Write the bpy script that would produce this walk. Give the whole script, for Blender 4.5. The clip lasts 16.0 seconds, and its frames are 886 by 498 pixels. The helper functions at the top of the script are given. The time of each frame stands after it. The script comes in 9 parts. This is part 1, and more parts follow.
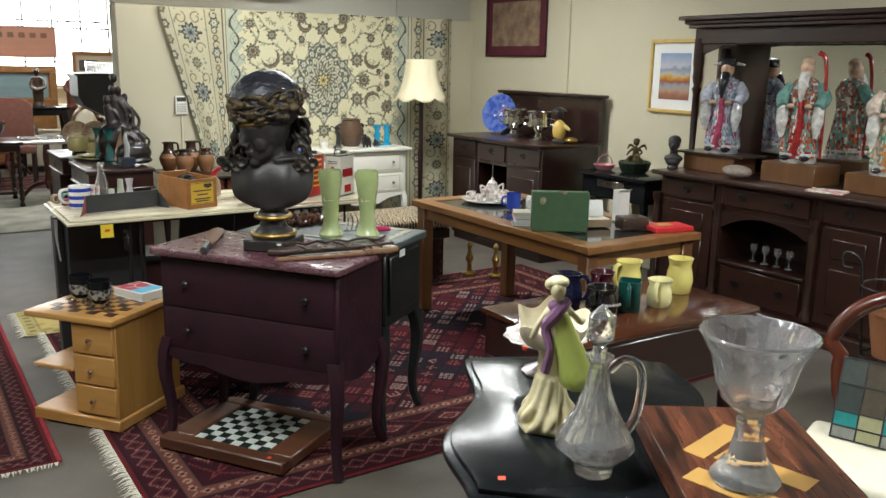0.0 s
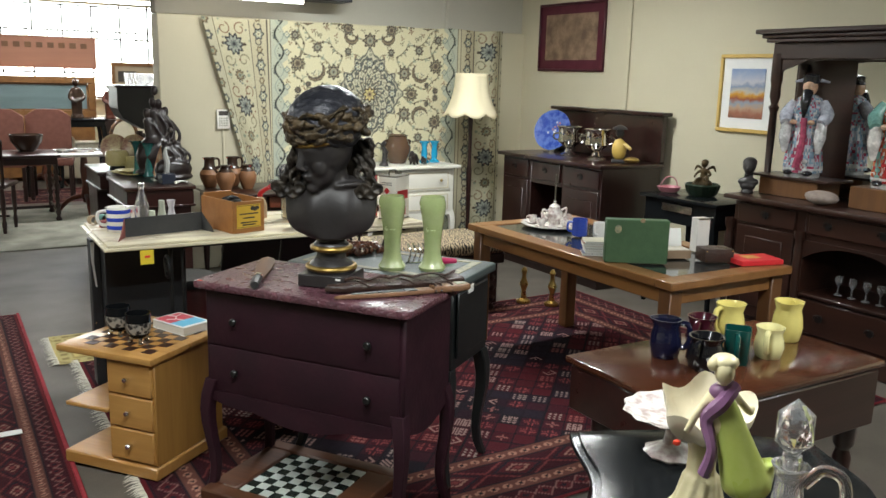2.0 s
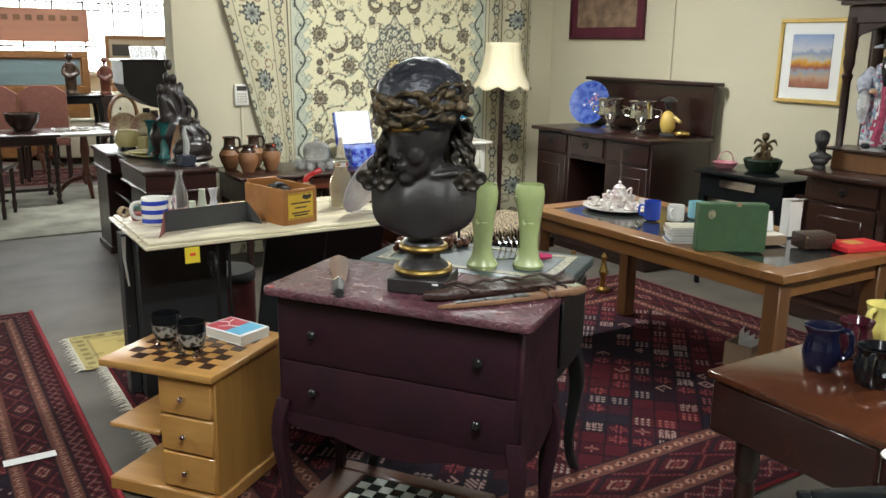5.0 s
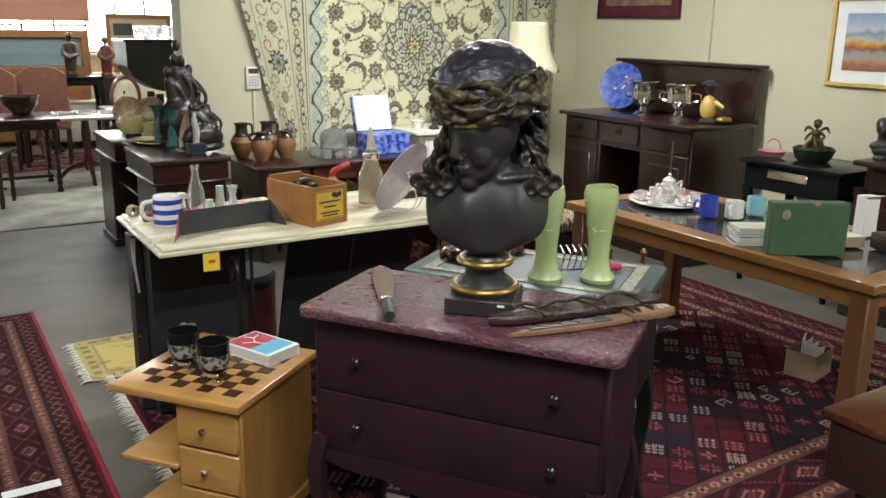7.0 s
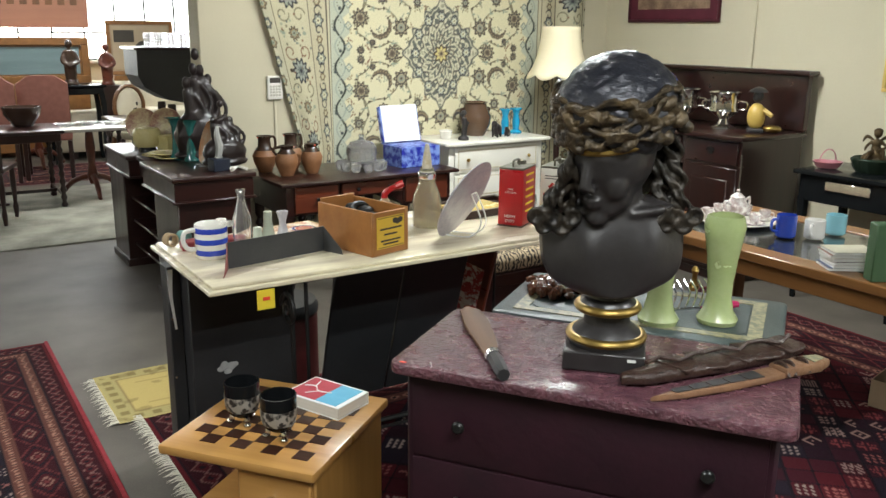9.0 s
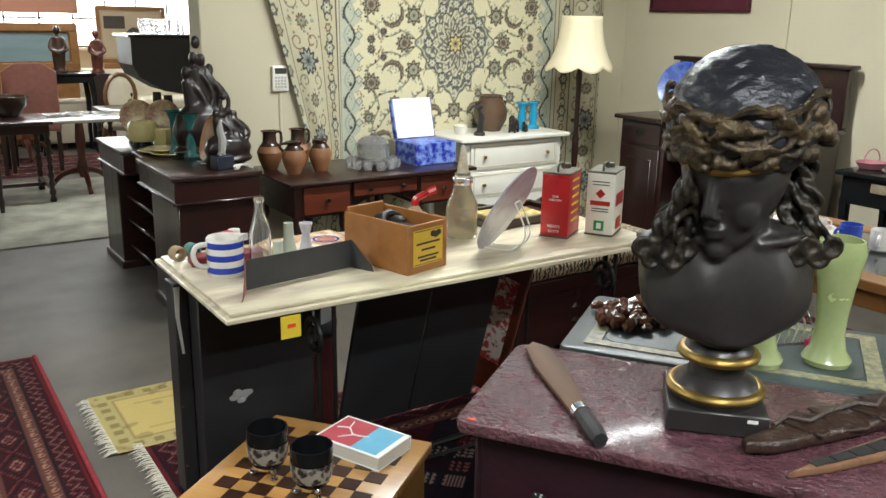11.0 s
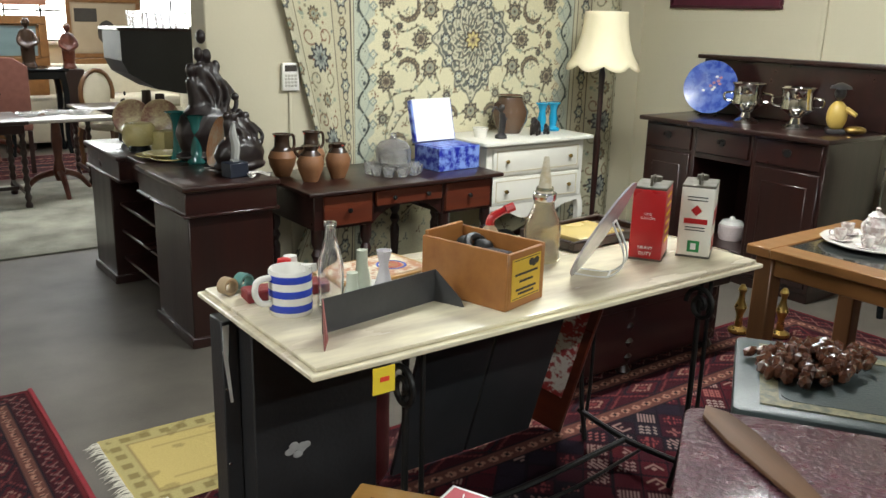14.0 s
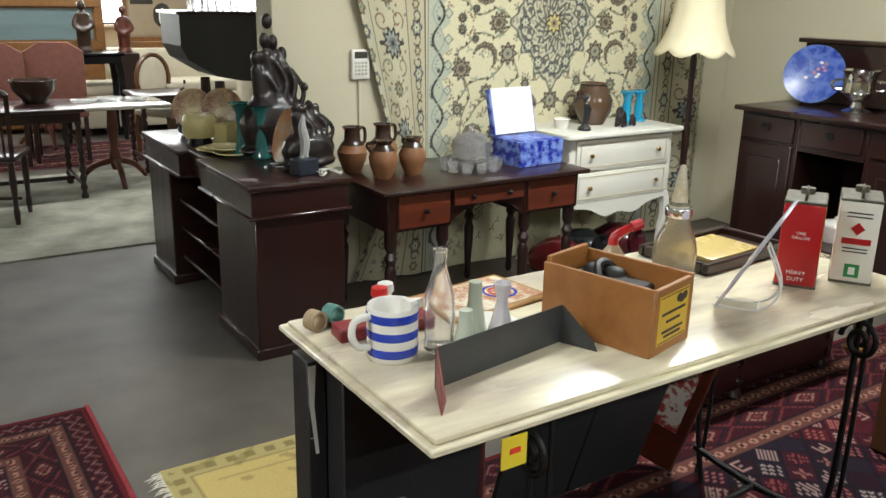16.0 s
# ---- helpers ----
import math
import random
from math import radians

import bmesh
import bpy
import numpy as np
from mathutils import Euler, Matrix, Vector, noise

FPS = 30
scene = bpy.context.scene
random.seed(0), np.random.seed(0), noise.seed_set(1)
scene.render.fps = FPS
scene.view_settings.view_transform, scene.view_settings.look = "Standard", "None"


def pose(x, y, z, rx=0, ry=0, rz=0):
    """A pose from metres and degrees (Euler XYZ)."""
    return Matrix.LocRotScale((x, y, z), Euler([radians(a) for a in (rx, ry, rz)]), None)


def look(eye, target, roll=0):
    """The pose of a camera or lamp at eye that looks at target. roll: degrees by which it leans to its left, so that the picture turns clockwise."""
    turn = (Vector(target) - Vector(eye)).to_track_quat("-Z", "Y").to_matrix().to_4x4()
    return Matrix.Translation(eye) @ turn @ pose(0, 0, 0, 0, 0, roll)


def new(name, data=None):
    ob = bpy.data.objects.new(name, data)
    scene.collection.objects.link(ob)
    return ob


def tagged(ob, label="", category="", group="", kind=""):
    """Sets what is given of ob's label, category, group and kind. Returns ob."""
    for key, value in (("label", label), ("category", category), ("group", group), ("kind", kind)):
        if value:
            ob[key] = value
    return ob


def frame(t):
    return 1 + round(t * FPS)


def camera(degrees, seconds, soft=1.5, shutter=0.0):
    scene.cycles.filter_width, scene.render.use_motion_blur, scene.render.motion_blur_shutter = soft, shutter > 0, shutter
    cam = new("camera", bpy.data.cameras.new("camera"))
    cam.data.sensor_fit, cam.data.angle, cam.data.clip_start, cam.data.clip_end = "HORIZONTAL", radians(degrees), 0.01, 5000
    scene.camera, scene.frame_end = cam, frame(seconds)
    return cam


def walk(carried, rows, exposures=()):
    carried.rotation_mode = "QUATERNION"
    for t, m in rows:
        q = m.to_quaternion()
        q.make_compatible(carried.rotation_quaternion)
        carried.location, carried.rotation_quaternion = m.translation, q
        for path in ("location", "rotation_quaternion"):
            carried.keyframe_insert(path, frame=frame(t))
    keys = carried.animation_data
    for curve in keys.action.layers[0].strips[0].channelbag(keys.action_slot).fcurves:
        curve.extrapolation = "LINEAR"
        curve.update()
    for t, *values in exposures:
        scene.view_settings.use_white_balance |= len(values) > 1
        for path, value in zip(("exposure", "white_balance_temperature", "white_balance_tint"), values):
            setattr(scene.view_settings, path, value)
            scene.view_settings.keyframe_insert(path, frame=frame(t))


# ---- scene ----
cam = camera(55.6, 16.0)
METRES, EYE, TILT, LEAN, TURN = 3.1, 1.54, 0.0, 0.0, -33.4
ROWS = [
    (0.0, 0.0, 0.0, 0.0, 0.23, -12.43, -1.04),
    (0.5, -0.0149, 0.0285, -0.0015, 1.21, -12.35, -1.24),
    (1.0, -0.0325, 0.0678, 0.0006, 2.24, -11.83, -1.01),
    (1.5, -0.0455, 0.0953, 0.0029, 2.41, -11.52, -1.09),
    (2.0, -0.0542, 0.1146, 0.0016, 2.36, -11.62, -1.45),
    (2.5, -0.0682, 0.1351, 0.0012, 1.9, -11.61, -1.57),
    (3.0, -0.0943, 0.156, 0.0004, 0.95, -11.85, -1.55),
    (3.5, -0.1261, 0.1767, 0.0026, -0.17, -12.18, -1.32),
    (4.0, -0.1533, 0.1936, 0.0019, -0.5, -12.41, -1.19),
    (4.5, -0.1661, 0.2145, -0.002, 0.08, -13.0, -1.28),
    (5.0, -0.1796, 0.2416, -0.0014, 1.21, -13.54, -0.86),
    (7.5, -0.2555, 0.3885, -0.0008, 1.21, -14.98, -0.89),
    (8.0, -0.2861, 0.4145, 0.001, 1.09, -14.87, -0.89),
    (8.5, -0.3112, 0.4316, 0.0011, 0.8, -14.5, -0.64),
    (11.0, -0.381, 0.5649, -0.0008, -0.15, -15.31, -1.04),
    (11.5, -0.3882, 0.5807, -0.0002, 0.1, -14.88, -1.06),
    (12.0, -0.4047, 0.602, -0.0013, 0.07, -14.74, -1.13),
    (12.5, -0.4316, 0.6251, -0.0004, -0.86, -14.74, -1.08),
    (13.0, -0.4604, 0.6484, -0.0001, -2.47, -14.79, -0.89),
    (13.5, -0.482, 0.6657, -0.0018, -3.21, -15.1, -1.38),
    (14.0, -0.4941, 0.6877, -0.0069, -2.76, -15.49, -1.48),
    (14.5, -0.5079, 0.7155, -0.0067, -2.08, -15.76, -1.23),
    (15.0, -0.5203, 0.7493, -0.0068, -1.64, -16.19, -1.16),
    (15.5, -0.5335, 0.7854, -0.007, -0.71, -16.7, -0.99),
    (16.0, -0.5458, 0.8071, -0.0059, 0.38, -16.82, -1.2),
]
walk(cam, [(t, pose(0, 0, EYE, TILT, LEAN, TURN) @ pose(METRES * x, METRES * y, METRES * z, 90 + pitch, roll, yaw)) for t, x, y, z, yaw, pitch, roll in ROWS], [(0.0, 0.05), (8.0, 0.17), (16.0, 0.08)])

# ---- light ----
world = bpy.data.worlds.new("world")
scene.world = world
world.use_nodes = True
wn = world.node_tree.nodes
sky = wn.new("ShaderNodeTexSky")
sky.sky_type, sky.sun_disc, sky.sun_elevation, sky.sun_rotation = "NISHITA", False, radians(40), radians(20)
wn["Background"].inputs[1].default_value = 0.12
world.node_tree.links.new(sky.outputs[0], wn["Background"].inputs[0])


def area_lamp(name, m, sx, sy, watts, color=(1, 1, 1)):
    la = bpy.data.lights.new(name, "AREA")
    la.shape, la.size, la.size_y, la.energy, la.color = "RECTANGLE", sx, sy, watts, color
    ob = new(name, la)
    ob.matrix_world = m
    return ob


CEIL = 2.75
TUBES = [(0.3, 1.6, 72), (3.3, 0.9, 78), (2.8, 5.1, 88), (-1.2, 4.6, 52), (0.2, 9.6, 42), (2.6, 9.8, 42), (1.6, 12.0, 42)]
for lx, ly, watts in TUBES:
    area_lamp("tube_light", pose(lx, ly, CEIL - 0.16), 1.5, 0.10, watts, (0.955, 1.0, 0.985))
# daylight of the long window wall in the far hall
area_lamp("window_light", look((2.5, 13.3, 1.9), (1.5, 6, 0.6)), 6.0, 1.2, 80, (0.95, 0.98, 1.0))


# ---- materials ----
def nodes_of(name):
    m = bpy.data.materials.new(name)
    m.use_nodes = True
    nt = m.node_tree
    return m, nt, nt.nodes, nt.links, nt.nodes["Principled BSDF"]


def surface(name, c1, c2=None, rough=0.5, scale=8.0, metal=0.0, bump=0.05, fine=90.0, stretch=(1, 1, 1), coat=0.0, spread=0.35, rvar=0.12):
    """Colour between c1 and c2 by two scales of noise, with a fine relief."""
    m, nt, N, L, bsdf = nodes_of(name)
    c2 = c2 or tuple(v * 0.75 for v in c1)
    tc, mp = N.new("ShaderNodeTexCoord"), N.new("ShaderNodeMapping")
    mp.inputs["Scale"].default_value = stretch
    L.new(tc.outputs["Object"], mp.inputs[0])
    n1, n2, mix, ramp = N.new("ShaderNodeTexNoise"), N.new("ShaderNodeTexNoise"), N.new("ShaderNodeMix"), N.new("ShaderNodeMapRange")
    n1.inputs["Scale"].default_value, n1.inputs["Detail"].default_value = scale, 6
    n2.inputs["Scale"].default_value, n2.inputs["Detail"].default_value = fine, 4
    L.new(mp.outputs[0], n1.inputs[0]), L.new(mp.outputs[0], n2.inputs[0])
    add = N.new("ShaderNodeMath")
    add.operation = "MULTIPLY_ADD"
    add.inputs[1].default_value = 0.35
    L.new(n2.outputs[0], add.inputs[0]), L.new(n1.outputs[0], add.inputs[2])
    ramp.inputs["From Min"].default_value, ramp.inputs["From Max"].default_value = 0.675 - spread, 0.675 + spread
    L.new(add.outputs[0], ramp.inputs["Value"])
    mix.data_type = "RGBA"
    mix.inputs[6].default_value, mix.inputs[7].default_value = (*c1, 1), (*c2, 1)
    L.new(ramp.outputs[0], mix.inputs[0]), L.new(mix.outputs[2], bsdf.inputs["Base Color"])
    rr = N.new("ShaderNodeMapRange")
    rr.inputs["To Min"].default_value, rr.inputs["To Max"].default_value = max(0.02, rough - rvar), min(1, rough + rvar)
    L.new(n1.outputs[0], rr.inputs["Value"]), L.new(rr.outputs[0], bsdf.inputs["Roughness"])
    bsdf.inputs["Metallic"].default_value, bsdf.inputs["Coat Weight"].default_value = metal, coat
    bsdf.inputs["Coat Roughness"].default_value = 0.12
    if bump:
        b = N.new("ShaderNodeBump")
        b.inputs["Strength"].default_value, b.inputs["Distance"].default_value = bump, 0.01
        L.new(n2.outputs[0], b.inputs["Height"]), L.new(b.outputs[0], bsdf.inputs["Normal"])
    return m


def wood(name, c1, c2, rough=0.35, coat=0.25, axis=0, scale=1.0):
    """Long streaked grain along one axis."""
    st = [14 * scale] * 3
    st[axis] = 1.1 * scale
    return surface(name, c1, c2, rough, 1.0, 0, 0.04, 5.0, st, coat, 0.28, 0.08)


def glassy(name, color=(1, 1, 1), rough=0.02, ior=1.48, bump=0.0, scale=60, clear=0.94):
    m, nt, N, L, bsdf = nodes_of(name)
    bsdf.inputs["Base Color"].default_value = (*color, 1)
    bsdf.inputs["Transmission Weight"].default_value, bsdf.inputs["Roughness"].default_value, bsdf.inputs["IOR"].default_value = clear, rough, ior
    if bump:
        b, v = N.new("ShaderNodeBump"), N.new("ShaderNodeTexVoronoi")
        v.inputs["Scale"].default_value = scale
        tc = N.new("ShaderNodeTexCoord")
        L.new(tc.outputs["Object"], v.inputs[0])
        b.inputs["Strength"].default_value, b.inputs["Distance"].default_value = bump, 0.01
        L.new(v.outputs["Distance"], b.inputs["Height"]), L.new(b.outputs[0], bsdf.inputs["Normal"])
    return m


def glow(name, color, power):
    m, nt, N, L, bsdf = nodes_of(name)
    bsdf.inputs["Emission Color"].default_value, bsdf.inputs["Emission Strength"].default_value = (*color, 1), power
    bsdf.inputs["Base Color"].default_value = (*color, 1)
    return m


def woven(name, rough=0.95, bump=0.5):
    """Pile textile, whose pattern is woven into the mesh's colour attribute."""
    m, nt, N, L, bsdf = nodes_of(name)
    at, tc, nz, mx = N.new("ShaderNodeVertexColor"), N.new("ShaderNodeTexCoord"), N.new("ShaderNodeTexNoise"), N.new("ShaderNodeMix")
    at.layer_name = "weave"
    nz.inputs["Scale"].default_value, nz.inputs["Detail"].default_value = 220, 3
    L.new(tc.outputs["Object"], nz.inputs[0])
    mx.data_type, mx.blend_type = "RGBA", "MULTIPLY"
    mx.inputs[0].default_value = 0.45
    L.new(at.outputs[0], mx.inputs[6]), L.new(nz.outputs[0], mx.inputs[7])
    gain = N.new("ShaderNodeMix")
    gain.data_type, gain.blend_type = "RGBA", "MULTIPLY"
    gain.inputs[0].default_value, gain.inputs[7].default_value = 1, (1.25, 1.25, 1.25, 1)
    L.new(mx.outputs[2], gain.inputs[6]), L.new(gain.outputs[2], bsdf.inputs["Base Color"])
    bsdf.inputs["Roughness"].default_value, bsdf.inputs["Specular IOR Level"].default_value = rough, 0.15
    b = N.new("ShaderNodeBump")
    b.inputs["Strength"].default_value, b.inputs["Distance"].default_value = bump, 0.004
    L.new(nz.outputs[0], b.inputs["Height"]), L.new(b.outputs[0], bsdf.inputs["Normal"])
    return m


M_WALL = surface("wall_paint", (0.60, 0.55, 0.40), (0.53, 0.48, 0.35), 0.75, 1.3, bump=0.03, fine=150)
M_WALLGREY = surface("upper_wall_paint", (0.50, 0.48, 0.40), (0.42, 0.40, 0.34), 0.8, 1.5, bump=0.03)
M_FLOOR = surface("floor_vinyl", (0.130, 0.111, 0.089), (0.066, 0.057, 0.046), 0.58, 2.3, bump=0.08, fine=130, spread=0.26)
M_CARPET = surface("pale_carpet_pile", (0.40, 0.38, 0.31), (0.19, 0.185, 0.15), 0.95, 3.2, bump=0.3, spread=0.16)
M_CEIL = surface("ceiling_board", (0.16, 0.155, 0.15), (0.11, 0.108, 0.105), 0.8, 2)
M_BEAM = surface("dark_steel_paint", (0.03, 0.032, 0.035), (0.02, 0.02, 0.022), 0.5, 6)
M_TUBE = glow("lit_tube", (1, 0.98, 0.92), 9)
M_DAY = glow("bright_daylight_backdrop", (0.95, 1.0, 0.97), 9)
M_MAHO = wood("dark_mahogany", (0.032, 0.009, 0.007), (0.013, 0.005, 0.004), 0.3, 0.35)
M_MAHOV = wood("dark_mahogany_upright", (0.028, 0.008, 0.006), (0.012, 0.005, 0.004), 0.32, 0.3, axis=2)
M_REDMAHO = wood("red_mahogany", (0.13, 0.028, 0.012), (0.06, 0.014, 0.008), 0.3, 0.3)
M_WALNUT = wood("dark_walnut", (0.042, 0.016, 0.010), (0.017, 0.007, 0.005), 0.33, 0.3, axis=1)
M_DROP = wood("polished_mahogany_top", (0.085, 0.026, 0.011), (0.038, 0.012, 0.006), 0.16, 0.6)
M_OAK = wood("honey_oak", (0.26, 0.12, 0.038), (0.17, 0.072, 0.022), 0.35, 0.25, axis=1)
# upright grain; a darker copy of the oak, side shade in its colour
M_OAKV = wood("honey_oak_upright_shaded", (0.17, 0.075, 0.026), (0.10, 0.042, 0.016), 0.4, 0.2, axis=2)
M_PINE = wood("varnished_pine", (0.46, 0.245, 0.065), (0.30, 0.145, 0.035), 0.35, 0.3, axis=2)
M_PINEX = wood("varnished_pine_top", (0.56, 0.31, 0.095), (0.38, 0.18, 0.046), 0.3, 0.3, axis=0)
# chest body: plum darkened to carry the shade on its front and sides
M_PURPLE = surface("plum_paint_shaded", (0.034, 0.009, 0.016), (0.014, 0.005, 0.009), 0.55, 7, bump=0.12, fine=60)
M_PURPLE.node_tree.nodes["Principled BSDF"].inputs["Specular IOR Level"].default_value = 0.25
# chest top: crackled plum made paler, overhead light and sheen in the colour
M_PURPTOP = surface("plum_lacquered_top_lit", (0.145, 0.060, 0.074), (0.052, 0.016, 0.026), 0.29, 26, bump=1.0, fine=85, spread=0.24, coat=0.15)
M_TEAL = surface("grey_green_leather", (0.065, 0.088, 0.088), (0.045, 0.062, 0.064), 0.4, 6, bump=0.15, fine=160)
M_GILT = surface("gilt_tooling", (0.34, 0.30, 0.17), (0.16, 0.17, 0.12), 0.45, 60, spread=0.12)
M_DARKGREEN = surface("dark_green_black_paint", (0.012, 0.016, 0.017), (0.008, 0.01, 0.011), 0.35, 7)
M_BLACK = surface("black_lacquer", (0.010, 0.011, 0.012), (0.006, 0.007, 0.008), 0.19, 4, coat=0.1, bump=0.01)
M_BLACK.node_tree.nodes["Principled BSDF"].inputs["Specular IOR Level"].default_value = 0.12
M_BLACKP = surface("scuffed_black_panel", (0.012, 0.012, 0.013), (0.028, 0.028, 0.03), 0.5, 4, bump=0.1)
M_SLATE = surface("slate_black_board", (0.035, 0.038, 0.041), (0.018, 0.020, 0.022), 0.42, 3, bump=0.04)
M_IRON = surface("wrought_iron", (0.012, 0.012, 0.012), (0.02, 0.019, 0.018), 0.5, 20, metal=0.4, bump=0.2)
M_MARBLE = surface("cream_marble", (0.84, 0.77, 0.55), (0.47, 0.40, 0.31), 0.25, 3.4, bump=0.01, fine=14, stretch=(0.6, 2.2, 1), spread=0.19)
M_CREAM = surface("cream_white_paint", (0.80, 0.78, 0.70), (0.70, 0.67, 0.58), 0.42, 3, bump=0.02)
M_BRASS = surface("aged_brass", (0.55, 0.38, 0.12), (0.34, 0.22, 0.07), 0.3, 20, metal=1)
M_SILVER = surface("polished_silver", (0.80, 0.78, 0.74), (0.6, 0.58, 0.54), 0.1, 15, metal=1, bump=0, rvar=0.05)
M_CHROME = surface("chrome", (0.85, 0.85, 0.86), (0.7, 0.7, 0.72), 0.12, 30, metal=1, bump=0)
M_DKMETAL = surface("dark_knob_metal", (0.02, 0.02, 0.02), (0.04, 0.04, 0.04), 0.3, 30, metal=0.7)
M_WHITE = surface("white_card", (0.82, 0.82, 0.80), (0.76, 0.76, 0.73), 0.6, 5, bump=0.01)
M_PORC = surface("white_porcelain", (0.82, 0.80, 0.75), (0.74, 0.71, 0.65), 0.12, 12, coat=0.4, bump=0.01)
M_FRINGE = surface("wool_fringe", (0.70, 0.66, 0.56), (0.5, 0.46, 0.37), 0.95, 40, bump=0.4)
M_MIRROR = surface("silvered_mirror", (0.82, 0.84, 0.83), (0.8, 0.82, 0.81), 0.02, 3, metal=1, bump=0, rvar=0.01)
M_GLASS = glassy("clear_glass")
M_CUT = glassy("cut_crystal", (0.99, 0.99, 1), 0.015, 1.45, 0.3, 50, 0.90)
M_DIRTYGLASS = surface("smoked_glass_inset", (0.03, 0.034, 0.032), (0.018, 0.02, 0.02), 0.1, 4, bump=0, coat=0.6, rvar=0.05)
M_WOVEN = woven("knotted_pile")
M_GOLDFR = surface("gold_leaf_frame", (0.72, 0.50, 0.16), (0.55, 0.36, 0.10), 0.4, 20, metal=0.15)
M_RED = surface("red_enamel", (0.45, 0.012, 0.016), (0.36, 0.01, 0.012), 0.3, 6)
M_STICK = surface("red_sale_dot", (0.85, 0.07, 0.03), (0.8, 0.06, 0.03), 0.6, 5)
M_YELLOW = surface("yellow_card", (0.85, 0.66, 0.04), (0.8, 0.6, 0.04), 0.6, 9)
M_INK = surface("printed_ink", (0.03, 0.025, 0.02), (0.05, 0.04, 0.03), 0.6, 30)
M_TERRA = surface("dark_terracotta", (0.30, 0.135, 0.055), (0.15, 0.062, 0.026), 0.55, 9, bump=0.15)
M_TERRADK = surface("dark_glazed_clay", (0.035, 0.022, 0.016), (0.06, 0.03, 0.018), 0.22, 9)
M_SHADE = surface("cream_lampshade_silk", (0.86, 0.78, 0.55), (0.80, 0.70, 0.47), 0.8, 4, bump=0.1, fine=60)


# ---- shape helpers ----
def box(x0, x1, y0, y1, z0, z1, bev=0.004, seg=1):
    bm = bmesh.new()
    bmesh.ops.create_cube(bm, size=1, matrix=Matrix.Translation(((x0 + x1) / 2, (y0 + y1) / 2, (z0 + z1) / 2)) @ Matrix.Diagonal((abs(x1 - x0), abs(y1 - y0), abs(z1 - z0), 1)))
    if bev:
        bev = min(bev, 0.45 * min(abs(x1 - x0), abs(y1 - y0), abs(z1 - z0)))
        bmesh.ops.bevel(bm, geom=bm.edges[:], offset=bev, segments=seg, affect="EDGES", profile=0.5)
    return bm


def lathe(profile, seg=32, wave=None):
    """Turned body from (radius, height) pairs; wave(angle, k) scales the radius."""
    bm = bmesh.new()
    rings = []
    for k, (r, z) in enumerate(profile):
        if r < 1e-5:
            rings.append([bm.verts.new((0, 0, z))])
        else:
            ring = []
            for i in range(seg):
                a = 2 * math.pi * i / seg
                q = r * (wave(a, k) if wave else 1)
                ring.append(bm.verts.new((q * math.cos(a), q * math.sin(a), z)))
            rings.append(ring)
    for a, b in zip(rings, rings[1:]):
        for i in range(seg):
            j = (i + 1) % seg
            if len(a) == 1 and len(b) == 1:
                continue
            if len(a) == 1:
                bm.faces.new((a[0], b[j], b[i]))
            elif len(b) == 1:
                bm.faces.new((a[i], a[j], b[0]))
            else:
                bm.faces.new((a[i], a[j], b[j], b[i]))
    bmesh.ops.recalc_face_normals(bm, faces=bm.faces[:])
    return bm


def tube(points, r, seg=8, closed=False):
    """A rod swept along points; r is one radius or one for each point."""
    bm = bmesh.new()
    pts = [Vector(p) for p in points]
    rs = list(r) if isinstance(r, (list, tuple)) else [r] * len(pts)
    if not closed and 3 <= len(pts) <= 8:                    # a few points are rounded into a flowing line
        fp, fr_ = [], []
        for i in range(len(pts) - 1):
            p0, p1, p2, p3 = pts[max(i - 1, 0)], pts[i], pts[i + 1], pts[min(i + 2, len(pts) - 1)]
            for k in range(4):
                q = k / 4
                fp.append(0.5 * (2 * p1 + (p2 - p0) * q + (2 * p0 - 5 * p1 + 4 * p2 - p3) * q * q + (3 * p1 - p0 - 3 * p2 + p3) * q ** 3))
                fr_.append(rs[i] + (rs[i + 1] - rs[i]) * q)
        pts, rs = fp + [pts[-1]], fr_ + [rs[-1]]
    rings, up = [], None
    for i, p in enumerate(pts):
        d = (pts[min(i + 1, len(pts) - 1)] - pts[max(i - 1, 0)]).normalized()
        if closed:
            d = (pts[(i + 1) % len(pts)] - pts[i - 1]).normalized()
        if up is None:
            up = d.orthogonal().normalized()
        up = (up - d * up.dot(d)).normalized()
        side = d.cross(up)
        rings.append([bm.verts.new(p + rs[i] * (math.cos(a) * up + math.sin(a) * side)) for a in [2 * math.pi * k / seg for k in range(seg)]])
    pairs = list(zip(rings, rings[1:])) + ([(rings[-1], rings[0])] if closed else [])
    for a, b in pairs:
        for i in range(seg):
            j = (i + 1) % seg
            bm.faces.new((a[i], a[j], b[j], b[i]))
    if not closed:
        bm.faces.new(rings[0][::-1]), bm.faces.new(rings[-1])
    bmesh.ops.recalc_face_normals(bm, faces=bm.faces[:])
    return bm


def prism(outline, z0, z1, bev=0.0, seg=2):
    """An outline in x, y given thickness in z."""
    bm = bmesh.new()
    f = bm.faces.new([bm.verts.new((x, y, z0)) for x, y in outline])
    ext = bmesh.ops.extrude_face_region(bm, geom=[f])
    bmesh.ops.translate(bm, vec=(0, 0, z1 - z0), verts=[g for g in ext["geom"] if isinstance(g, bmesh.types.BMVert)])
    bmesh.ops.recalc_face_normals(bm, faces=bm.faces[:])
    if bev:
        es = [e for e in bm.edges if abs(e.verts[0].co.z - e.verts[1].co.z) < 1e-6]
        bmesh.ops.bevel(bm, geom=es, offset=bev, segments=seg, affect="EDGES", profile=0.5)
    return bm


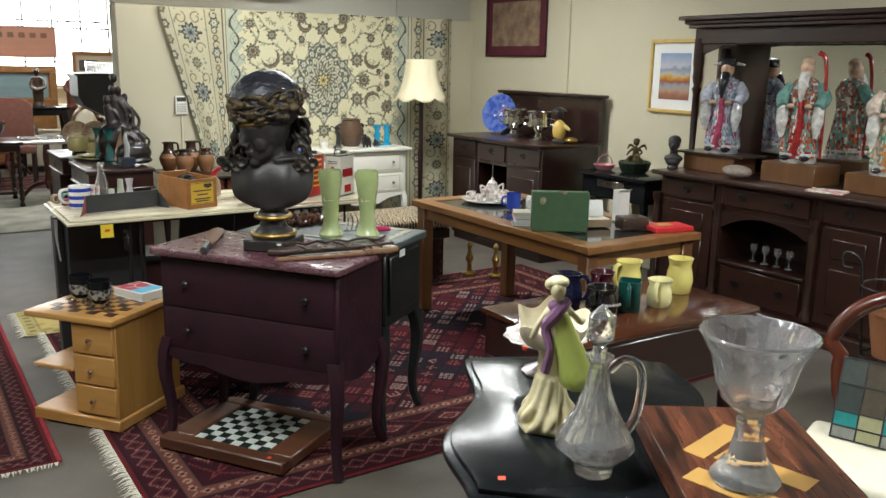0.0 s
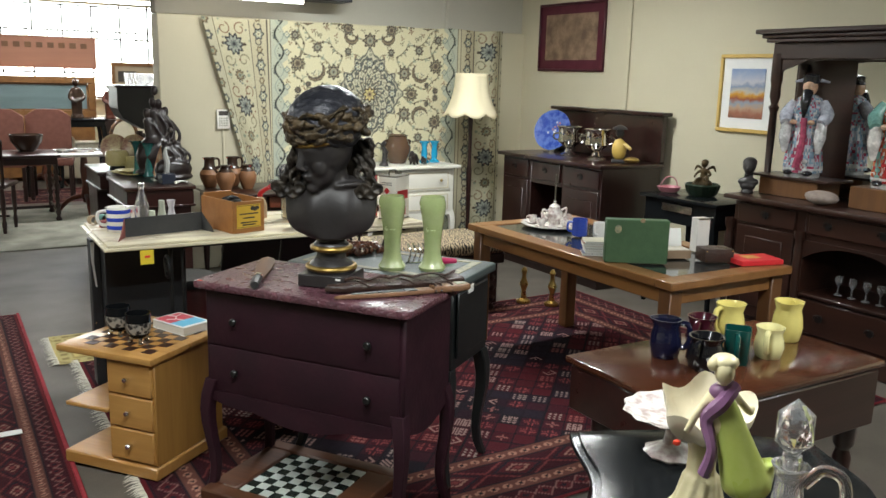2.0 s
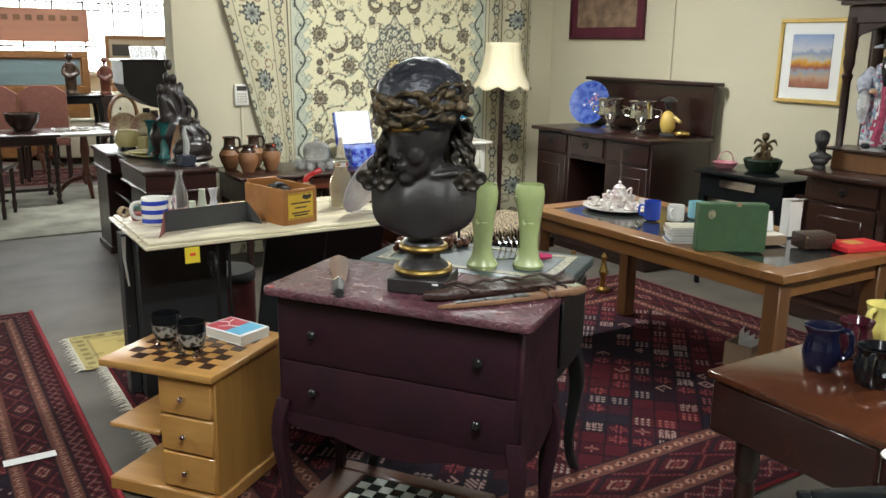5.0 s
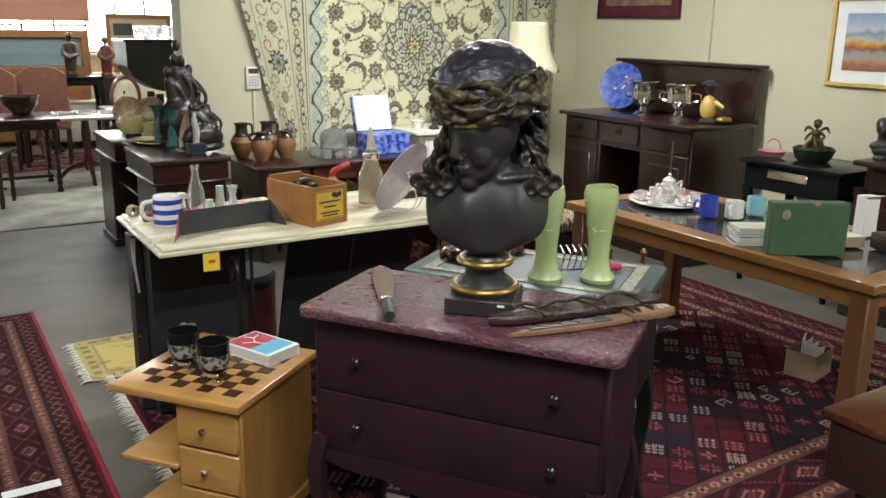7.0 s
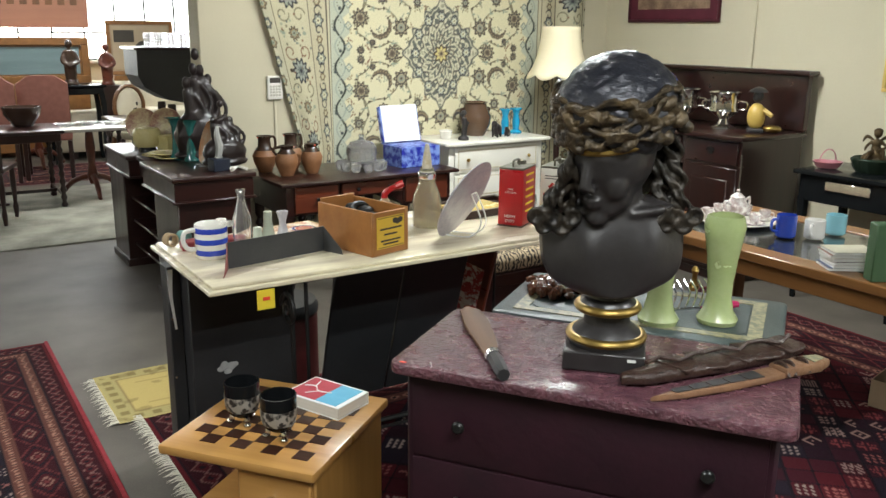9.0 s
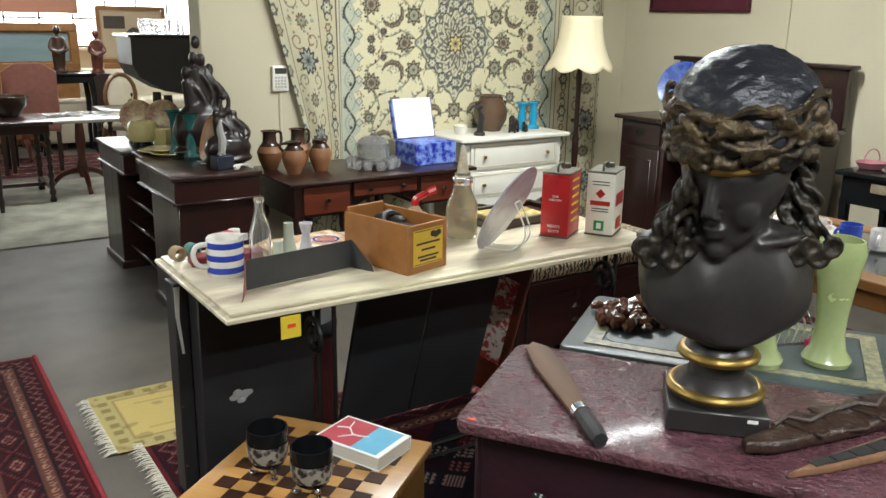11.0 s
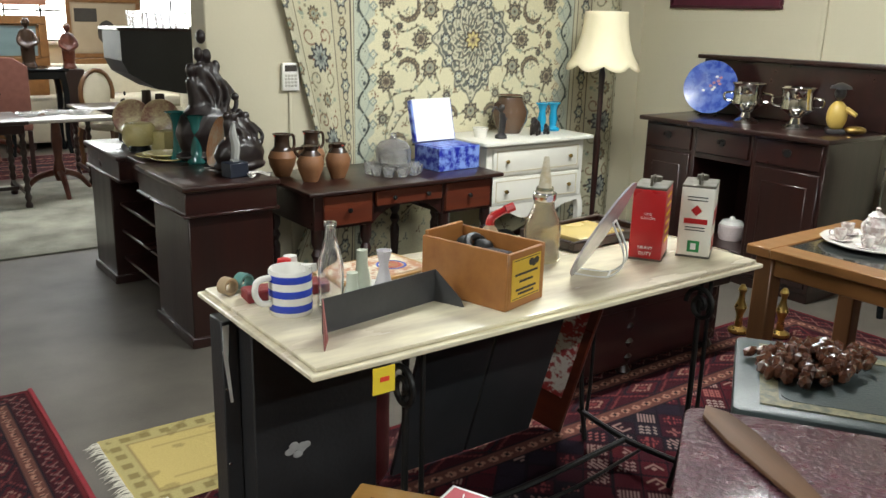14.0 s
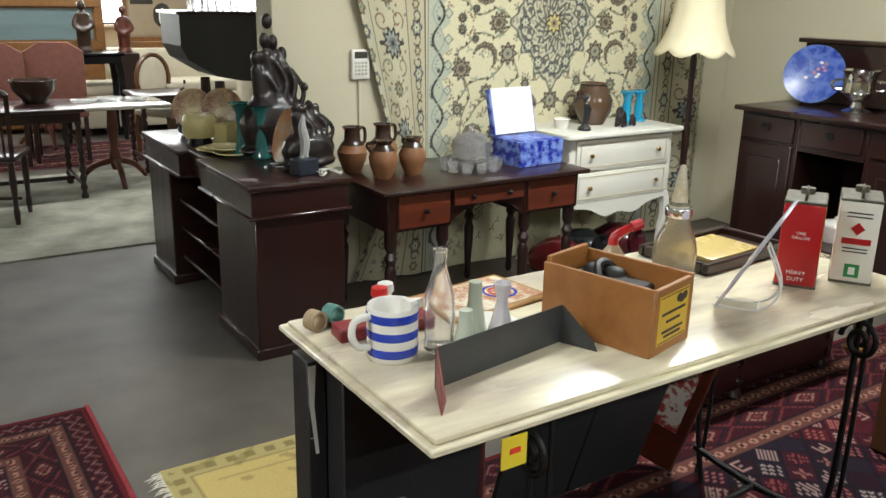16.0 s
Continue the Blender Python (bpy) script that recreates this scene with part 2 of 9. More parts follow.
def ball(x, y, z, rx, ry=None, rz=None, sub=2, rot=None):
    bm = bmesh.new()
    m = Matrix.Translation((x, y, z)) @ (rot or Matrix.Identity(4)) @ Matrix.Diagonal((rx, ry or rx, rz or rx, 1))
    bmesh.ops.create_icosphere(bm, subdivisions=sub, radius=1, matrix=m)
    return bm


def at(bm, x=0, y=0, z=0, rx=0, ry=0, rz=0):
    bm.transform(pose(x, y, z, rx, ry, rz))
    return bm


def fuse(*bms):
    out = bmesh.new()
    for b in bms:
        me = bpy.data.meshes.new("tmp")
        b.to_mesh(me)
        b.free()
        out.from_mesh(me)
        bpy.data.meshes.remove(me)
    return out


def part(name, bm, material, parent=None, label="", smooth=True):
    """One bmesh as one mesh object, under a thing or a part."""
    me = bpy.data.meshes.new(name)
    bm.to_mesh(me)
    bm.free()
    for p in me.polygons:
        p.use_smooth = smooth
    if smooth:
        me.set_sharp_from_angle(angle=radians(38))
    for m in material if isinstance(material, (list, tuple)) else [material]:
        me.materials.append(m)
    ob = new(name, me)
    ob.parent = parent
    return tagged(ob, label)


def thing(name, label, category, m=None, group="", kind=""):
    ob = new(name)
    ob.empty_display_size = 0.05
    ob.matrix_world = m or Matrix.Identity(4)
    return tagged(ob, label, category, group, kind)


def solid(name, bm, material, label, category, m=None, group="", kind="", smooth=True):
    """A thing that is one mesh."""
    ob = part(name, bm, material, None, "", smooth)
    if m:
        ob.matrix_world = m
    return tagged(ob, label, category, group, kind)


def words(name, text, size, m, material, parent, width=None):
    """Lettering as a thin mesh in the built-in font, centred on m and facing its z."""
    cu = bpy.data.curves.new(name, "FONT")
    cu.body, cu.size, cu.extrude, cu.align_x, cu.align_y, cu.resolution_u = text, size, 0.0003, "CENTER", "CENTER", 2
    tmp = new("tmp", cu)
    me = bpy.data.meshes.new_from_object(tmp.evaluated_get(bpy.context.evaluated_depsgraph_get()))
    bpy.data.objects.remove(tmp)
    me.materials.append(material)
    ob = new(name, me)
    ob.parent, ob.matrix_local = parent, m
    return ob


# ---- the setting ----
def structure(name, bm, material, label, category):
    return solid(name, bm, material, label, category, kind="structure", smooth=False)


structure("floor", box(-3.5, 7.0, -3.2, 15.0, -0.1, 0.0, 0), M_FLOOR, "worn dark grey floor of a large sale hall", "floor")
structure("ceiling", box(-3.5, 7.0, -3.2, 15.0, CEIL, CEIL + 0.1, 0), M_CEIL, "dim grey ceiling boards above the sale room", "ceiling")
structure("wall_north", box(1.535, 4.87, 6.93, 7.13, 0, 1.95, 0.006), M_WALL, "beige painted partition wall behind the hung carpet", "wall")
structure("wall_north_upper", box(1.535, 4.87, 6.98, 7.13, 1.954, CEIL, 0), M_WALLGREY, "greyish set-back upper part of the partition wall", "wall")
structure("wall_east", box(4.87, 5.05, -3.2, 7.13, 0, CEIL, 0), M_WALL, "plain beige painted wall behind the cabinets", "wall")
structure("wall_south", box(-3.5, 5.05, -3.4, -3.2, 0, CEIL, 0), M_WALL, "plain beige wall closing the room", "wall")
structure("wall_west", box(-3.7, -3.5, -3.4, 15.2, 0, CEIL, 0), M_WALL, "plain beige wall of the long hall", "wall")
structure("wall_far_east", box(7.0, 7.2, 7.13, 15.2, 0, CEIL, 0), M_WALL, "plain beige wall of the far hall", "wall")
structure("wall_hall_return", box(5.05, 7.0, 7.0, 7.13, 0, CEIL, 0), M_WALL, "plain beige wall behind the partition", "wall")
structure("wall_far_north", fuse(box(-3.5, 7.0, 14.0, 14.2, 0, 1.1, 0), box(-3.5, 7.0, 14.0, 14.2, 2.45, CEIL, 0), box(-3.5, -2.2, 14.0, 14.2, 1.1, 2.45, 0), box(4.6, 7.0, 14.0, 14.2, 1.1, 2.45, 0)), M_WALL, "beige far wall with one long window opening", "wall")
structure("trim", box(4.852, 4.87, 5.50, 5.53, 0, CEIL, 0.004), M_WALL, "thin painted cable trunking up the beige wall", "trim")
structure("trim_2", box(4.03, 4.06, 6.958, 6.98, 1.95, CEIL, 0.004), M_WALLGREY, "thin grey conduit on the upper wall", "trim")
structure("backdrop", box(-7, 9, 16.2, 16.3, -1, 5, 0), M_DAY, "overexposed daylight outside the window", "backdrop")
carpet = structure("pale_carpet", box(-3.4, 1.7, 8.2, 10.6, 0.001, 0.012, 0.003), M_CARPET, "pale worn patterned carpet on the hall floor", "carpet")


# ---- woven carpets ----
def blend(img, mask, color):
    m = np.clip(mask, 0, 1)[..., None]
    img[:] = img * (1 - m) + np.array(color) * m


def soft(d, w=0.004):
    """1 where d is below zero, with a soft edge of width w."""
    return np.clip(0.5 - d / w, 0, 1)


def rosette(img, X, Y, cx, cy, r, n, cols, turn=0.0):
    dx, dy = X - cx, Y - cy
    d, a = np.hypot(dx, dy), np.arctan2(dy, dx) + turn
    blend(img, soft(d - r * (1 + 0.16 * np.cos(n * a))), cols[0])
    blend(img, soft(d - r * (0.72 + 0.16 * np.cos(n * a))), cols[1])
    blend(img, soft(d - r * (0.42 + 0.10 * np.cos(n * a + 2))), cols[2])
    blend(img, soft(d - r * 0.17), cols[0])


def stem(img, X, Y, pts, w, color):
    """A line through pts, as wide as w."""
    for (x0, y0), (x1, y1) in zip(pts, pts[1:]):
        lx, ly = x1 - x0, y1 - y0
        q = np.clip(((X - x0) * lx + (Y - y0) * ly) / (lx * lx + ly * ly + 1e-9), 0, 1)
        blend(img, soft(np.hypot(X - x0 - q * lx, Y - y0 - q * ly) - w, 0.004), color)


def spiral(cx, cy, r0, r1, a0, turns, n=22):
    return [(cx + (r0 + (r1 - r0) * k / n) * math.cos(a0 + turns * 2 * math.pi * k / n), cy + (r0 + (r1 - r0) * k / n) * math.sin(a0 + turns * 2 * math.pi * k / n)) for k in range(n + 1)]


def carpet_mesh(name, width, height, step, pattern, shape, material):
    """A sheet of small quads; pattern(X, Y) gives its colours, shape(X, Y) its places."""
    nx, ny = int(width / step) + 1, int(height / step) + 1
    X, Y = np.meshgrid(np.linspace(0, width, nx), np.linspace(0, height, ny))
    img = np.clip(pattern(X, Y), 0, 1)
    P = np.stack(shape(X, Y), -1).reshape(-1, 3)
    k = np.arange(nx * ny).reshape(ny, nx)
    quads = np.stack([k[:-1, :-1], k[:-1, 1:], k[1:, 1:], k[1:, :-1]], -1).reshape(-1, 4)
    me = bpy.data.meshes.new(name)
    me.from_pydata(P.tolist(), [], quads.tolist())
    at_ = me.color_attributes.new("weave", "FLOAT_COLOR", "POINT")
    at_.data.foreach_set("color", np.concatenate([img.reshape(-1, 3), np.ones((nx * ny, 1))], 1).astype(np.float32).ravel())
    for p in me.polygons:
        p.use_smooth = True
    me.materials.append(material)
    return new(name, me)


CRM, BRN, BLU, TAN, GRN, DKB, OLV, RST = (0.69, 0.64, 0.43), (0.085, 0.065, 0.05), (0.17, 0.185, 0.17), (0.32, 0.25, 0.15), (0.30, 0.34, 0.26), (0.055, 0.055, 0.06), (0.20, 0.18, 0.12), (0.22, 0.12, 0.08)


def cream_pattern(X, Y):
    """Medallion carpet: cream field with palmettes, leaf scrolls and thin vines, floral borders. X across, Y up."""
    MX, MY = 1.40, 1.37
    img = np.ones(X.shape + (3,)) * np.array(CRM)
    rng = np.random.RandomState(4)
    FX, FY = np.abs(X - MX), np.abs(Y - MY)
    # thin vines with buds
    vines = [[(0.30, 0.0), (0.42, 0.08), (0.55, 0.05), (0.66, 0.14), (0.66, 0.24)], [(0.33, 0.17), (0.45, 0.30), (0.60, 0.33), (0.70, 0.44)], [(0.33, 0.17), (0.25, 0.30), (0.36, 0.40), (0.46, 0.40), (0.58, 0.52)], [(0.0, 0.40), (0.12, 0.46), (0.20, 0.52), (0.34, 0.55), (0.40, 0.68)], [(0.66, 0.24), (0.58, 0.40), (0.64, 0.60)], [(0.20, 0.52), (0.14, 0.66), (0.26, 0.78), (0.42, 0.82)], [(0.64, 0.60), (0.52, 0.72), (0.60, 0.86)], [(0.42, 0.82), (0.30, 0.95), (0.50, 1.05)]]
    for pts in vines:
        fine = []
        for (x0, y0), (x1, y1) in zip(pts, pts[1:]):
            for k in range(4):
                q = k / 4
                bend = 0.022 * math.sin(q * math.pi) * (1 if len(fine) % 8 < 4 else -1)
                fine.append((x0 + (x1 - x0) * q - (y1 - y0) * bend * 4, y0 + (y1 - y0) * q + (x1 - x0) * bend * 4))
        fine.append(pts[-1])
        stem(img, FX, FY, fine, 0.0042, OLV)
        for n, (bx, by) in enumerate(fine[1:]):
            blend(img, soft(np.hypot((FX - bx - 0.012) * (1.0 + n % 2), (FY - by) * (2.0 - n % 2)) - 0.013), (BRN, OLV, GRN)[n % 3])
    for _ in range(150):
        cx, cy, a = rng.uniform(0.05, 0.76), rng.uniform(0.02, 1.3), rng.uniform(0, 6.28)
        c = [OLV, GRN, RST, TAN, BLU][rng.randint(5)]
        stem(img, FX, FY, [(cx, cy), (cx + 0.03 * math.cos(a), cy + 0.03 * math.sin(a))], 0.0028, c)
        for j in range(3):
            blend(img, soft(np.hypot(FX - cx - 0.012 * math.cos(a + 2.1 * j), FY - cy - 0.012 * math.sin(a + 2.1 * j)) - 0.006), c)
    # acanthus scrolls
    for cx, cy, r, a0, t in [(0.49, 0.19, 0.075, 2.2, 0.62), (0.17, 0.47, 0.055, 0.4, -0.6), (0.30, 0.66, 0.075, 3.6, 0.6), (0.55, 0.62, 0.06, 1.0, -0.62), (0.16, 0.86, 0.07, 2.0, 0.6), (0.60, 0.98, 0.07, 4.0, 0.6)]:
        for k in range(15):
            q = k / 14
            a = a0 + t * 2 * math.pi * q
            w = 0.004 + 0.017 * math.sin(q * math.pi) ** 0.8 * (0.75 + 0.25 * (k % 2))
            blend(img, soft(np.hypot(FX - cx - r * math.cos(a), FY - cy - r * math.sin(a)) - w), (0.13, 0.105, 0.08))
        for k in range(3, 12):
            a = a0 + t * 2 * math.pi * k / 14
            blend(img, soft(np.hypot(FX - cx - r * 1.05 * math.cos(a), FY - cy - r * 1.05 * math.sin(a)) - 0.006), TAN)
    # palmettes
    for n, (cx, cy, r) in enumerate([(0.64, 0.24, 0.058), (0.33, 0.17, 0.056), (0.40, 0.0, 0.055), (0.47, 0.37, 0.04), (0.20, 0.52, 0.048), (0.66, 0.46, 0.036), (0.40, 0.60, 0.05), (0.0, 0.44, 0.058), (0.64, 0.66, 0.05), (0.26, 0.80, 0.05), (0.0, 0.74, 0.06), (0.45, 0.86, 0.055), (0.64, 0.03, 0.028), (0.20, 0.34, 0.03), (0.55, 0.08, 0.024)]):
        rosette(img, FX, FY, cx, cy, r, (10, 8)[n % 2], ((0.11, 0.09, 0.07), (0.40, 0.34, 0.22), ((0.15, 0.12, 0.09), (0.30, 0.31, 0.24))[n % 2]))
        stem(img, FX, FY, spiral(cx, cy, r * 0.66, r * 0.62, 0, 1.0, 30), 0.003, DKB)
    # pointed medallion of lace
    u, v = (X - MX) / 0.31, (Y - MY) / 0.37
    d, a = np.hypot(u, v), np.arctan2(v, u)
    R = 0.86 + 0.10 * np.cos(4 * a) + 0.06 * np.cos(12 * a) + 0.03 * np.cos(24 * a)
    blend(img, soft(d - R, 0.02), (0.14, 0.14, 0.12))
    blend(img, soft(d - R + 0.05, 0.02), (0.60, 0.56, 0.40))
    lace = np.sin(a * 12 + 9 * d) * np.sin(25 * d + 1.5 * np.cos(12 * a)) + 0.35 * np.sin(24 * a) * np.sin(38 * d)
    blend(img, soft(d - R + 0.07, 0.02) * np.clip((lace - 0.02) * 5, 0, 1), (0.14, 0.145, 0.125))
    blend(img, soft(d - R + 0.07, 0.02) * np.clip((-lace - 0.62) * 5, 0, 1), (0.34, 0.33, 0.24))
    blend(img, soft(np.abs(d - 0.56 - 0.06 * np.cos(12 * a)) - 0.022, 0.02), (0.12, 0.11, 0.095))
    blend(img, soft(np.abs(d - 0.30 - 0.05 * np.cos(8 * a)) - 0.02, 0.02), (0.16, 0.14, 0.11))
    rosette(img, X, Y, MX, MY, 0.06, 8, (BRN, (0.62, 0.52, 0.22), TAN))
    for k in range(12):
        rosette(img, X, Y, MX + 0.215 * math.cos(k * math.pi / 6), MY + 0.255 * math.sin(k * math.pi / 6), 0.034, 6, (DKB, (0.42, 0.44, 0.36), CRM))
    # borders on both sides, by the distance from the outer edge
    edge = 1.40 - FX
    zone = lambda lo, hi: ((edge >= lo) & (edge < hi)) * 1.0
    blend(img, zone(-1, 0.535), (0.56, 0.52, 0.36))
    blend(img, zone(0.535, 0.68) * soft(edge - 0.655 - 0.03 * np.sin(Y * 2 * math.pi / 0.135), 0.01), (0.49, 0.51, 0.40))
    wig = 0.036 * np.sin(Y * 2 * math.pi / 0.27)
    blend(img, soft(np.abs(edge - 0.605 - wig) - 0.008), (0.05, 0.055, 0.05))
    blend(img, soft(np.abs(edge - 0.605 + wig) - 0.005), (0.34, 0.38, 0.33))
    for k in range(15):
        cy, s = 0.07 + 0.135 * k, (-1) ** k
        for j in range(7):
            q = 0.5 + 0.62 * j
            blend(img, soft(np.hypot(edge - 0.605 - s * 0.02 - 0.034 * math.cos(q), Y - cy - 0.034 * math.sin(q)) - 0.004 - 0.008 * (j == 6)), (0.08, 0.09, 0.09))
        rosette(img, edge, Y, 0.67, cy, 0.024, 4, ((0.16, 0.20, 0.19), (0.5, 0.52, 0.42), CRM))
    for lo in (-0.06, 0.075, 0.355, 0.50, 0.530):
        blend(img, zone(lo, lo + 0.009), (0.12, 0.10, 0.08))
    blend(img, zone(-0.05, 0.07), (0.50, 0.47, 0.34))
    blend(img, zone(0.365, 0.50), (0.53, 0.48, 0.33))
    for k in range(17):
        cy = 0.03 + 0.118 * k
        rosette(img, edge, Y, 0.012, cy, 0.036, 6, (DKB, BLU, CRM) if k % 2 else (BRN, TAN, GRN))
        rosette(img, edge, Y, 0.433, cy + 0.02, 0.042 if k % 2 else 0.026, 6, ((BRN, TAN, CRM), (DKB, (0.33, 0.35, 0.29), CRM))[k % 2])
        stem(img, edge, Y, spiral(0.433, cy + 0.08, 0.036, 0.014, k, 0.9), 0.0036, DKB)
    for k in range(9):
        cy = 0.10 + 0.235 * k
        rosette(img, edge, Y, 0.215, cy, 0.075 if k % 2 else 0.042, 10, (DKB, (0.33, 0.35, 0.30), BLU) if k % 2 else (BRN, TAN, GRN))
        for s in (-1, 1):
            stem(img, edge, Y, spiral(0.215 + s * 0.065, cy + 0.115, 0.05, 0.018, 0.4 + k, 1.0 * s), 0.004, (OLV, RST)[k % 2])
            blend(img, soft(np.hypot(edge - 0.215 - s * 0.09, (Y - cy) * 1.4) - 0.017), (GRN, BRN)[k % 2])
    for k in range(110):
        cx, cy = rng.uniform(0.09, 0.35), rng.uniform(0, 2.0)
        blend(img, soft(np.hypot(edge - cx, Y - cy) - 0.008), [GRN, OLV, RST, BLU][k % 4])
    return img


def hung_shape(X, Y):
    """Hangs against the wall, its side edge gathered inwards lower down, in soft folds."""
    W, H = X.max(), Y.max()
    drop = (H - Y) / H
    pull = (0.43 * np.minimum(1, np.maximum(0, drop * 1.25)) - 0.35 * np.clip(drop * 2.6 - 1.6, 0, 1)) * np.clip(1 - X / 0.55, 0, 1)
    fold = 0.012 * np.sin(X * 9 + 0.5) * drop + 0.030 * np.sin(X * 24) * np.clip(1 - X / 0.6, 0, 1) * drop
    right = 0.030 * np.sin(X * 21) * np.clip((X - 2.2) / 0.4, 0, 1)
    x = 1.845 + X + pull
    return x, 6.885 + fold + right, 0.01 + Y - 0.012 * np.sin(X / W * math.pi * 5) ** 2 * (Y / H) + 0.02 * X / W * (Y / H)


hung = carpet_mesh("hung_carpet", 2.76, 1.93, 0.0062, cream_pattern, hung_shape, M_WOVEN)
sol = hung.modifiers.new("thick", "SOLIDIFY")
sol.thickness, sol.offset = 0.008, 0
tagged(hung, "large cream floral medallion carpet hung on the wall", "carpet")

RED, WINE, NAVY, ROSE, IVO, BRK = (0.066, 0.006, 0.011), (0.034, 0.005, 0.009), (0.012, 0.008, 0.013), (0.14, 0.03, 0.03), (0.36, 0.25, 0.21), (0.12, 0.045, 0.034)


def tribal_pattern(X, Y):
    """Red tribal carpet: lozenge field of square flowers, three borders."""
    W, H = X.max(), Y.max()
    img = np.ones(X.shape + (3,)) * np.array(WINE)
    s = 0.118
    u, v = (X + Y) / s / 1.414, (X - Y) / s / 1.414
    cu, cv = np.floor(u), np.floor(v)
    h = np.sin(cu * 12.9898 + cv * 78.233) * 43758.5453
    h = h - np.floor(h)
    fu, fv = u - cu - 0.5, v - cv - 0.5
    zu, zv = np.floor(cu / 4 + 0.13), np.floor(cv / 3 + 0.4)
    g = np.sin(zu * 37.7 + zv * 91.3) * 1731.77
    g = g - np.floor(g)                                      # patches of red and of navy ground
    warm = g > 0.55
    for lo, hi, c, cw in [(0, 0.25, (0.02, 0.006, 0.012), (0.080, 0.008, 0.013)), (0.25, 0.5, NAVY, (0.050, 0.006, 0.011)), (0.5, 0.75, (0.036, 0.007, 0.013), (0.05, 0.007, 0.013)), (0.75, 1.01, (0.016, 0.010, 0.018), (0.068, 0.008, 0.013))]:
        inb = ((h >= lo) & (h < hi)) * 1.0
        blend(img, inb * ~warm, c)
        blend(img, inb * warm, cw)
    m = np.maximum(np.abs(fu), np.abs(fv))
    blend(img, (m > 0.46) * 1.0, (0.010, 0.006, 0.010))
    gu, gv = (fu + 0.5) * 4 - 0.5, (fv + 0.5) * 4 - 0.5      # three by three small squares
    iu, iv = np.abs(gu - np.floor(gu) - 0.5), np.abs(gv - np.floor(gv) - 0.5)
    tile = (np.maximum(iu, iv) < 0.28) & (m < 0.375)
    blend(img, tile * (h > 0.91) * 0.9, (0.38, 0.29, 0.26))
    blend(img, tile * (h > 0.10) * (h < 0.20), (0.30, 0.10, 0.09))
    ring = np.hypot(iu, iv)
    blend(img, (np.abs(ring - 0.33) < 0.11) * (m < 0.375) * (h > 0.30) * (h < 0.46), (0.34, 0.22, 0.20))
    star = np.abs(fu) + np.abs(fv)
    blend(img, (np.abs(np.minimum(np.abs(fu), np.abs(fv)) - 0.10) < 0.035) * (m < 0.36) * (h > 0.55) * (h < 0.72), (0.24, 0.05, 0.05))
    blend(img, ((np.abs(star - 0.34) < 0.04) | (star < 0.10)) * (h < 0.08), (0.36, 0.22, 0.19))
    blend(img, ((np.abs(fu) < 0.05) ^ (np.abs(fv) < 0.05)) * (m < 0.3) * (h > 0.46) * (h < 0.55), (0.26, 0.10, 0.09))
    e = np.minimum(np.minimum(X, W - X), np.minimum(Y, H - Y))
    along = np.where(np.minimum(X, W - X) < np.minimum(Y, H - Y), Y, X)
    band = lambda lo, hi: ((e >= lo) & (e < hi)) * 1.0
    blend(img, band(0, 0.535), (0.036, 0.005, 0.009))
    blend(img, band(0.0, 0.03), (0.12, 0.012, 0.016))
    tri = np.abs(((along / 0.11) % 1) - 0.5) * 2
    blend(img, band(0.04, 0.16) * (np.abs((e - 0.10) / 0.05) + tri * 0.9 < 0.9), (0.075, 0.008, 0.012))
    blend(img, band(0.04, 0.16) * (np.abs(np.abs((e - 0.10) / 0.05) + tri * 0.9 - 0.9) < 0.09), (0.20, 0.10, 0.09))
    blend(img, band(0.04, 0.16) * (np.abs((e - 0.10) / 0.05) + tri * 0.9 < 0.35), NAVY)
    for lo in (0.17, 0.445):
        blend(img, band(lo, lo + 0.08), BRK)
        z = np.abs(((along / 0.075) % 1) - 0.5) * 2
        blend(img, band(lo + 0.012, lo + 0.068) * (np.abs((e - lo - 0.04) / 0.03) + z * 0.8 < 0.75), (0.36, 0.18, 0.13))
        blend(img, band(lo + 0.02, lo + 0.06) * (np.abs((e - lo - 0.04) / 0.03) + z < 0.4), NAVY)
    for lo in (0.03, 0.163, 0.253, 0.437, 0.528):
        blend(img, band(lo, lo + 0.007), NAVY)
    q = along % 0.36
    lob = np.abs(q - 0.18) / 0.15 + np.abs(e - 0.348) / 0.085
    blend(img, band(0.26, 0.437) * (lob < 1), NAVY)
    blend(img, band(0.26, 0.437) * (lob < 0.82), (0.060, 0.007, 0.011))
    blend(img, band(0.26, 0.437) * ((lob < 0.5) & (lob > 0.36)), (0.26, 0.14, 0.11))
    blend(img, band(0.26, 0.437) * (lob < 0.2), ROSE)
    blend(img, band(0.26, 0.437) * (np.abs(lob - 1.3) < 0.07), ROSE)
    return img * 0.82


def floor_sheet(x0, y0, z, amp=0.002):
    def shape(X, Y):
        return x0 + X, y0 + Y, z + amp * (np.sin(X * 7 + 1) * np.sin(Y * 5) + 1)
    return shape


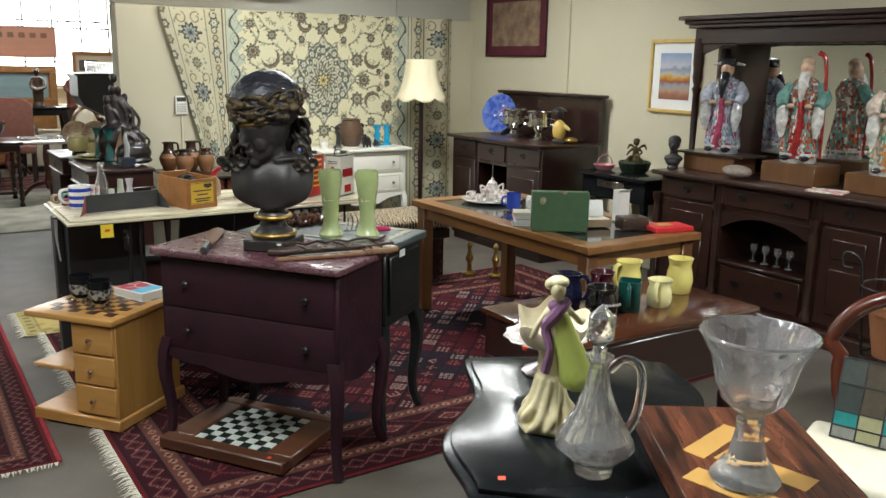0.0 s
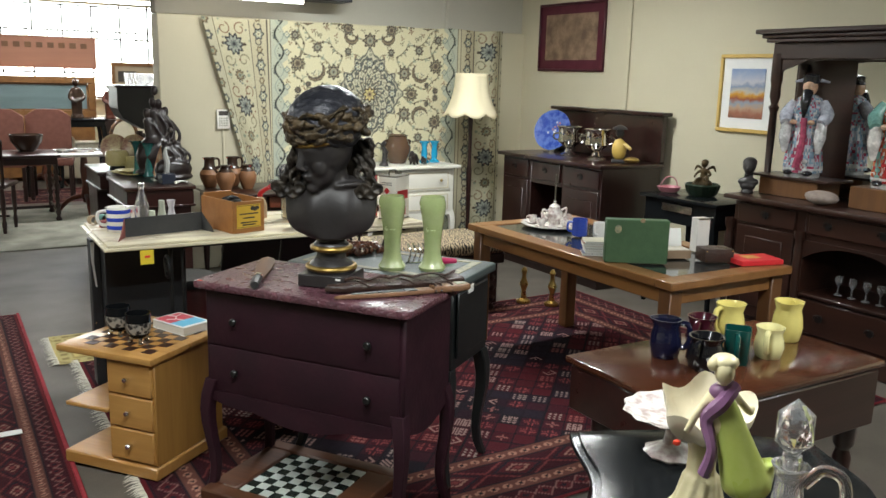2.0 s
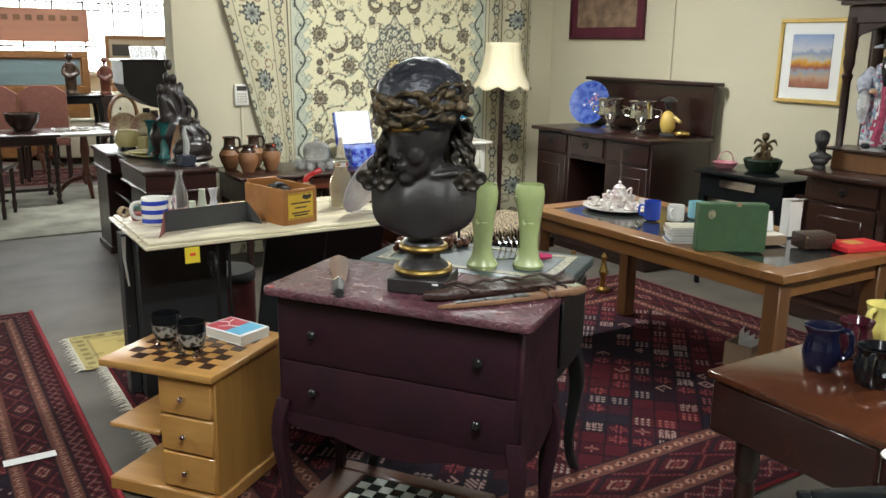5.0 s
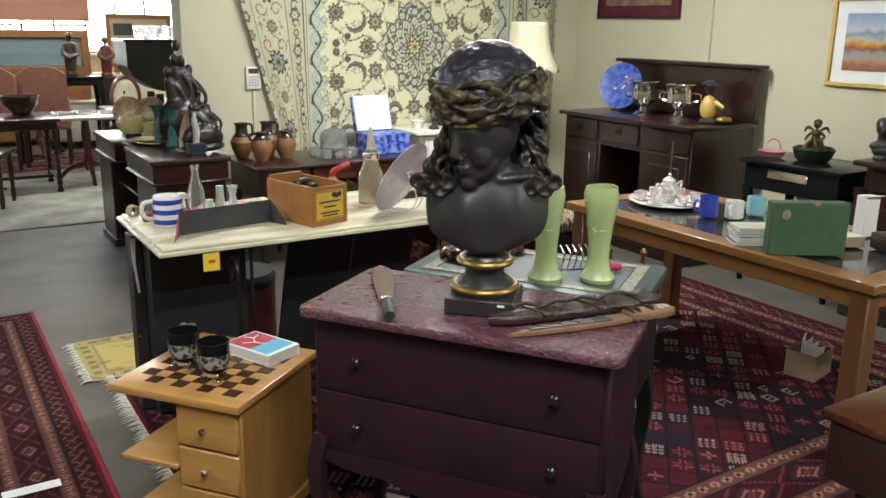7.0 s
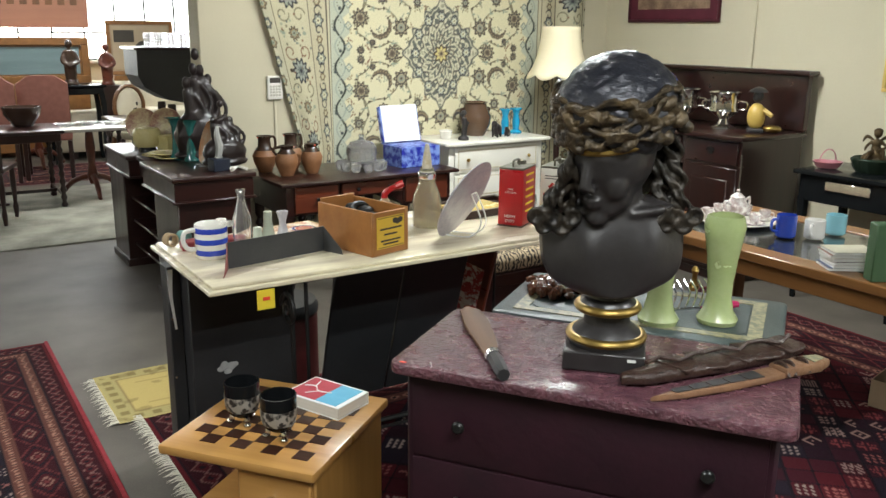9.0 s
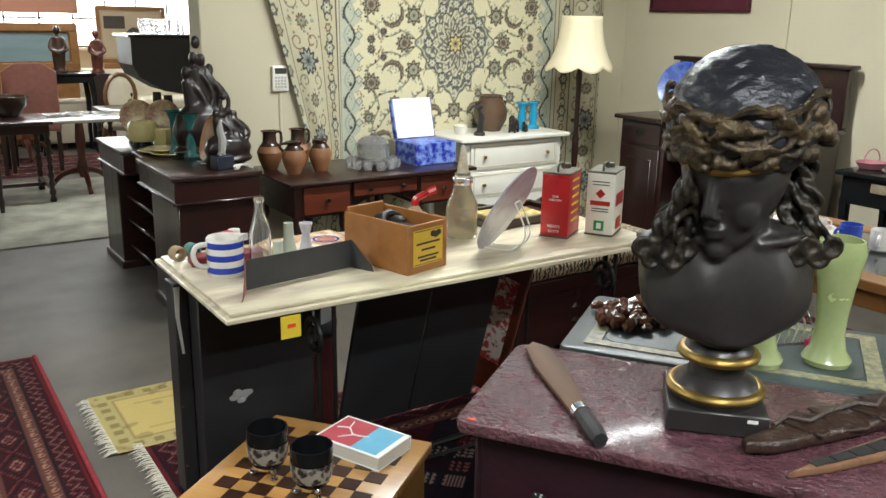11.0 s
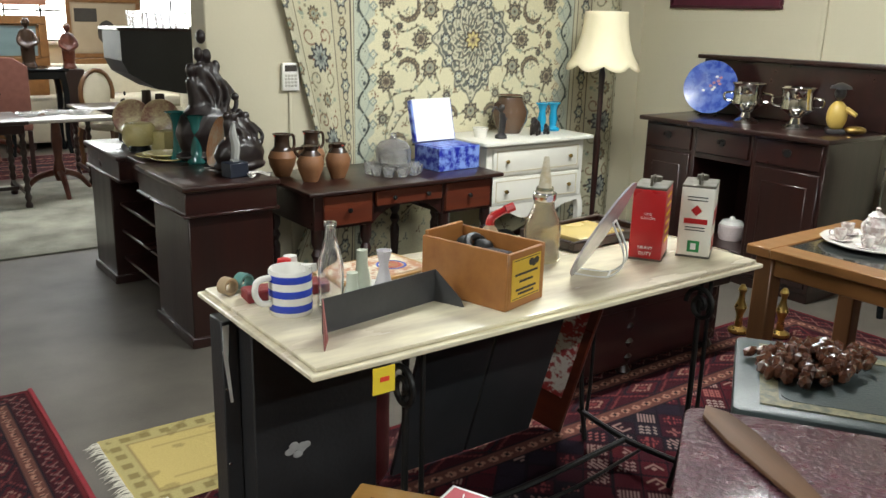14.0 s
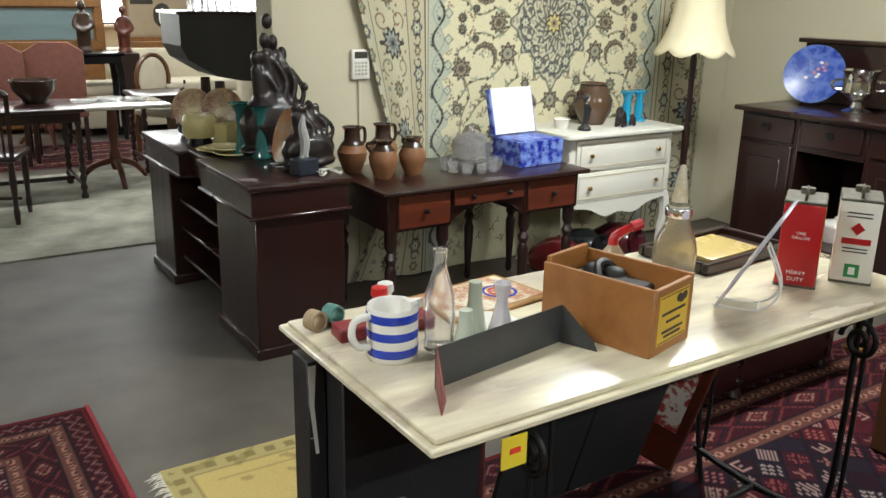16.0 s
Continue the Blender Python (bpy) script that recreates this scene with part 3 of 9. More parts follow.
def fringe(name, parent, x0, x1, y0, y1, nx, ny, n, z=0.006, length=0.06):
    """Loose wool ends along an edge, pointing along nx, ny."""
    bm = bmesh.new()
    rng = random.Random(5)
    for k in range(n):
        q = (k + 0.5) / n
        x, y = x0 + (x1 - x0) * q, y0 + (y1 - y0) * q
        le, sw, w = length * rng.uniform(0.6, 1.15), rng.uniform(-0.02, 0.02), 0.004
        tx, ty = -ny, nx
        a = [bm.verts.new((x + tx * w, y + ty * w, z + 0.004)), bm.verts.new((x - tx * w, y - ty * w, z + 0.004))]
        b = [bm.verts.new((x + nx * le * 0.5 - tx * (w - sw * 0.5), y + ny * le * 0.5 - ty * (w - sw * 0.5), z + 0.006)), bm.verts.new((x + nx * le * 0.5 + tx * (w + sw * 0.5), y + ny * le * 0.5 + ty * (w + sw * 0.5), z + 0.006))]
        c = bm.verts.new((x + nx * le + tx * sw, y + ny * le + ty * sw, z - 0.003))
        bm.faces.new((a[0], a[1], b[0], b[1])), bm.faces.new((b[1], b[0], c))
    return part(name, bm, M_FRINGE, parent, "off-white knotted wool fringe")


big_rug = carpet_mesh("floor_rug", 3.45, 2.44, 0.0085, lambda X, Y: tribal_pattern(X * 1.2, Y * 1.2), floor_sheet(0.62, 2.62, 0.006), M_WOVEN)
tagged(big_rug, "large dark red tribal patterned rug on the floor", "rug")
fringe("fringe", big_rug, 0.622, 0.622, 2.63, 5.05, -1, 0, 260)
big_rug2 = carpet_mesh("floor_rug", 1.5, 2.83, 0.008, lambda X, Y: tribal_pattern(X * 1.7, Y * 1.7), floor_sheet(-1.08, 3.31, 0.006), M_WOVEN)
tagged(big_rug2, "dark red tribal rug with red bound edge", "rug")
part("bound_edge", box(0.415, 0.432, 3.31, 6.14, 0.003, 0.014, 0.003), surface("red_wool_binding", (0.30, 0.02, 0.03), (0.2, 0.012, 0.02), 0.95, 40), big_rug2, "bright red bound selvedge")
fringe("fringe", big_rug2, -1.05, 0.42, 3.312, 3.312, 0, -1, 150, 0.004, 0.03)
part("paper_tag", box(0.10, 0.28, 4.15, 4.20, 0.013, 0.016, 0.001), M_WHITE, big_rug2, "white paper tag")

YEL, YBR = (0.52, 0.40, 0.15), (0.20, 0.15, 0.055)


def yellow_pattern(X, Y):
    W, H = X.max(), Y.max()
    img = np.ones(X.shape + (3,)) * np.array(YEL)
    e = np.minimum(np.minimum(X, W - X), np.minimum(Y, H - Y))
    along = np.where(np.minimum(X, W - X) < np.minimum(Y, H - Y), Y, X)
    blend(img, ((e < 0.075) & (e > 0.008)) * 1.0, (0.42, 0.35, 0.15))
    blend(img, ((e < 0.06) & (e > 0.02) & ((along % 0.07) < 0.035)) * 0.8, YBR)
    blend(img, (np.abs(e - 0.08) < 0.005) * 1.0, (0.30, 0.22, 0.09))
    blend(img, (np.abs(e - 0.15) < 0.004) * 0.5, YBR)
    n = np.sin(X * 23 + 2 * np.sin(Y * 17)) * np.sin(Y * 31 + 2 * np.sin(X * 13))
    blend(img, (n > 0.75) * 0.5, YBR)
    return img


yrug = carpet_mesh("small_rug", 0.78, 0.53, 0.009, yellow_pattern, floor_sheet(0.53, 5.01, 0.006), M_WOVEN)
tagged(yrug, "small faded yellow rug with white fringe", "rug")
fringe("fringe", yrug, 0.532, 0.532, 5.02, 5.53, -1, 0, 60, 0.005, 0.055)


# ---- large furniture ----
def knob(parent, x, y, z, material, r=0.012, axis="-y", label=""):
    b = lathe([(0, 0), (0.005, 0), (0.006, 0.008), (r, 0.014), (r * 1.05, 0.02), (r * 0.7, 0.026), (0, 0.027)], 14)
    rot = {"-y": (90, 0, 0), "-x": (0, -90, 0), "x": (0, 90, 0)}[axis]
    return part("knob", at(b, x, y, z, *rot), material, parent, label)


def curved_leg(x, y, z0, z1, sx, sy, w0=0.03, w1=0.018):
    """A slim square leg that sweeps outwards at its foot by sx, sy."""
    bm = bmesh.new()
    rings = []
    n = 8
    for k in range(n + 1):
        q = k / n
        z = z1 + (z0 - z1) * q
        w = w0 + (w1 - w0) * min(1, q * 1.3)
        off = 0.035 * math.sin(q * math.pi * 0.9) * (1 - q) - 0.03 * q ** 3
        cx, cy = x + sx * (0.028 * math.sin(q * math.pi) * (1 - q) * 1.5 + (-0.012) * math.sin(q * math.pi) * q * 2 + 0.022 * q ** 4), y + sy * (0.028 * math.sin(q * math.pi) * (1 - q) * 1.5 - 0.012 * math.sin(q * math.pi) * q * 2 + 0.022 * q ** 4)
        rings.append([bm.verts.new((cx + a * w, cy + b * w, z)) for a, b in ((-1, -1), (1, -1), (1, 1), (-1, 1))])
    for a, b in zip(rings, rings[1:]):
        for i in range(4):
            bm.faces.new((a[i], a[(i + 1) % 4], b[(i + 1) % 4], b[i]))
    bm.faces.new(rings[0][::-1]), bm.faces.new(rings[-1])
    bmesh.ops.recalc_face_normals(bm, faces=bm.faces[:])
    bmesh.ops.bevel(bm, geom=[e for e in bm.edges if abs(e.verts[0].co.z - e.verts[1].co.z) > 0.01], offset=0.004, segments=1, affect="EDGES")
    return bm


def scallop(x0, x1, y0, y1, ztop, zlow, waves):
    """A board whose lower edge is cut in waves; waves(q) from 0 to 1 gives how far down it comes."""
    n = 40
    pts = [(x0 + (x1 - x0) * k / n, zlow + (ztop - zlow) * (1 - waves(k / n))) for k in range(n + 1)]
    outline = [(x0, ztop)] + pts + [(x1, ztop)]
    b = prism(outline, 0, abs(y1 - y0))
    b.transform(Matrix(((1, 0, 0, 0), (0, 0, 1, min(y0, y1)), (0, 1, 0, 0), (0, 0, 0, 1))))
    bmesh.ops.recalc_face_normals(b, faces=b.faces[:])
    return b


def rounded(w, d, r, n=6):
    pts = []
    for cx, cy, a0 in ((w - r, d - r, 0), (-w + r, d - r, 90), (-w + r, -d + r, 180), (w - r, -d + r, 270)):
        pts += [(cx + r * math.cos(radians(a0 + 90 * k / n)), cy + r * math.sin(radians(a0 + 90 * k / n))) for k in range(n + 1)]
    return pts


# plum chest of drawers
chest = thing("chest_of_drawers", "plum painted two-drawer chest with cabriole legs on the rug", "chest of drawers", pose(1.196, 3.038, 0.014, rz=-55.3))
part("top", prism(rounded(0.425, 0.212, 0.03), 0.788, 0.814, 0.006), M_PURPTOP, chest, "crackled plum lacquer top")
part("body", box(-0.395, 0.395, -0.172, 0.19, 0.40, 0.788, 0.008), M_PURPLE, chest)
for z0, z1 in ((0.585, 0.775), (0.41, 0.578)):
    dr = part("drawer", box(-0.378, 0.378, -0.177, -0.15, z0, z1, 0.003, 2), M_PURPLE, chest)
    for kx in (-0.26, 0.27):
        knob(dr, kx, -0.177, (z0 + z1) / 2, M_DKMETAL, 0.014, label="dark metal knob")
part("apron", scallop(-0.39, 0.39, -0.18, -0.16, 0.41, 0.325, lambda q: 0.25 + 0.75 * abs(math.sin(q * math.pi)) ** 0.7 * (0.62 + 0.38 * abs(math.cos(q * math.pi * 2)))), M_PURPLE, chest, smooth=False)
side = scallop(-0.17, 0.18, -0.01, 0.01, 0.41, 0.345, lambda q: 0.3 + 0.7 * math.sin(q * math.pi))
me_s = at(side, 0.385, 0, 0, 0, 0, 90)
part("side_apron", me_s, M_PURPLE, chest, smooth=False)
part("side_apron", at(scallop(-0.17, 0.18, -0.01, 0.01, 0.41, 0.345, lambda q: 0.3 + 0.7 * math.sin(q * math.pi)), -0.385, 0, 0, 0, 0, 90), M_PURPLE, chest, smooth=False)
for sx in (-1, 1):
    for sy in (-1, 1):
        part("leg", curved_leg(sx * 0.374, sy * 0.164 + 0.005, 0, 0.45, sx, sy, 0.024, 0.016), M_PURPLE, chest)
part("sale_sticker", box(-0.40, -0.385, -0.200, -0.193, 0.8145, 0.8155, 0), M_STICK, chest, "small red sale dot")

# leather-topped desk behind it
desk_m = pose(1.578, 3.272, 0.014, rz=-56)
gdesk = thing("writing_desk", "dark writing desk with gilt-tooled grey-green leather top", "desk", desk_m)
part("top", prism(rounded(0.365, 0.205, 0.022), 0.775, 0.806, 0.006), M_TEAL, gdesk)
part("leather_inset", prism(rounded(0.275, 0.13, 0.03), 0.8062, 0.8075, 0), M_TEAL, gdesk, smooth=False)
gb = fuse(*[box(x0, x1, y0, y1, 0.8062, 0.8088, 0) for x0, x1, y0, y1 in ((-0.315, 0.315, -0.165, -0.135), (-0.315, 0.315, 0.135, 0.165), (-0.315, -0.28, -0.135, 0.135), (0.28, 0.315, -0.135, 0.135))])
part("gilt_border", gb, M_GILT, gdesk, "gold tooled border", smooth=False)
part("body", box(-0.34, 0.34, -0.17, 0.18, 0.45, 0.775, 0.008), M_DARKGREEN, gdesk)
part("drawer", box(0.338, 0.352, -0.14, 0.15, 0.50, 0.75, 0.004), M_DARKGREEN, gdesk)
part("price_tag", box(0.352, 0.356, -0.06, -0.01, 0.735, 0.765, 0.001), M_WHITE, gdesk, "white price tag")
for sx in (-1, 1):
    for sy in (-1, 1):
        part("leg", curved_leg(sx * 0.315, sy * 0.155, 0, 0.46, sx, sy, 0.028, 0.016), M_DARKGREEN, gdesk)

# oak table with glass inset
oak = thing("oak_table", "honey oak table with dark glass inset top", "table", pose(3.075, 3.63, 0.014))
fr = [box(-0.395, 0.395, -0.80, -0.70, 0.66, 0.698, 0.004), box(-0.395, 0.395, 0.70, 0.80, 0.66, 0.698, 0.004), box(-0.395, -0.29, -0.70, 0.70, 0.66, 0.698, 0.004), box(0.29, 0.395, -0.70, 0.70, 0.66, 0.698, 0.004)]
for b in fr:
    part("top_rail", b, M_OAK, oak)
part("glass_inset", box(-0.29, 0.29, -0.70, 0.70, 0.676, 0.692, 0), M_DIRTYGLASS, oak, "dark glass inset")
for x0, x1, y0, y1 in ((-0.35, 0.35, -0.755, -0.73), (-0.35, 0.35, 0.73, 0.755), (-0.35, -0.325, -0.73, 0.73), (0.325, 0.35, -0.73, 0.73)):
    part("apron", box(x0, x1, y0, y1, 0.585, 0.66, 0.003), M_OAK, oak)
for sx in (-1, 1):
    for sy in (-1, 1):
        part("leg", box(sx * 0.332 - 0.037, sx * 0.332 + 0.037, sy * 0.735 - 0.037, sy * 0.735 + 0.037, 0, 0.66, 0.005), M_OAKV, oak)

# drop-leaf table
drop = thing("drop_leaf_table", "low polished mahogany table with folded drop leaves", "table", pose(0, 0, 0.0))
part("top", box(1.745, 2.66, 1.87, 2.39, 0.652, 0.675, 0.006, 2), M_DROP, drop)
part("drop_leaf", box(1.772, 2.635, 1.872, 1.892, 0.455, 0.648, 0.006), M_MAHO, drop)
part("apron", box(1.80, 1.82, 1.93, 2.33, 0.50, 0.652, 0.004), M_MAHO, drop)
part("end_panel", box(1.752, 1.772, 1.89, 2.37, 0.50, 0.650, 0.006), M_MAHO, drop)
part("back_apron", box(1.80, 2.61, 2.31, 2.33, 0.50, 0.652, 0.004), M_MAHO, drop)
part("far_end_panel", box(2.61, 2.63, 1.89, 2.37, 0.50, 0.650, 0.006), M_REDMAHO, drop)
for lx in (1.83, 2.58):
    for ly in (1.93, 2.29):
        part("leg", at(lathe([(0.02, 0), (0.024, 0.02), (0.017, 0.05), (0.026, 0.25), (0.03, 0.33), (0.022, 0.36), (0.034, 0.38), (0.034, 0.51)], 16), lx, ly, 0), M_MAHOV, drop)

# marble-topped table on an iron base
marble = thing("marble_table", "cream marble topped table on a black wrought iron base", "table", pose(0, 0, 0))
part("marble_top", fuse(box(0.63, 2.20, 4.05, 4.70, 0.786, 0.800, 0.003), box(0.645, 2.185, 4.065, 4.685, 0.800, 0.812, 0.005, 2)), M_MARBLE, marble)
part("top_frame", fuse(box(0.75, 2.10, 4.12, 4.15, 0.765, 0.786, 0), box(0.75, 2.10, 4.60, 4.63, 0.765, 0.786, 0)), M_IRON, marble)
for fx in (0.92, 2.02):
    for fy in (4.14, 4.61):
        part("iron_leg", fuse(tube([(fx, fy, 0.77), (fx, fy, 0.25), (fx, fy + (0.04 if fy < 4.4 else -0.04), 0.014)], 0.009), tube([(fx + 0.05, fy, 0.77), (fx + 0.05, fy, 0.2), (fx + 0.02, fy, 0.02)], 0.007)), M_IRON, marble)
    part("scroll", tube([(fx - 0.02 + 0.0, 4.12 + 0.0 + 0.055 * (1 - k / 40) * math.cos(k * 0.32), 0.68 + 0.06 * (1 - k / 40) * math.sin(k * 0.32)) for k in range(34)], 0.008), M_IRON, marble)
    part("cross_bar", tube([(fx, 4.14, 0.12), (fx, 4.38, 0.10), (fx, 4.61, 0.12)], 0.011), M_IRON, marble)
part("tie_rod", fuse(tube([(0.92, 4.38, 0.10), (1.47, 4.38, 0.07), (2.02, 4.38, 0.10)], 0.010), tube([(0.94, 4.3, 0.10), (1.47, 4.2, 0.14), (2.0, 4.3, 0.10)], 0.006)), M_IRON, marble)
part("price_card", at(box(-0.028, 0.028, -0.001, 0.001, -0.062, 0, 0), 0.80, 4.046, 0.785), M_YELLOW, marble, "yellow price card")
part("sale_mark", box(0.79, 0.812, 4.042, 4.0445, 0.752, 0.762, 0), M_STICK, marble, "red printed price")

# chess cabinet
chessc = thing("chess_cabinet", "small varnished pine cabinet with chessboard top and side shelves", "cabinet", pose(0.718, 3.762, 0.01, rz=-52))
# local x runs along the drawer face, local -y is the drawer face
part("base", box(-0.225, 0.225, -0.225, 0.225, 0, 0.05, 0.006), M_PINEX, chessc)
part("top", box(-0.225, 0.225, -0.235, 0.235, 0.462, 0.488, 0.006, 2), M_PINEX, chessc)
part("column", box(-0.01, 0.215, -0.205, 0.205, 0.05, 0.462, 0.004), M_PINE, chessc)
part("back_panel", box(-0.215, -0.01, 0.16, 0.18, 0.05, 0.462, 0.003), M_PINE, chessc)
part("shelf", box(-0.215, -0.01, -0.215, 0.16, 0.235, 0.252, 0.004), M_PINEX, chessc)
for k in range(3):
    z0 = 0.06 + k * 0.133
    d = part("drawer", box(0.0, 0.205, -0.216, -0.2, z0, z0 + 0.125, 0.004), M_PINEX, chessc)
    knob(d, 0.10, -0.216, z0 + 0.065, M_CHROME, 0.011, label="small chrome knob")
M_SQ = wood("dark_inlay", (0.06, 0.022, 0.012), (0.03, 0.012, 0.008), 0.3, 0.3)
sq = box(-0.0225, 0.0225, -0.0225, 0.0225, 0.4884, 0.4895, 0)
sqme = bpy.data.meshes.new("square")
sq.to_mesh(sqme)
sqme.materials.append(M_SQ)
for i in range(8):
    for j in range(8):
        if (i + j) % 2:
            o = new("square", sqme)
            o.parent, o.location = chessc, ((i - 3.5) * 0.045, (j - 3.5) * 0.045, 0)

# dark partners desk through the opening
pdesk = thing("pedestal_desk", "large dark mahogany pedestal desk with moulded edges", "desk", pose(0, 0, 0))
part("top", fuse(box(1.115, 1.585, 6.19, 6.88, 0.74, 0.768, 0.008, 2), box(1.10, 1.50, 7.14, 7.80, 0.74, 0.768, 0.008, 2), box(1.16, 1.50, 6.86, 7.16, 0.74, 0.766, 0.006, 2)), M_MAHO, pdesk)
for b in (box(1.13, 1.57, 6.205, 6.87, 0.635, 0.74, 0.004), box(1.18, 1.49, 6.87, 7.15, 0.635, 0.74, 0.004), box(1.115, 1.49, 7.15, 7.79, 0.635, 0.74, 0.004)):
    part("frieze", b, M_MAHO, pdesk)
part("moulding", fuse(box(1.118, 1.582, 6.193, 6.88, 0.622, 0.637, 0.005), box(1.105, 1.5, 7.14, 7.80, 0.622, 0.637, 0.005)), M_MAHO, pdesk)
part("pedestal", box(1.145, 1.555, 6.22, 6.70, 0, 0.622, 0.006), M_MAHOV, pdesk)
part("pedestal", box(1.125, 1.48, 7.38, 7.78, 0, 0.622, 0.006), M_MAHOV, pdesk)
part("plinth", box(1.13, 1.57, 6.205, 6.715, 0, 0.05, 0.005), M_MAHOV, pdesk)
part("plinth", box(1.11, 1.49, 7.365, 7.79, 0, 0.05, 0.005), M_MAHOV, pdesk)
for z in (0.14, 0.30, 0.45):
    part("shelf", box(1.17, 1.47, 6.70, 7.38, z, z + 0.018, 0.003), M_MAHO, pdesk)
part("back_panel", box(1.46, 1.48, 6.70, 7.38, 0, 0.622, 0.002), M_MAHOV, pdesk)

# mahogany writing table under the hung carpet
wt = thing("dressing_table", "mahogany kneehole writing table with turned legs", "desk", pose(0, 0, 0))
part("top", box(1.705, 2.91, 6.135, 6.76, 0.668, 0.69, 0.007, 2), M_MAHO, wt)
part("carcass", fuse(box(1.75, 2.09, 6.18, 6.72, 0.49, 0.668, 0.004), box(2.09, 2.52, 6.20, 6.72, 0.57, 0.668, 0.004), box(2.52, 2.87, 6.18, 6.72, 0.49, 0.668, 0.004)), M_MAHO, wt)
for x0, x1, z0, kn in ((1.80, 2.075, 0.505, (1.937,)), (2.10, 2.51, 0.58, (2.20, 2.41)), (2.535, 2.84, 0.505, (2.69,))):
    d = part("drawer", box(x0, x1, 6.166, 6.19, z0, 0.658, 0.004), M_REDMAHO, wt)
    for kx in kn:
        knob(d, kx, 6.166, (z0 + 0.658) / 2, M_DKMETAL, 0.012)
part("arch", scallop(2.09, 2.52, 6.19, 6.205, 0.60, 0.49, lambda q: 0.28 + 0.72 * abs(2 * q - 1) ** 3), M_MAHO, wt, smooth=False)
for lx in (1.78, 2.06, 2.55, 2.84):
    for ly in (6.21, 6.69):
        part("leg", at(lathe([(0.012, 0), (0.02, 0.02), (0.016, 0.06), (0.024, 0.2), (0.028, 0.30), (0.018, 0.33), (0.03, 0.36), (0.018, 0.39), (0.03, 0.42), (0.03, 0.49)], 16), lx, ly, 0), M_MAHOV, wt)

# white dresser
wd = thing("white_dresser", "cream white painted chest with two drawers and scalloped apron", "chest of drawers", pose(3.42, 6.62, 0))
part("top", prism(rounded(0.45, 0.245, 0.03), 0.79, 0.813, 0.006), M_CREAM, wd)
part("body", box(-0.40, 0.40, -0.195, 0.22, 0.41, 0.79, 0.006), M_CREAM, wd)
for z0, z1 in ((0.605, 0.775), (0.425, 0.59)):
    d = part("drawer", box(-0.36, 0.36, -0.21, -0.19, z0, z1, 0.005, 2), M_CREAM, wd)
    part("moulding", fuse(box(-0.335, 0.335, -0.213, -0.209, z0 + 0.018, z0 + 0.023, 0), box(-0.335, 0.335, -0.213, -0.209, z1 - 0.023, z1 - 0.018, 0), box(-0.335, -0.33, -0.213, -0.209, z0 + 0.018, z1 - 0.018, 0), box(0.33, 0.335, -0.213, -0.209, z0 + 0.018, z1 - 0.018, 0)), surface("aged_gilt_line", (0.62, 0.55, 0.38), (0.5, 0.43, 0.28), 0.5, 20), d)
    for kx in (-0.26, 0.26):
        knob(d, kx, -0.21, (z0 + z1) / 2, M_BRASS, 0.012, label="brass knob")
part("apron", scallop(-0.39, 0.39, -0.205, -0.19, 0.425, 0.31, lambda q: 0.25 + 0.75 * math.sin(q * math.pi) ** 2 * (0.8 + 0.2 * math.cos(q * math.pi * 6))), M_CREAM, wd, smooth=False)
for sx in (-1, 1):
    for sy in (-1, 1):
        part("leg", curved_leg(sx * 0.375, sy * 0.18 + 0.01, 0, 0.43, sx, sy, 0.026, 0.014), M_CREAM, wd)

# dark sideboard with high back
sb = thing("sideboard", "dark mahogany sideboard with high back and open niche", "sideboard", pose(0, 0, 0))
part("top", box(4.16, 4.80, 4.98, 6.28, 0.91, 0.938, 0.006, 2), M_MAHO, sb)
for b in (box(4.21, 4.80, 5.86, 6.25, 0.06, 0.91, 0.004), box(4.21, 4.80, 5.01, 5.46, 0.06, 0.91, 0.004), box(4.21, 4.80, 5.46, 5.86, 0.72, 0.91, 0.004), box(4.70, 4.80, 5.46, 5.86, 0.06, 0.72, 0), box(4.21, 4.70, 5.46, 5.86, 0.06, 0.20, 0.004)):
    part("carcass", b, M_MAHOV, sb)
part("plinth", box(4.23, 4.80, 5.02, 6.24, 0, 0.06, 0.003), M_MAHOV, sb)
part("backboard", box(4.76, 4.81, 4.99, 6.27, 0.938, 1.29, 0.005), M_MAHO, sb)
part("cornice", box(4.72, 4.83, 4.96, 6.30, 1.29, 1.318, 0.008, 2), M_MAHO, sb)
for y0, y1 in ((5.89, 6.23), (5.48, 5.84), (5.03, 5.43)):
    d = part("drawer", box(4.196, 4.215, y0, y1, 0.755, 0.895, 0.004), M_MAHO, sb)
    part("drop_handle", at(fuse(lathe([(0, 0), (0.02, 0), (0.02, 0.006), (0, 0.008)], 12), tube([(0, -0.028, 0.01), (0.02, -0.02, 0.012), (0.025, 0, 0.012), (0.02, 0.02, 0.012), (0, 0.028, 0.01)], 0.004)), 4.196, (y0 + y1) / 2, 0.83, 0, -90, 0), M_DKMETAL, d)
for y0, y1 in ((5.89, 6.23), (5.03, 5.43)):
    part("door", fuse(box(4.196, 4.215, y0, y1, 0.09, 0.735, 0.004), box(4.190, 4.2, y0 + 0.06, y1 - 0.06, 0.16, 0.66, 0.006)), M_MAHOV, sb)

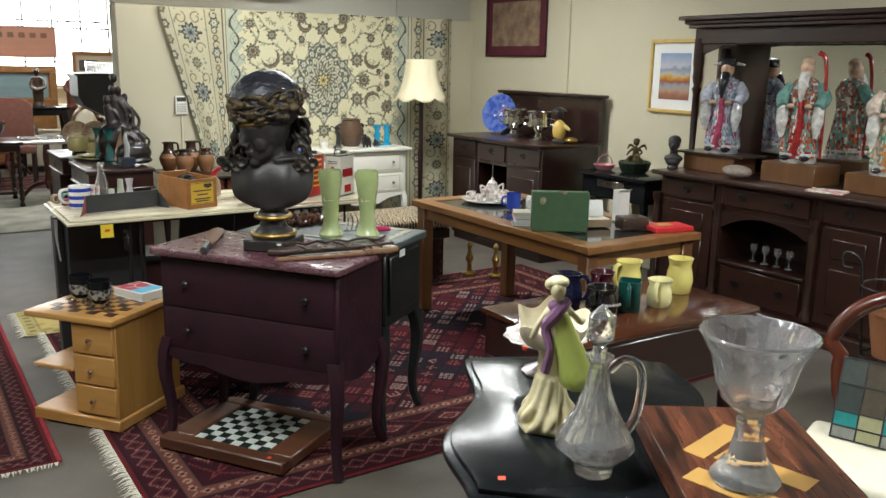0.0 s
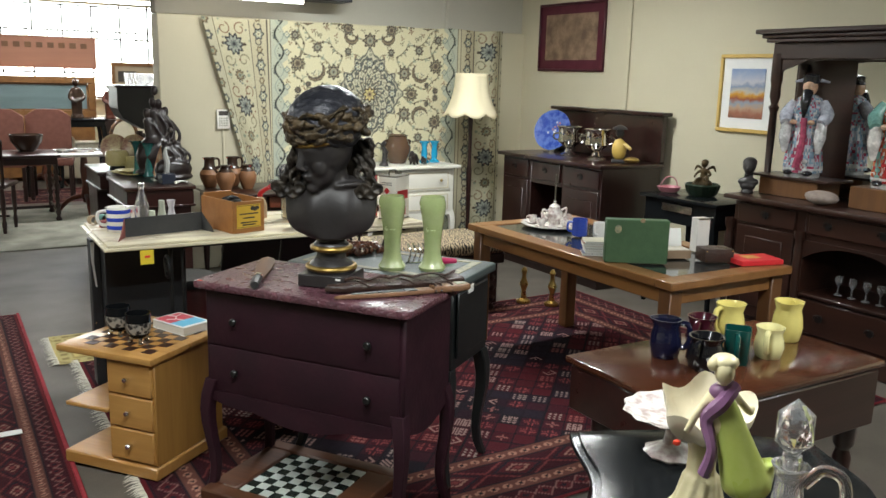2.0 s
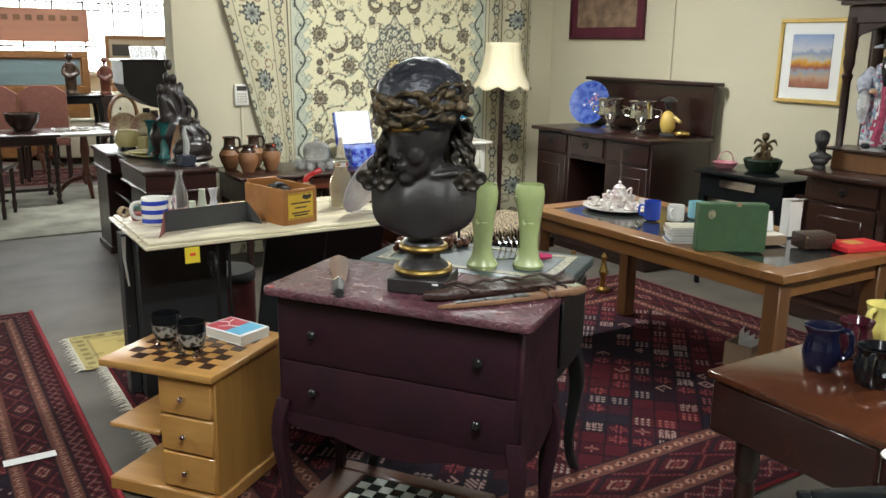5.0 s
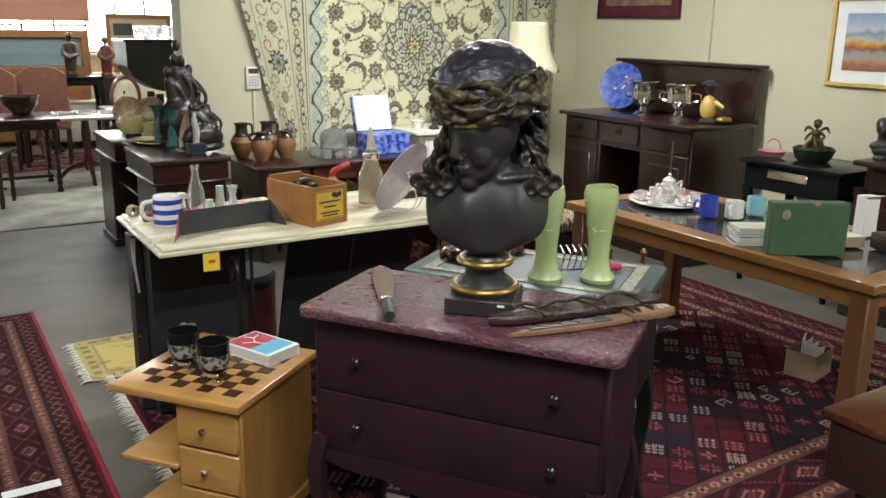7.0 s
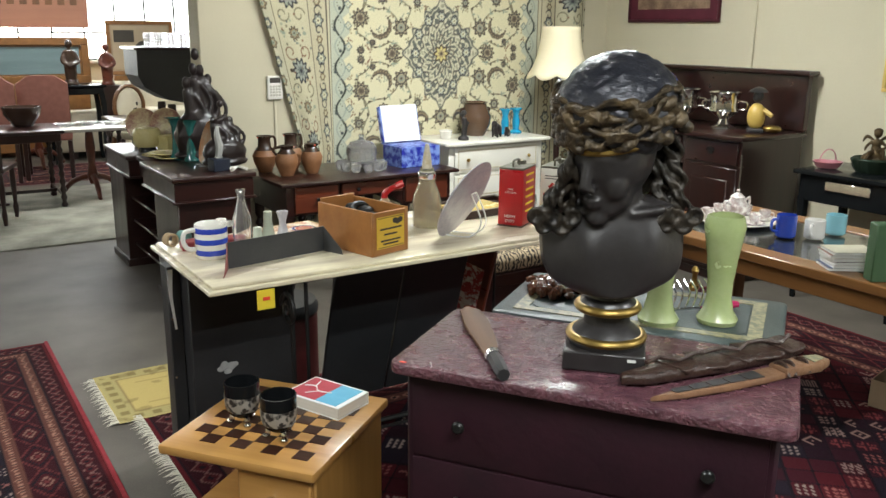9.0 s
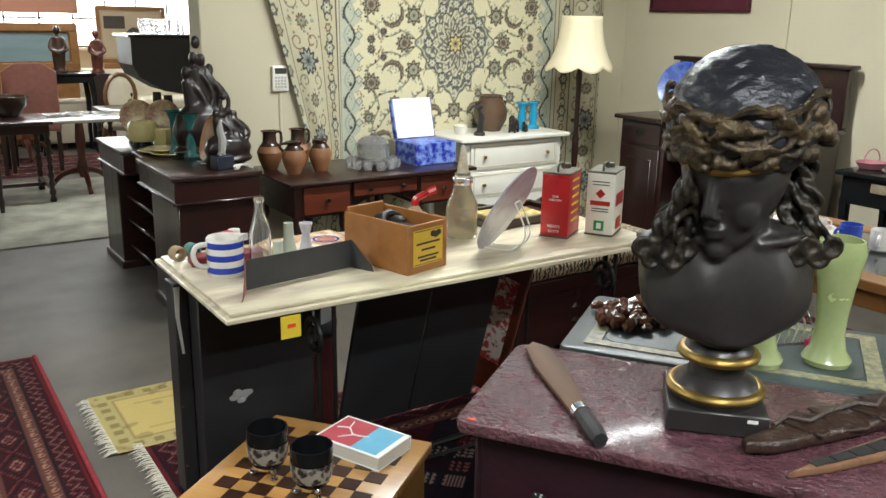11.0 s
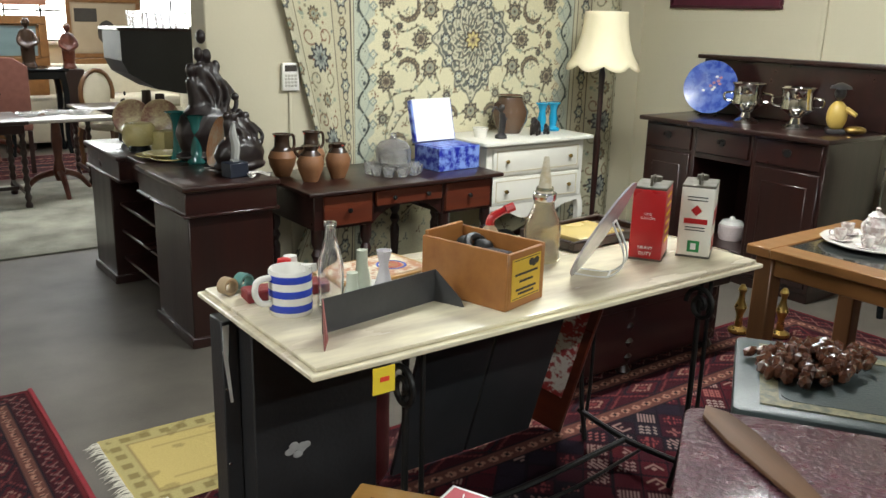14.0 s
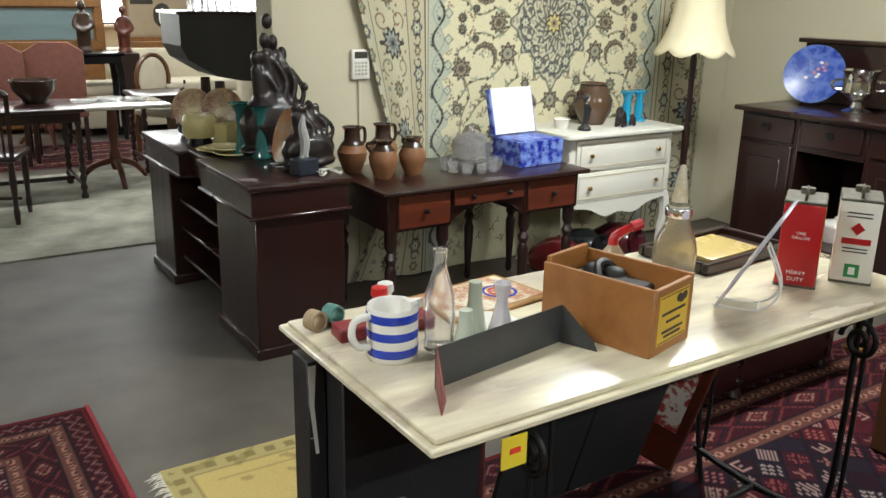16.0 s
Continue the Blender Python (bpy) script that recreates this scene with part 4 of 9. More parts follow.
# tall carved display cabinet
cab = thing("display_cabinet", "large carved dark walnut mirror-back cabinet with drawers", "cabinet", pose(0, 0, 0))
part("worktop", box(4.27, 4.84, 1.88, 3.95, 0.845, 0.875, 0.008, 2), M_WALNUT, cab)
for b in (box(4.34, 4.84, 1.92, 2.76, 0.10, 0.845, 0.004), box(4.34, 4.84, 3.40, 3.91, 0.10, 0.845, 0.004), box(4.34, 4.84, 2.76, 3.40, 0.66, 0.845, 0.004), box(4.34, 4.84, 2.76, 3.40, 0.10, 0.35, 0.004), box(4.78, 4.84, 2.76, 3.40, 0.35, 0.66, 0)):
    part("carcass", b, M_WALNUT, cab)
part("plinth", box(4.29, 4.84, 1.89, 3.94, 0, 0.10, 0.008), M_WALNUT, cab)
part("shelf_edge", box(4.31, 4.36, 2.78, 3.38, 0.345, 0.365, 0.005), M_WALNUT, cab)
part("arch", at(scallop(-0.32, 0.32, -0.008, 0.008, 0.67, 0.56, lambda q: 0.15 + 0.85 * abs(2 * q - 1) ** 2.2), 4.335, 3.08, 0, 0, 0, 90), M_WALNUT, cab, smooth=False)
for y0, y1, z0, z1 in ((3.46, 3.87, 0.71, 0.825), (2.79, 3.37, 0.71, 0.825), (1.98, 2.70, 0.71, 0.825), (2.80, 3.36, 0.13, 0.33)):
    d = part("drawer", box(4.322, 4.345, y0, y1, z0, z1, 0.005), M_WALNUT, cab)
    for hy in ((y0 + (y1 - y0) * 0.22, y0 + (y1 - y0) * 0.78) if y1 - y0 > 0.5 else ((y0 + y1) / 2,)):
        part("drop_handle", at(fuse(lathe([(0, 0), (0.02, 0), (0.02, 0.006), (0, 0.008)], 12), tube([(0, -0.028, 0.01), (0.02, -0.02, 0.012), (0.025, 0, 0.012), (0.02, 0.02, 0.012), (0, 0.028, 0.01)], 0.004)), 4.322, hy, (z0 + z1) / 2, 0, -90, 0), M_DKMETAL, d)
for y0, y1 in ((3.46, 3.87), (2.36, 2.70), (1.98, 2.32)):
    part("door", fuse(box(4.325, 4.345, y0, y1, 0.13, 0.69, 0.004), box(4.316, 4.33, y0 + 0.07, y1 - 0.07, 0.20, 0.46, 0.008), box(4.316, 4.33, y0 + 0.07, y1 - 0.07, 0.52, 0.63, 0.008)), M_WALNUT, cab)
for py in (3.925, 3.42, 2.745, 1.93):
    part("pilaster", at(lathe([(0.03, 0), (0.03, 0.04), (0.018, 0.06), (0.022, 0.3), (0.026, 0.5), (0.018, 0.53), (0.03, 0.56), (0.03, 0.60)], 14), 4.325, py, 0.12), M_WALNUT, cab)
for py in (3.90, 1.93):
    part("column", at(lathe([(0.032, 0), (0.034, 0.05), (0.022, 0.07), (0.03, 0.1), (0.02, 0.12), (0.024, 0.35), (0.022, 0.5), (0.033, 0.53), (0.02, 0.55), (0.033, 0.6), (0.03, 0.66), (0.036, 0.70), (0.036, 0.86)], 18), 4.60, py, 0.875), M_WALNUT, cab)
    part("column", at(lathe([(0.026, 0), (0.026, 0.08), (0.018, 0.1), (0.02, 0.5), (0.028, 0.54), (0.028, 0.80)], 14), 4.80, py - 0.04, 0.875), M_WALNUT, cab)
part("frieze", box(4.58, 4.84, 1.90, 3.93, 1.70, 1.80, 0.005), M_WALNUT, cab)
part("cornice", fuse(box(4.54, 4.85, 1.87, 3.96, 1.80, 1.825, 0.005), box(4.52, 4.85, 1.85, 3.98, 1.825, 1.85, 0.008, 2), box(4.49, 4.85, 1.82, 4.01, 1.85, 1.878, 0.006)), M_WALNUT, cab)
part("arch_bracket", at(scallop(-0.98, 0.98, -0.008, 0.008, 1.72, 1.60, lambda q: 0.12 + 0.88 * abs(2 * q - 1) ** 9 + 0.1 * math.cos(q * 40) ** 2), 4.60, 2.915, 0, 0, 0, 90), M_WALNUT, cab, smooth=False)
part("mirror_frame", box(4.815, 4.845, 1.90, 3.92, 0.875, 1.72, 0.003), M_WALNUT, cab)
part("mirror", box(4.808, 4.813, 1.98, 3.50, 0.93, 1.69, 0), M_MIRROR, cab, "silvered mirror back", smooth=False)
part("side_shelf", box(4.46, 4.72, 3.38, 3.92, 0.985, 1.00, 0.004), M_WALNUT, cab)
part("side_box", box(4.48, 4.70, 3.45, 3.86, 0.876, 0.985, 0.004), M_OAKV, cab)
part("centre_box", box(4.44, 4.70, 2.86, 3.22, 0.876, 1.0, 0.004), M_OAKV, cab)
part("side_box", box(4.48, 4.70, 2.30, 2.70, 0.876, 0.985, 0.004), M_OAKV, cab)

# black side table
bst = thing("black_side_table", "glossy black side table with silvery drawer front", "table", pose(0, 0, 0))
part("top", box(4.31, 4.82, 4.03, 4.72, 0.755, 0.78, 0.005, 2), M_BLACK, bst)
part("body", box(4.34, 4.80, 4.06, 4.69, 0.60, 0.755, 0.004), M_BLACK, bst)
part("drawer", box(4.328, 4.342, 4.25, 4.52, 0.68, 0.735, 0.003), M_CHROME, bst, "silver metal drawer front")
for lx in (4.36, 4.78):
    for ly in (4.08, 4.67):
        part("leg", curved_leg(lx, ly, 0, 0.62, 0.6, 0, 0.024, 0.014), M_BLACK, bst)

# standard lamp
lamp = thing("floor_lamp", "standard lamp with dark turned pole and cream scalloped shade", "lamp", pose(4.02, 6.5, 0))
part("base", lathe([(0, 0), (0.14, 0), (0.145, 0.015), (0.12, 0.03), (0.06, 0.045), (0.03, 0.08), (0, 0.08)], 28), M_MAHOV, lamp)
part("pole", lathe([(0.02, 0.06), (0.026, 0.15), (0.016, 0.2), (0.02, 0.5), (0.024, 0.75), (0.016, 0.8), (0.018, 1.1), (0.022, 1.18), (0.012, 1.22), (0.008, 1.4)], 18), M_MAHOV, lamp)
shd = bmesh.new()
rings = []
for k in range(13):
    q = k / 12
    r = 0.135 + 0.03 * q + 0.075 * q ** 3
    ring = []
    for i in range(96):
        a = 2 * math.pi * i / 96
        sc = abs(math.sin(a * 4))
        rr = r * (1 - 0.03 * (1 - sc) * (1 + q))
        ring.append(shd.verts.new((rr * math.cos(a), rr * math.sin(a), 1.575 - 0.335 * q - 0.035 * sc * q ** 2)))
    rings.append(ring)
for a, b in zip(rings, rings[1:]):
    for i in range(96):
        shd.faces.new((a[i], a[(i + 1) % 96], b[(i + 1) % 96], b[i]))
sh = part("shade", shd, M_SHADE, lamp, "cream fabric shade with scalloped hem")
sh.modifiers.new("thick", "SOLIDIFY").thickness = 0.004

# black serpentine table
bt = thing("black_table", "black lacquered occasional table with serpentine moulded edge", "table", pose(1.245, 1.29, 0, rz=56))


def serp(inset):
    pts = []
    hx, hy = 0.37 - inset, 0.27 - inset
    for k in range(25):
        q = k / 24
        pts.append((-hx + 2 * hx * q, hy - 0.0 + 0.05 * math.sin(q * math.pi * 2 + 0.3) * math.sin(q * math.pi) + 0.03 * math.sin(q * math.pi) ** 2))
    for k in range(13):
        q = k / 12
        pts.append((hx + 0.03 * math.sin(q * math.pi), hy - 2 * hy * q))
    for k in range(25):
        q = k / 24
        pts.append((hx - 2 * hx * q, -hy - 0.05 * math.sin(q * math.pi * 2 + 0.3) * math.sin(q * math.pi)))
    for k in range(13):
        q = k / 12
        pts.append((-hx - 0.03 * math.sin(q * math.pi), -hy + 2 * hy * q))
    out = []
    for p in pts:
        if not out or math.dist(p, out[-1]) > 1e-4:
            out.append(p)
    return out[:-1] if math.dist(out[0], out[-1]) < 1e-4 else out


part("top", fuse(prism(serp(0), 0.752, 0.770, 0.007), prism(serp(0.018), 0.768, 0.780, 0.003)), M_BLACK, bt)
part("apron", prism(serp(0.05), 0.68, 0.752), M_BLACK, bt, smooth=False)
for sx in (-1, 1):
    for sy in (-1, 1):
        part("leg", curved_leg(sx * 0.29, sy * 0.19, 0, 0.70, sx, sy, 0.03, 0.016), M_BLACK, bt)
part("sale_sticker", box(-0.32, -0.305, 0.20, 0.215, 0.7802, 0.781, 0), M_STICK, bt, "small red sale dot")


# ---- sculpture ----
def slot(bm, k):
    for f in bm.faces:
        f.material_index = k
    return bm


def melted(bm, voxel, calm=7):
    """The union of overlapping shapes as one flowing skin."""
    me = bpy.data.meshes.new("tmp")
    bm.to_mesh(me)
    bm.free()
    tmp = new("tmp", me)
    rm = tmp.modifiers.new("r", "REMESH")
    rm.mode, rm.voxel_size = "VOXEL", voxel
    sm = tmp.modifiers.new("s", "SMOOTH")
    sm.factor, sm.iterations = 0.5, calm
    out = bpy.data.meshes.new_from_object(tmp.evaluated_get(bpy.context.evaluated_depsgraph_get()))
    bpy.data.objects.remove(tmp)
    res = bmesh.new()
    res.from_mesh(out)
    bpy.data.meshes.remove(out)
    return res


def curl(x, y, z, r, turns, rise, thick, a0=0.0):
    n = int(turns * 12)
    return tube([(x + r * (1 - 0.5 * k / n) * math.cos(a0 + k * math.pi / 6), y + r * (1 - 0.5 * k / n) * math.sin(a0 + k * math.pi / 6), z + rise * k / n) for k in range(n + 1)], thick, 6)


M_BRONZE = surface("dark_patinated_bronze", (0.020, 0.018, 0.018), (0.040, 0.036, 0.036), 0.38, 10, metal=0.15, bump=0.05, fine=70, coat=0.1)
# the same dark bronze, with a bluish specular sheen mixed into its colour
M_BRONZECAP = surface("bronze_cap_blue_sheen", (0.022, 0.024, 0.032), (0.045, 0.046, 0.055), 0.34, 12, metal=0.35, bump=0.5, fine=45, stretch=(1, 1, 2.2))
M_BRONZEHAIR = surface("rubbed_bronze_hair", (0.014, 0.012, 0.010), (0.115, 0.080, 0.040), 0.40, 30, metal=0.4, bump=0.5, fine=110, spread=0.2)
M_BRONZEDARK = surface("dark_bronze_ringlets", (0.012, 0.011, 0.010), (0.042, 0.032, 0.022), 0.4, 30, metal=0.4, bump=0.3, fine=120, spread=0.2)
M_RING = surface("dull_gold_ring", (0.36, 0.24, 0.06), (0.2, 0.13, 0.04), 0.38, 25, metal=0.8)


def shield():
    """The breast: a bowed plate, square at the shoulders and rounded below."""
    bm, nu, nv = bmesh.new(), 22, 16
    sheets = []
    for back in (0, 1):
        sheet = []
        for j in range(nv + 1):
            v = j / nv
            hw = 0.158 * (1 - 0.05 * v) * (1 if v < 0.35 else max(0.45, (1 - ((v - 0.35) / 0.66) ** 4) ** 0.5))
            row = []
            for i in range(nu + 1):
                u = 2 * i / nu - 1
                z = 0.358 - 0.195 * v + 0.014 * (1 - v) * (1 - u * u) - 0.016 * (1 - v) * abs(u) ** 3
                y = -0.030 - (0.020 + 0.030 * math.sin(min(1, v * 1.25) * math.pi * 0.62)) * (1 - 0.85 * u * u) - 0.012 * math.exp(-((abs(u) - 0.45) / 0.25) ** 2 - ((v - 0.5) / 0.3) ** 2)
                row.append(bm.verts.new((hw * u, y + 0.05 * back + 0.035 * abs(u) ** 2 * (1 - v), z)))
            sheet.append(row)
        sheets.append(sheet)
    for sheet in sheets:
        for a, b in zip(sheet, sheet[1:]):
            for i in range(nu):
                bm.faces.new((a[i], a[i + 1], b[i + 1], b[i]))
    f, b = sheets
    rim = [(0, i) for i in range(nu + 1)] + [(j, nu) for j in range(1, nv + 1)] + [(nv, i) for i in range(nu - 1, -1, -1)] + [(j, 0) for j in range(nv - 1, 0, -1)]
    for (j0, i0), (j1, i1) in zip(rim, rim[1:] + rim[:1]):
        bm.faces.new((f[j0][i0], f[j1][i1], b[j1][i1], b[j0][i0]))
    bmesh.ops.recalc_face_normals(bm, faces=bm.faces[:])
    return bm


def bronze_bust():
    rng = random.Random(11)
    turn = Matrix.Translation((0, -0.012, 0.40)) @ pose(0, 0, 0, 14, 0, -42) @ Matrix.Translation((0, 0, -0.40))
    # face: long oval, straight nose from the brow, full lips, small chin
    face = [ball(0, -0.010, 0.490, 0.088, 0.106, 0.118, 3), ball(0, -0.050, 0.412, 0.060, 0.054, 0.062, 3), ball(0, -0.090, 0.362, 0.024, 0.022, 0.019, 2), ball(0, -0.070, 0.385, 0.046, 0.034, 0.030, 2)]
    face += [tube([(0, -0.102, 0.498), (0, -0.119, 0.466), (0, -0.131, 0.437)], [0.012, 0.0125, 0.0145], 10), ball(0.010, -0.118, 0.432, 0.009, 0.010, 0.008, 2), ball(-0.010, -0.118, 0.432, 0.009, 0.010, 0.008, 2)]
    face += [ball(0, -0.108, 0.408, 0.022, 0.010, 0.0065, 2), ball(0, -0.105, 0.395, 0.019, 0.011, 0.0075, 2)]
    for s in (-1, 1):
        face += [tube([(s * 0.012, -0.103, 0.492), (s * 0.034, -0.100, 0.497), (s * 0.058, -0.078, 0.486)], [0.010, 0.011, 0.008], 8), ball(s * 0.036, -0.076, 0.432, 0.030, 0.028, 0.036, 2), ball(s * 0.033, -0.086, 0.470, 0.016, 0.012, 0.008, 2)]
    face = fuse(*face)
    face.transform(turn)
    skin = slot(melted(fuse(face, shield(), tube([(0, 0.005, 0.30), (0.0, -0.004, 0.36), (-0.008, -0.022, 0.43)], [0.072, 0.058, 0.056], 20), ball(0.062, 0.0, 0.352, 0.075, 0.042, 0.024, 3), ball(-0.062, 0.0, 0.352, 0.075, 0.042, 0.024, 3), tube([(0.02, -0.058, 0.345), (0.075, -0.055, 0.352), (0.125, -0.02, 0.352)], 0.010, 8), tube([(-0.02, -0.058, 0.345), (-0.075, -0.055, 0.352), (-0.125, -0.02, 0.352)], 0.010, 8), ball(0, 0.01, 0.185, 0.055, 0.045, 0.05, 2)), 0.0045), 0)
    # combed cap of waved hair
    cap = ball(0, 0.020, 0.560, 0.123, 0.140, 0.116, 5)
    for v in cap.verts:
        d = v.co - Vector((0, 0.020, 0.562))
        lat = math.hypot(d.x, d.y + 0.03)
        v.co += d.normalized() * (0.0022 * math.sin(lat * 260 + 2.2 * math.sin(math.atan2(d.y, d.x) * 9)) + 0.0022 * noise.noise(d * 40))
    cap = slot(cap, 1)
    cap.transform(turn)
    # waved locks swept from the parting round to the knot
    roll = []
    for s in (-1, 1):
        for j in range(7):
            z0, out, n = 0.522 + 0.0125 * j, 0.019 - 0.0030 * abs(j - 2.4), 44
            pts, rs = [], []
            for k in range(n + 1):
                q = k / n
                a = -math.pi / 2 + s * (0.03 + q * math.pi * 0.80)
                w = math.sin(q * 30 + j * 1.9)
                pts.append(((0.101 + out + 0.007 * w) * math.cos(a), 0.016 + (0.120 + out + 0.007 * w) * math.sin(a), z0 + 0.007 * math.sin(q * 19 + j * 2.3 + s) + 0.016 * q - 0.020 * q * q))
                rs.append(0.0082 + 0.003 * math.sin(q * 27 + j))
            roll.append(tube(pts, rs, 6))
        for k in range(20):                                  # ivy leaves and berries in the wreath
            q = rng.uniform(0.0, 1.0)
            a = -math.pi / 2 + s * q * math.pi * 0.85
            rot = pose(0, 0, 0, rng.uniform(-50, 50), rng.uniform(-50, 50), math.degrees(a) + 90)
            roll.append(ball(0.126 * math.cos(a), 0.016 + 0.145 * math.sin(a), 0.560 + rng.uniform(-0.03, 0.035), 0.019, 0.005, 0.011, 2, rot))
        for k in range(9):
            roll.append(ball(s * (0.116 + rng.uniform(-0.01, 0.016)), 0.035 + rng.uniform(-0.03, 0.05), 0.535 + rng.uniform(-0.05, 0.04), rng.uniform(0.012, 0.019), sub=2))
    for k in range(5):
        roll.append(curl(0.03 * (k - 2), 0.148, 0.545 + 0.012 * (k % 2), 0.024, 1.6, 0.03, 0.010, k))
    roll = slot(melted(fuse(*roll), 0.0031, 2), 2)
    roll.transform(turn)
    band = slot(tube([(0.094 * math.cos(math.pi * (-1.02 + 1.04 * k / 24)), 0.004 + 0.116 * math.sin(math.pi * (-1.02 + 1.04 * k / 24)), 0.512) for k in range(25)], 0.0075, 8), 3)
    band.transform(turn)
    twist = slot(tube([(0.122 * math.cos(math.pi * (-1 + k / 24)), 0.018 + 0.138 * math.sin(math.pi * (-1 + k / 24)), 0.606 + 0.010 * math.sin(k * 0.9)) for k in range(25)], [0.006 + 0.003 * math.sin(k * 1.7) for k in range(25)], 6), 2)
    twist.transform(turn)
    # ringlets down both sides of the neck, with volutes on the shoulders
    fall = []
    for (x0, y0), (x1, y1) in (((-0.082, -0.070), (-0.140, -0.030)), ((0.105, 0.030), (0.122, -0.020))):
        for j in range(15):
            jx, jy, low, n = rng.uniform(-0.030, 0.030), rng.uniform(-0.026, 0.032), 0.352 - 0.012 * (j % 3), 30
            fall.append(tube([(x0 + (x1 - x0) * (k / n) ** 1.4 + jx + 0.007 * math.cos(k * 0.55 + j), y0 + (y1 - y0) * (k / n) + jy + 0.007 * math.sin(k * 0.55 + j), 0.500 + (low - 0.500) * k / n) for k in range(n + 1)], [0.0080 - 0.0025 * k / n for k in range(n + 1)], 6))
        for j in range(5):
            cx, cz = x1 + 0.019 * (j - 2), 0.340 - 0.020 * (j % 2)
            fall.append(tube([(cx + 0.020 * (1 - k / 22) * math.cos(k * 0.62 + j), y1 - 0.030 + 0.008 * k / 20, cz + 0.020 * (1 - k / 22) * math.sin(k * 0.62 + j)) for k in range(20)], 0.0058, 6))
    fall.append(ball(0.03, 0.055, 0.435, 0.085, 0.05, 0.09, 3))
    fall = slot(melted(fuse(*fall), 0.0031, 2), 4)
    foot = slot(lathe([(0, 0.042), (0.082, 0.042), (0.086, 0.052), (0.072, 0.075), (0.052, 0.09), (0.048, 0.112), (0.066, 0.12), (0.060, 0.142), (0.05, 0.15), (0.045, 0.175), (0, 0.175)], 40), 0)
    rings = [slot(at(lathe([(r + 0.010 * math.cos(a), 0.010 * math.sin(a)) for a in [2 * math.pi * k / 10 for k in range(11)]], 40), 0, 0, z), 3) for r, z in ((0.080, 0.060), (0.064, 0.127))]
    slab = slot(at(box(-0.088, 0.088, -0.088, 0.088, 0, 0.043, 0.003), 0, 0, 0, 0, 0, -16), 0)
    tag = slot(at(box(0.05, 0.068, -0.0895, -0.088, 0.03, 0.036, 0), 0, 0, 0, 0, 0, -16), 5)
    return fuse(skin, cap, roll, band, twist, fall, foot, *rings, slab, tag)


solid("bronze_bust", bronze_bust(), [M_BRONZE, M_BRONZECAP, M_BRONZEHAIR, M_RING, M_BRONZEDARK, M_WHITE], "dark bronze classical bust with gilt rings on the chest", "sculpture", pose(1.21, 3.03, 0.829, rz=-30))


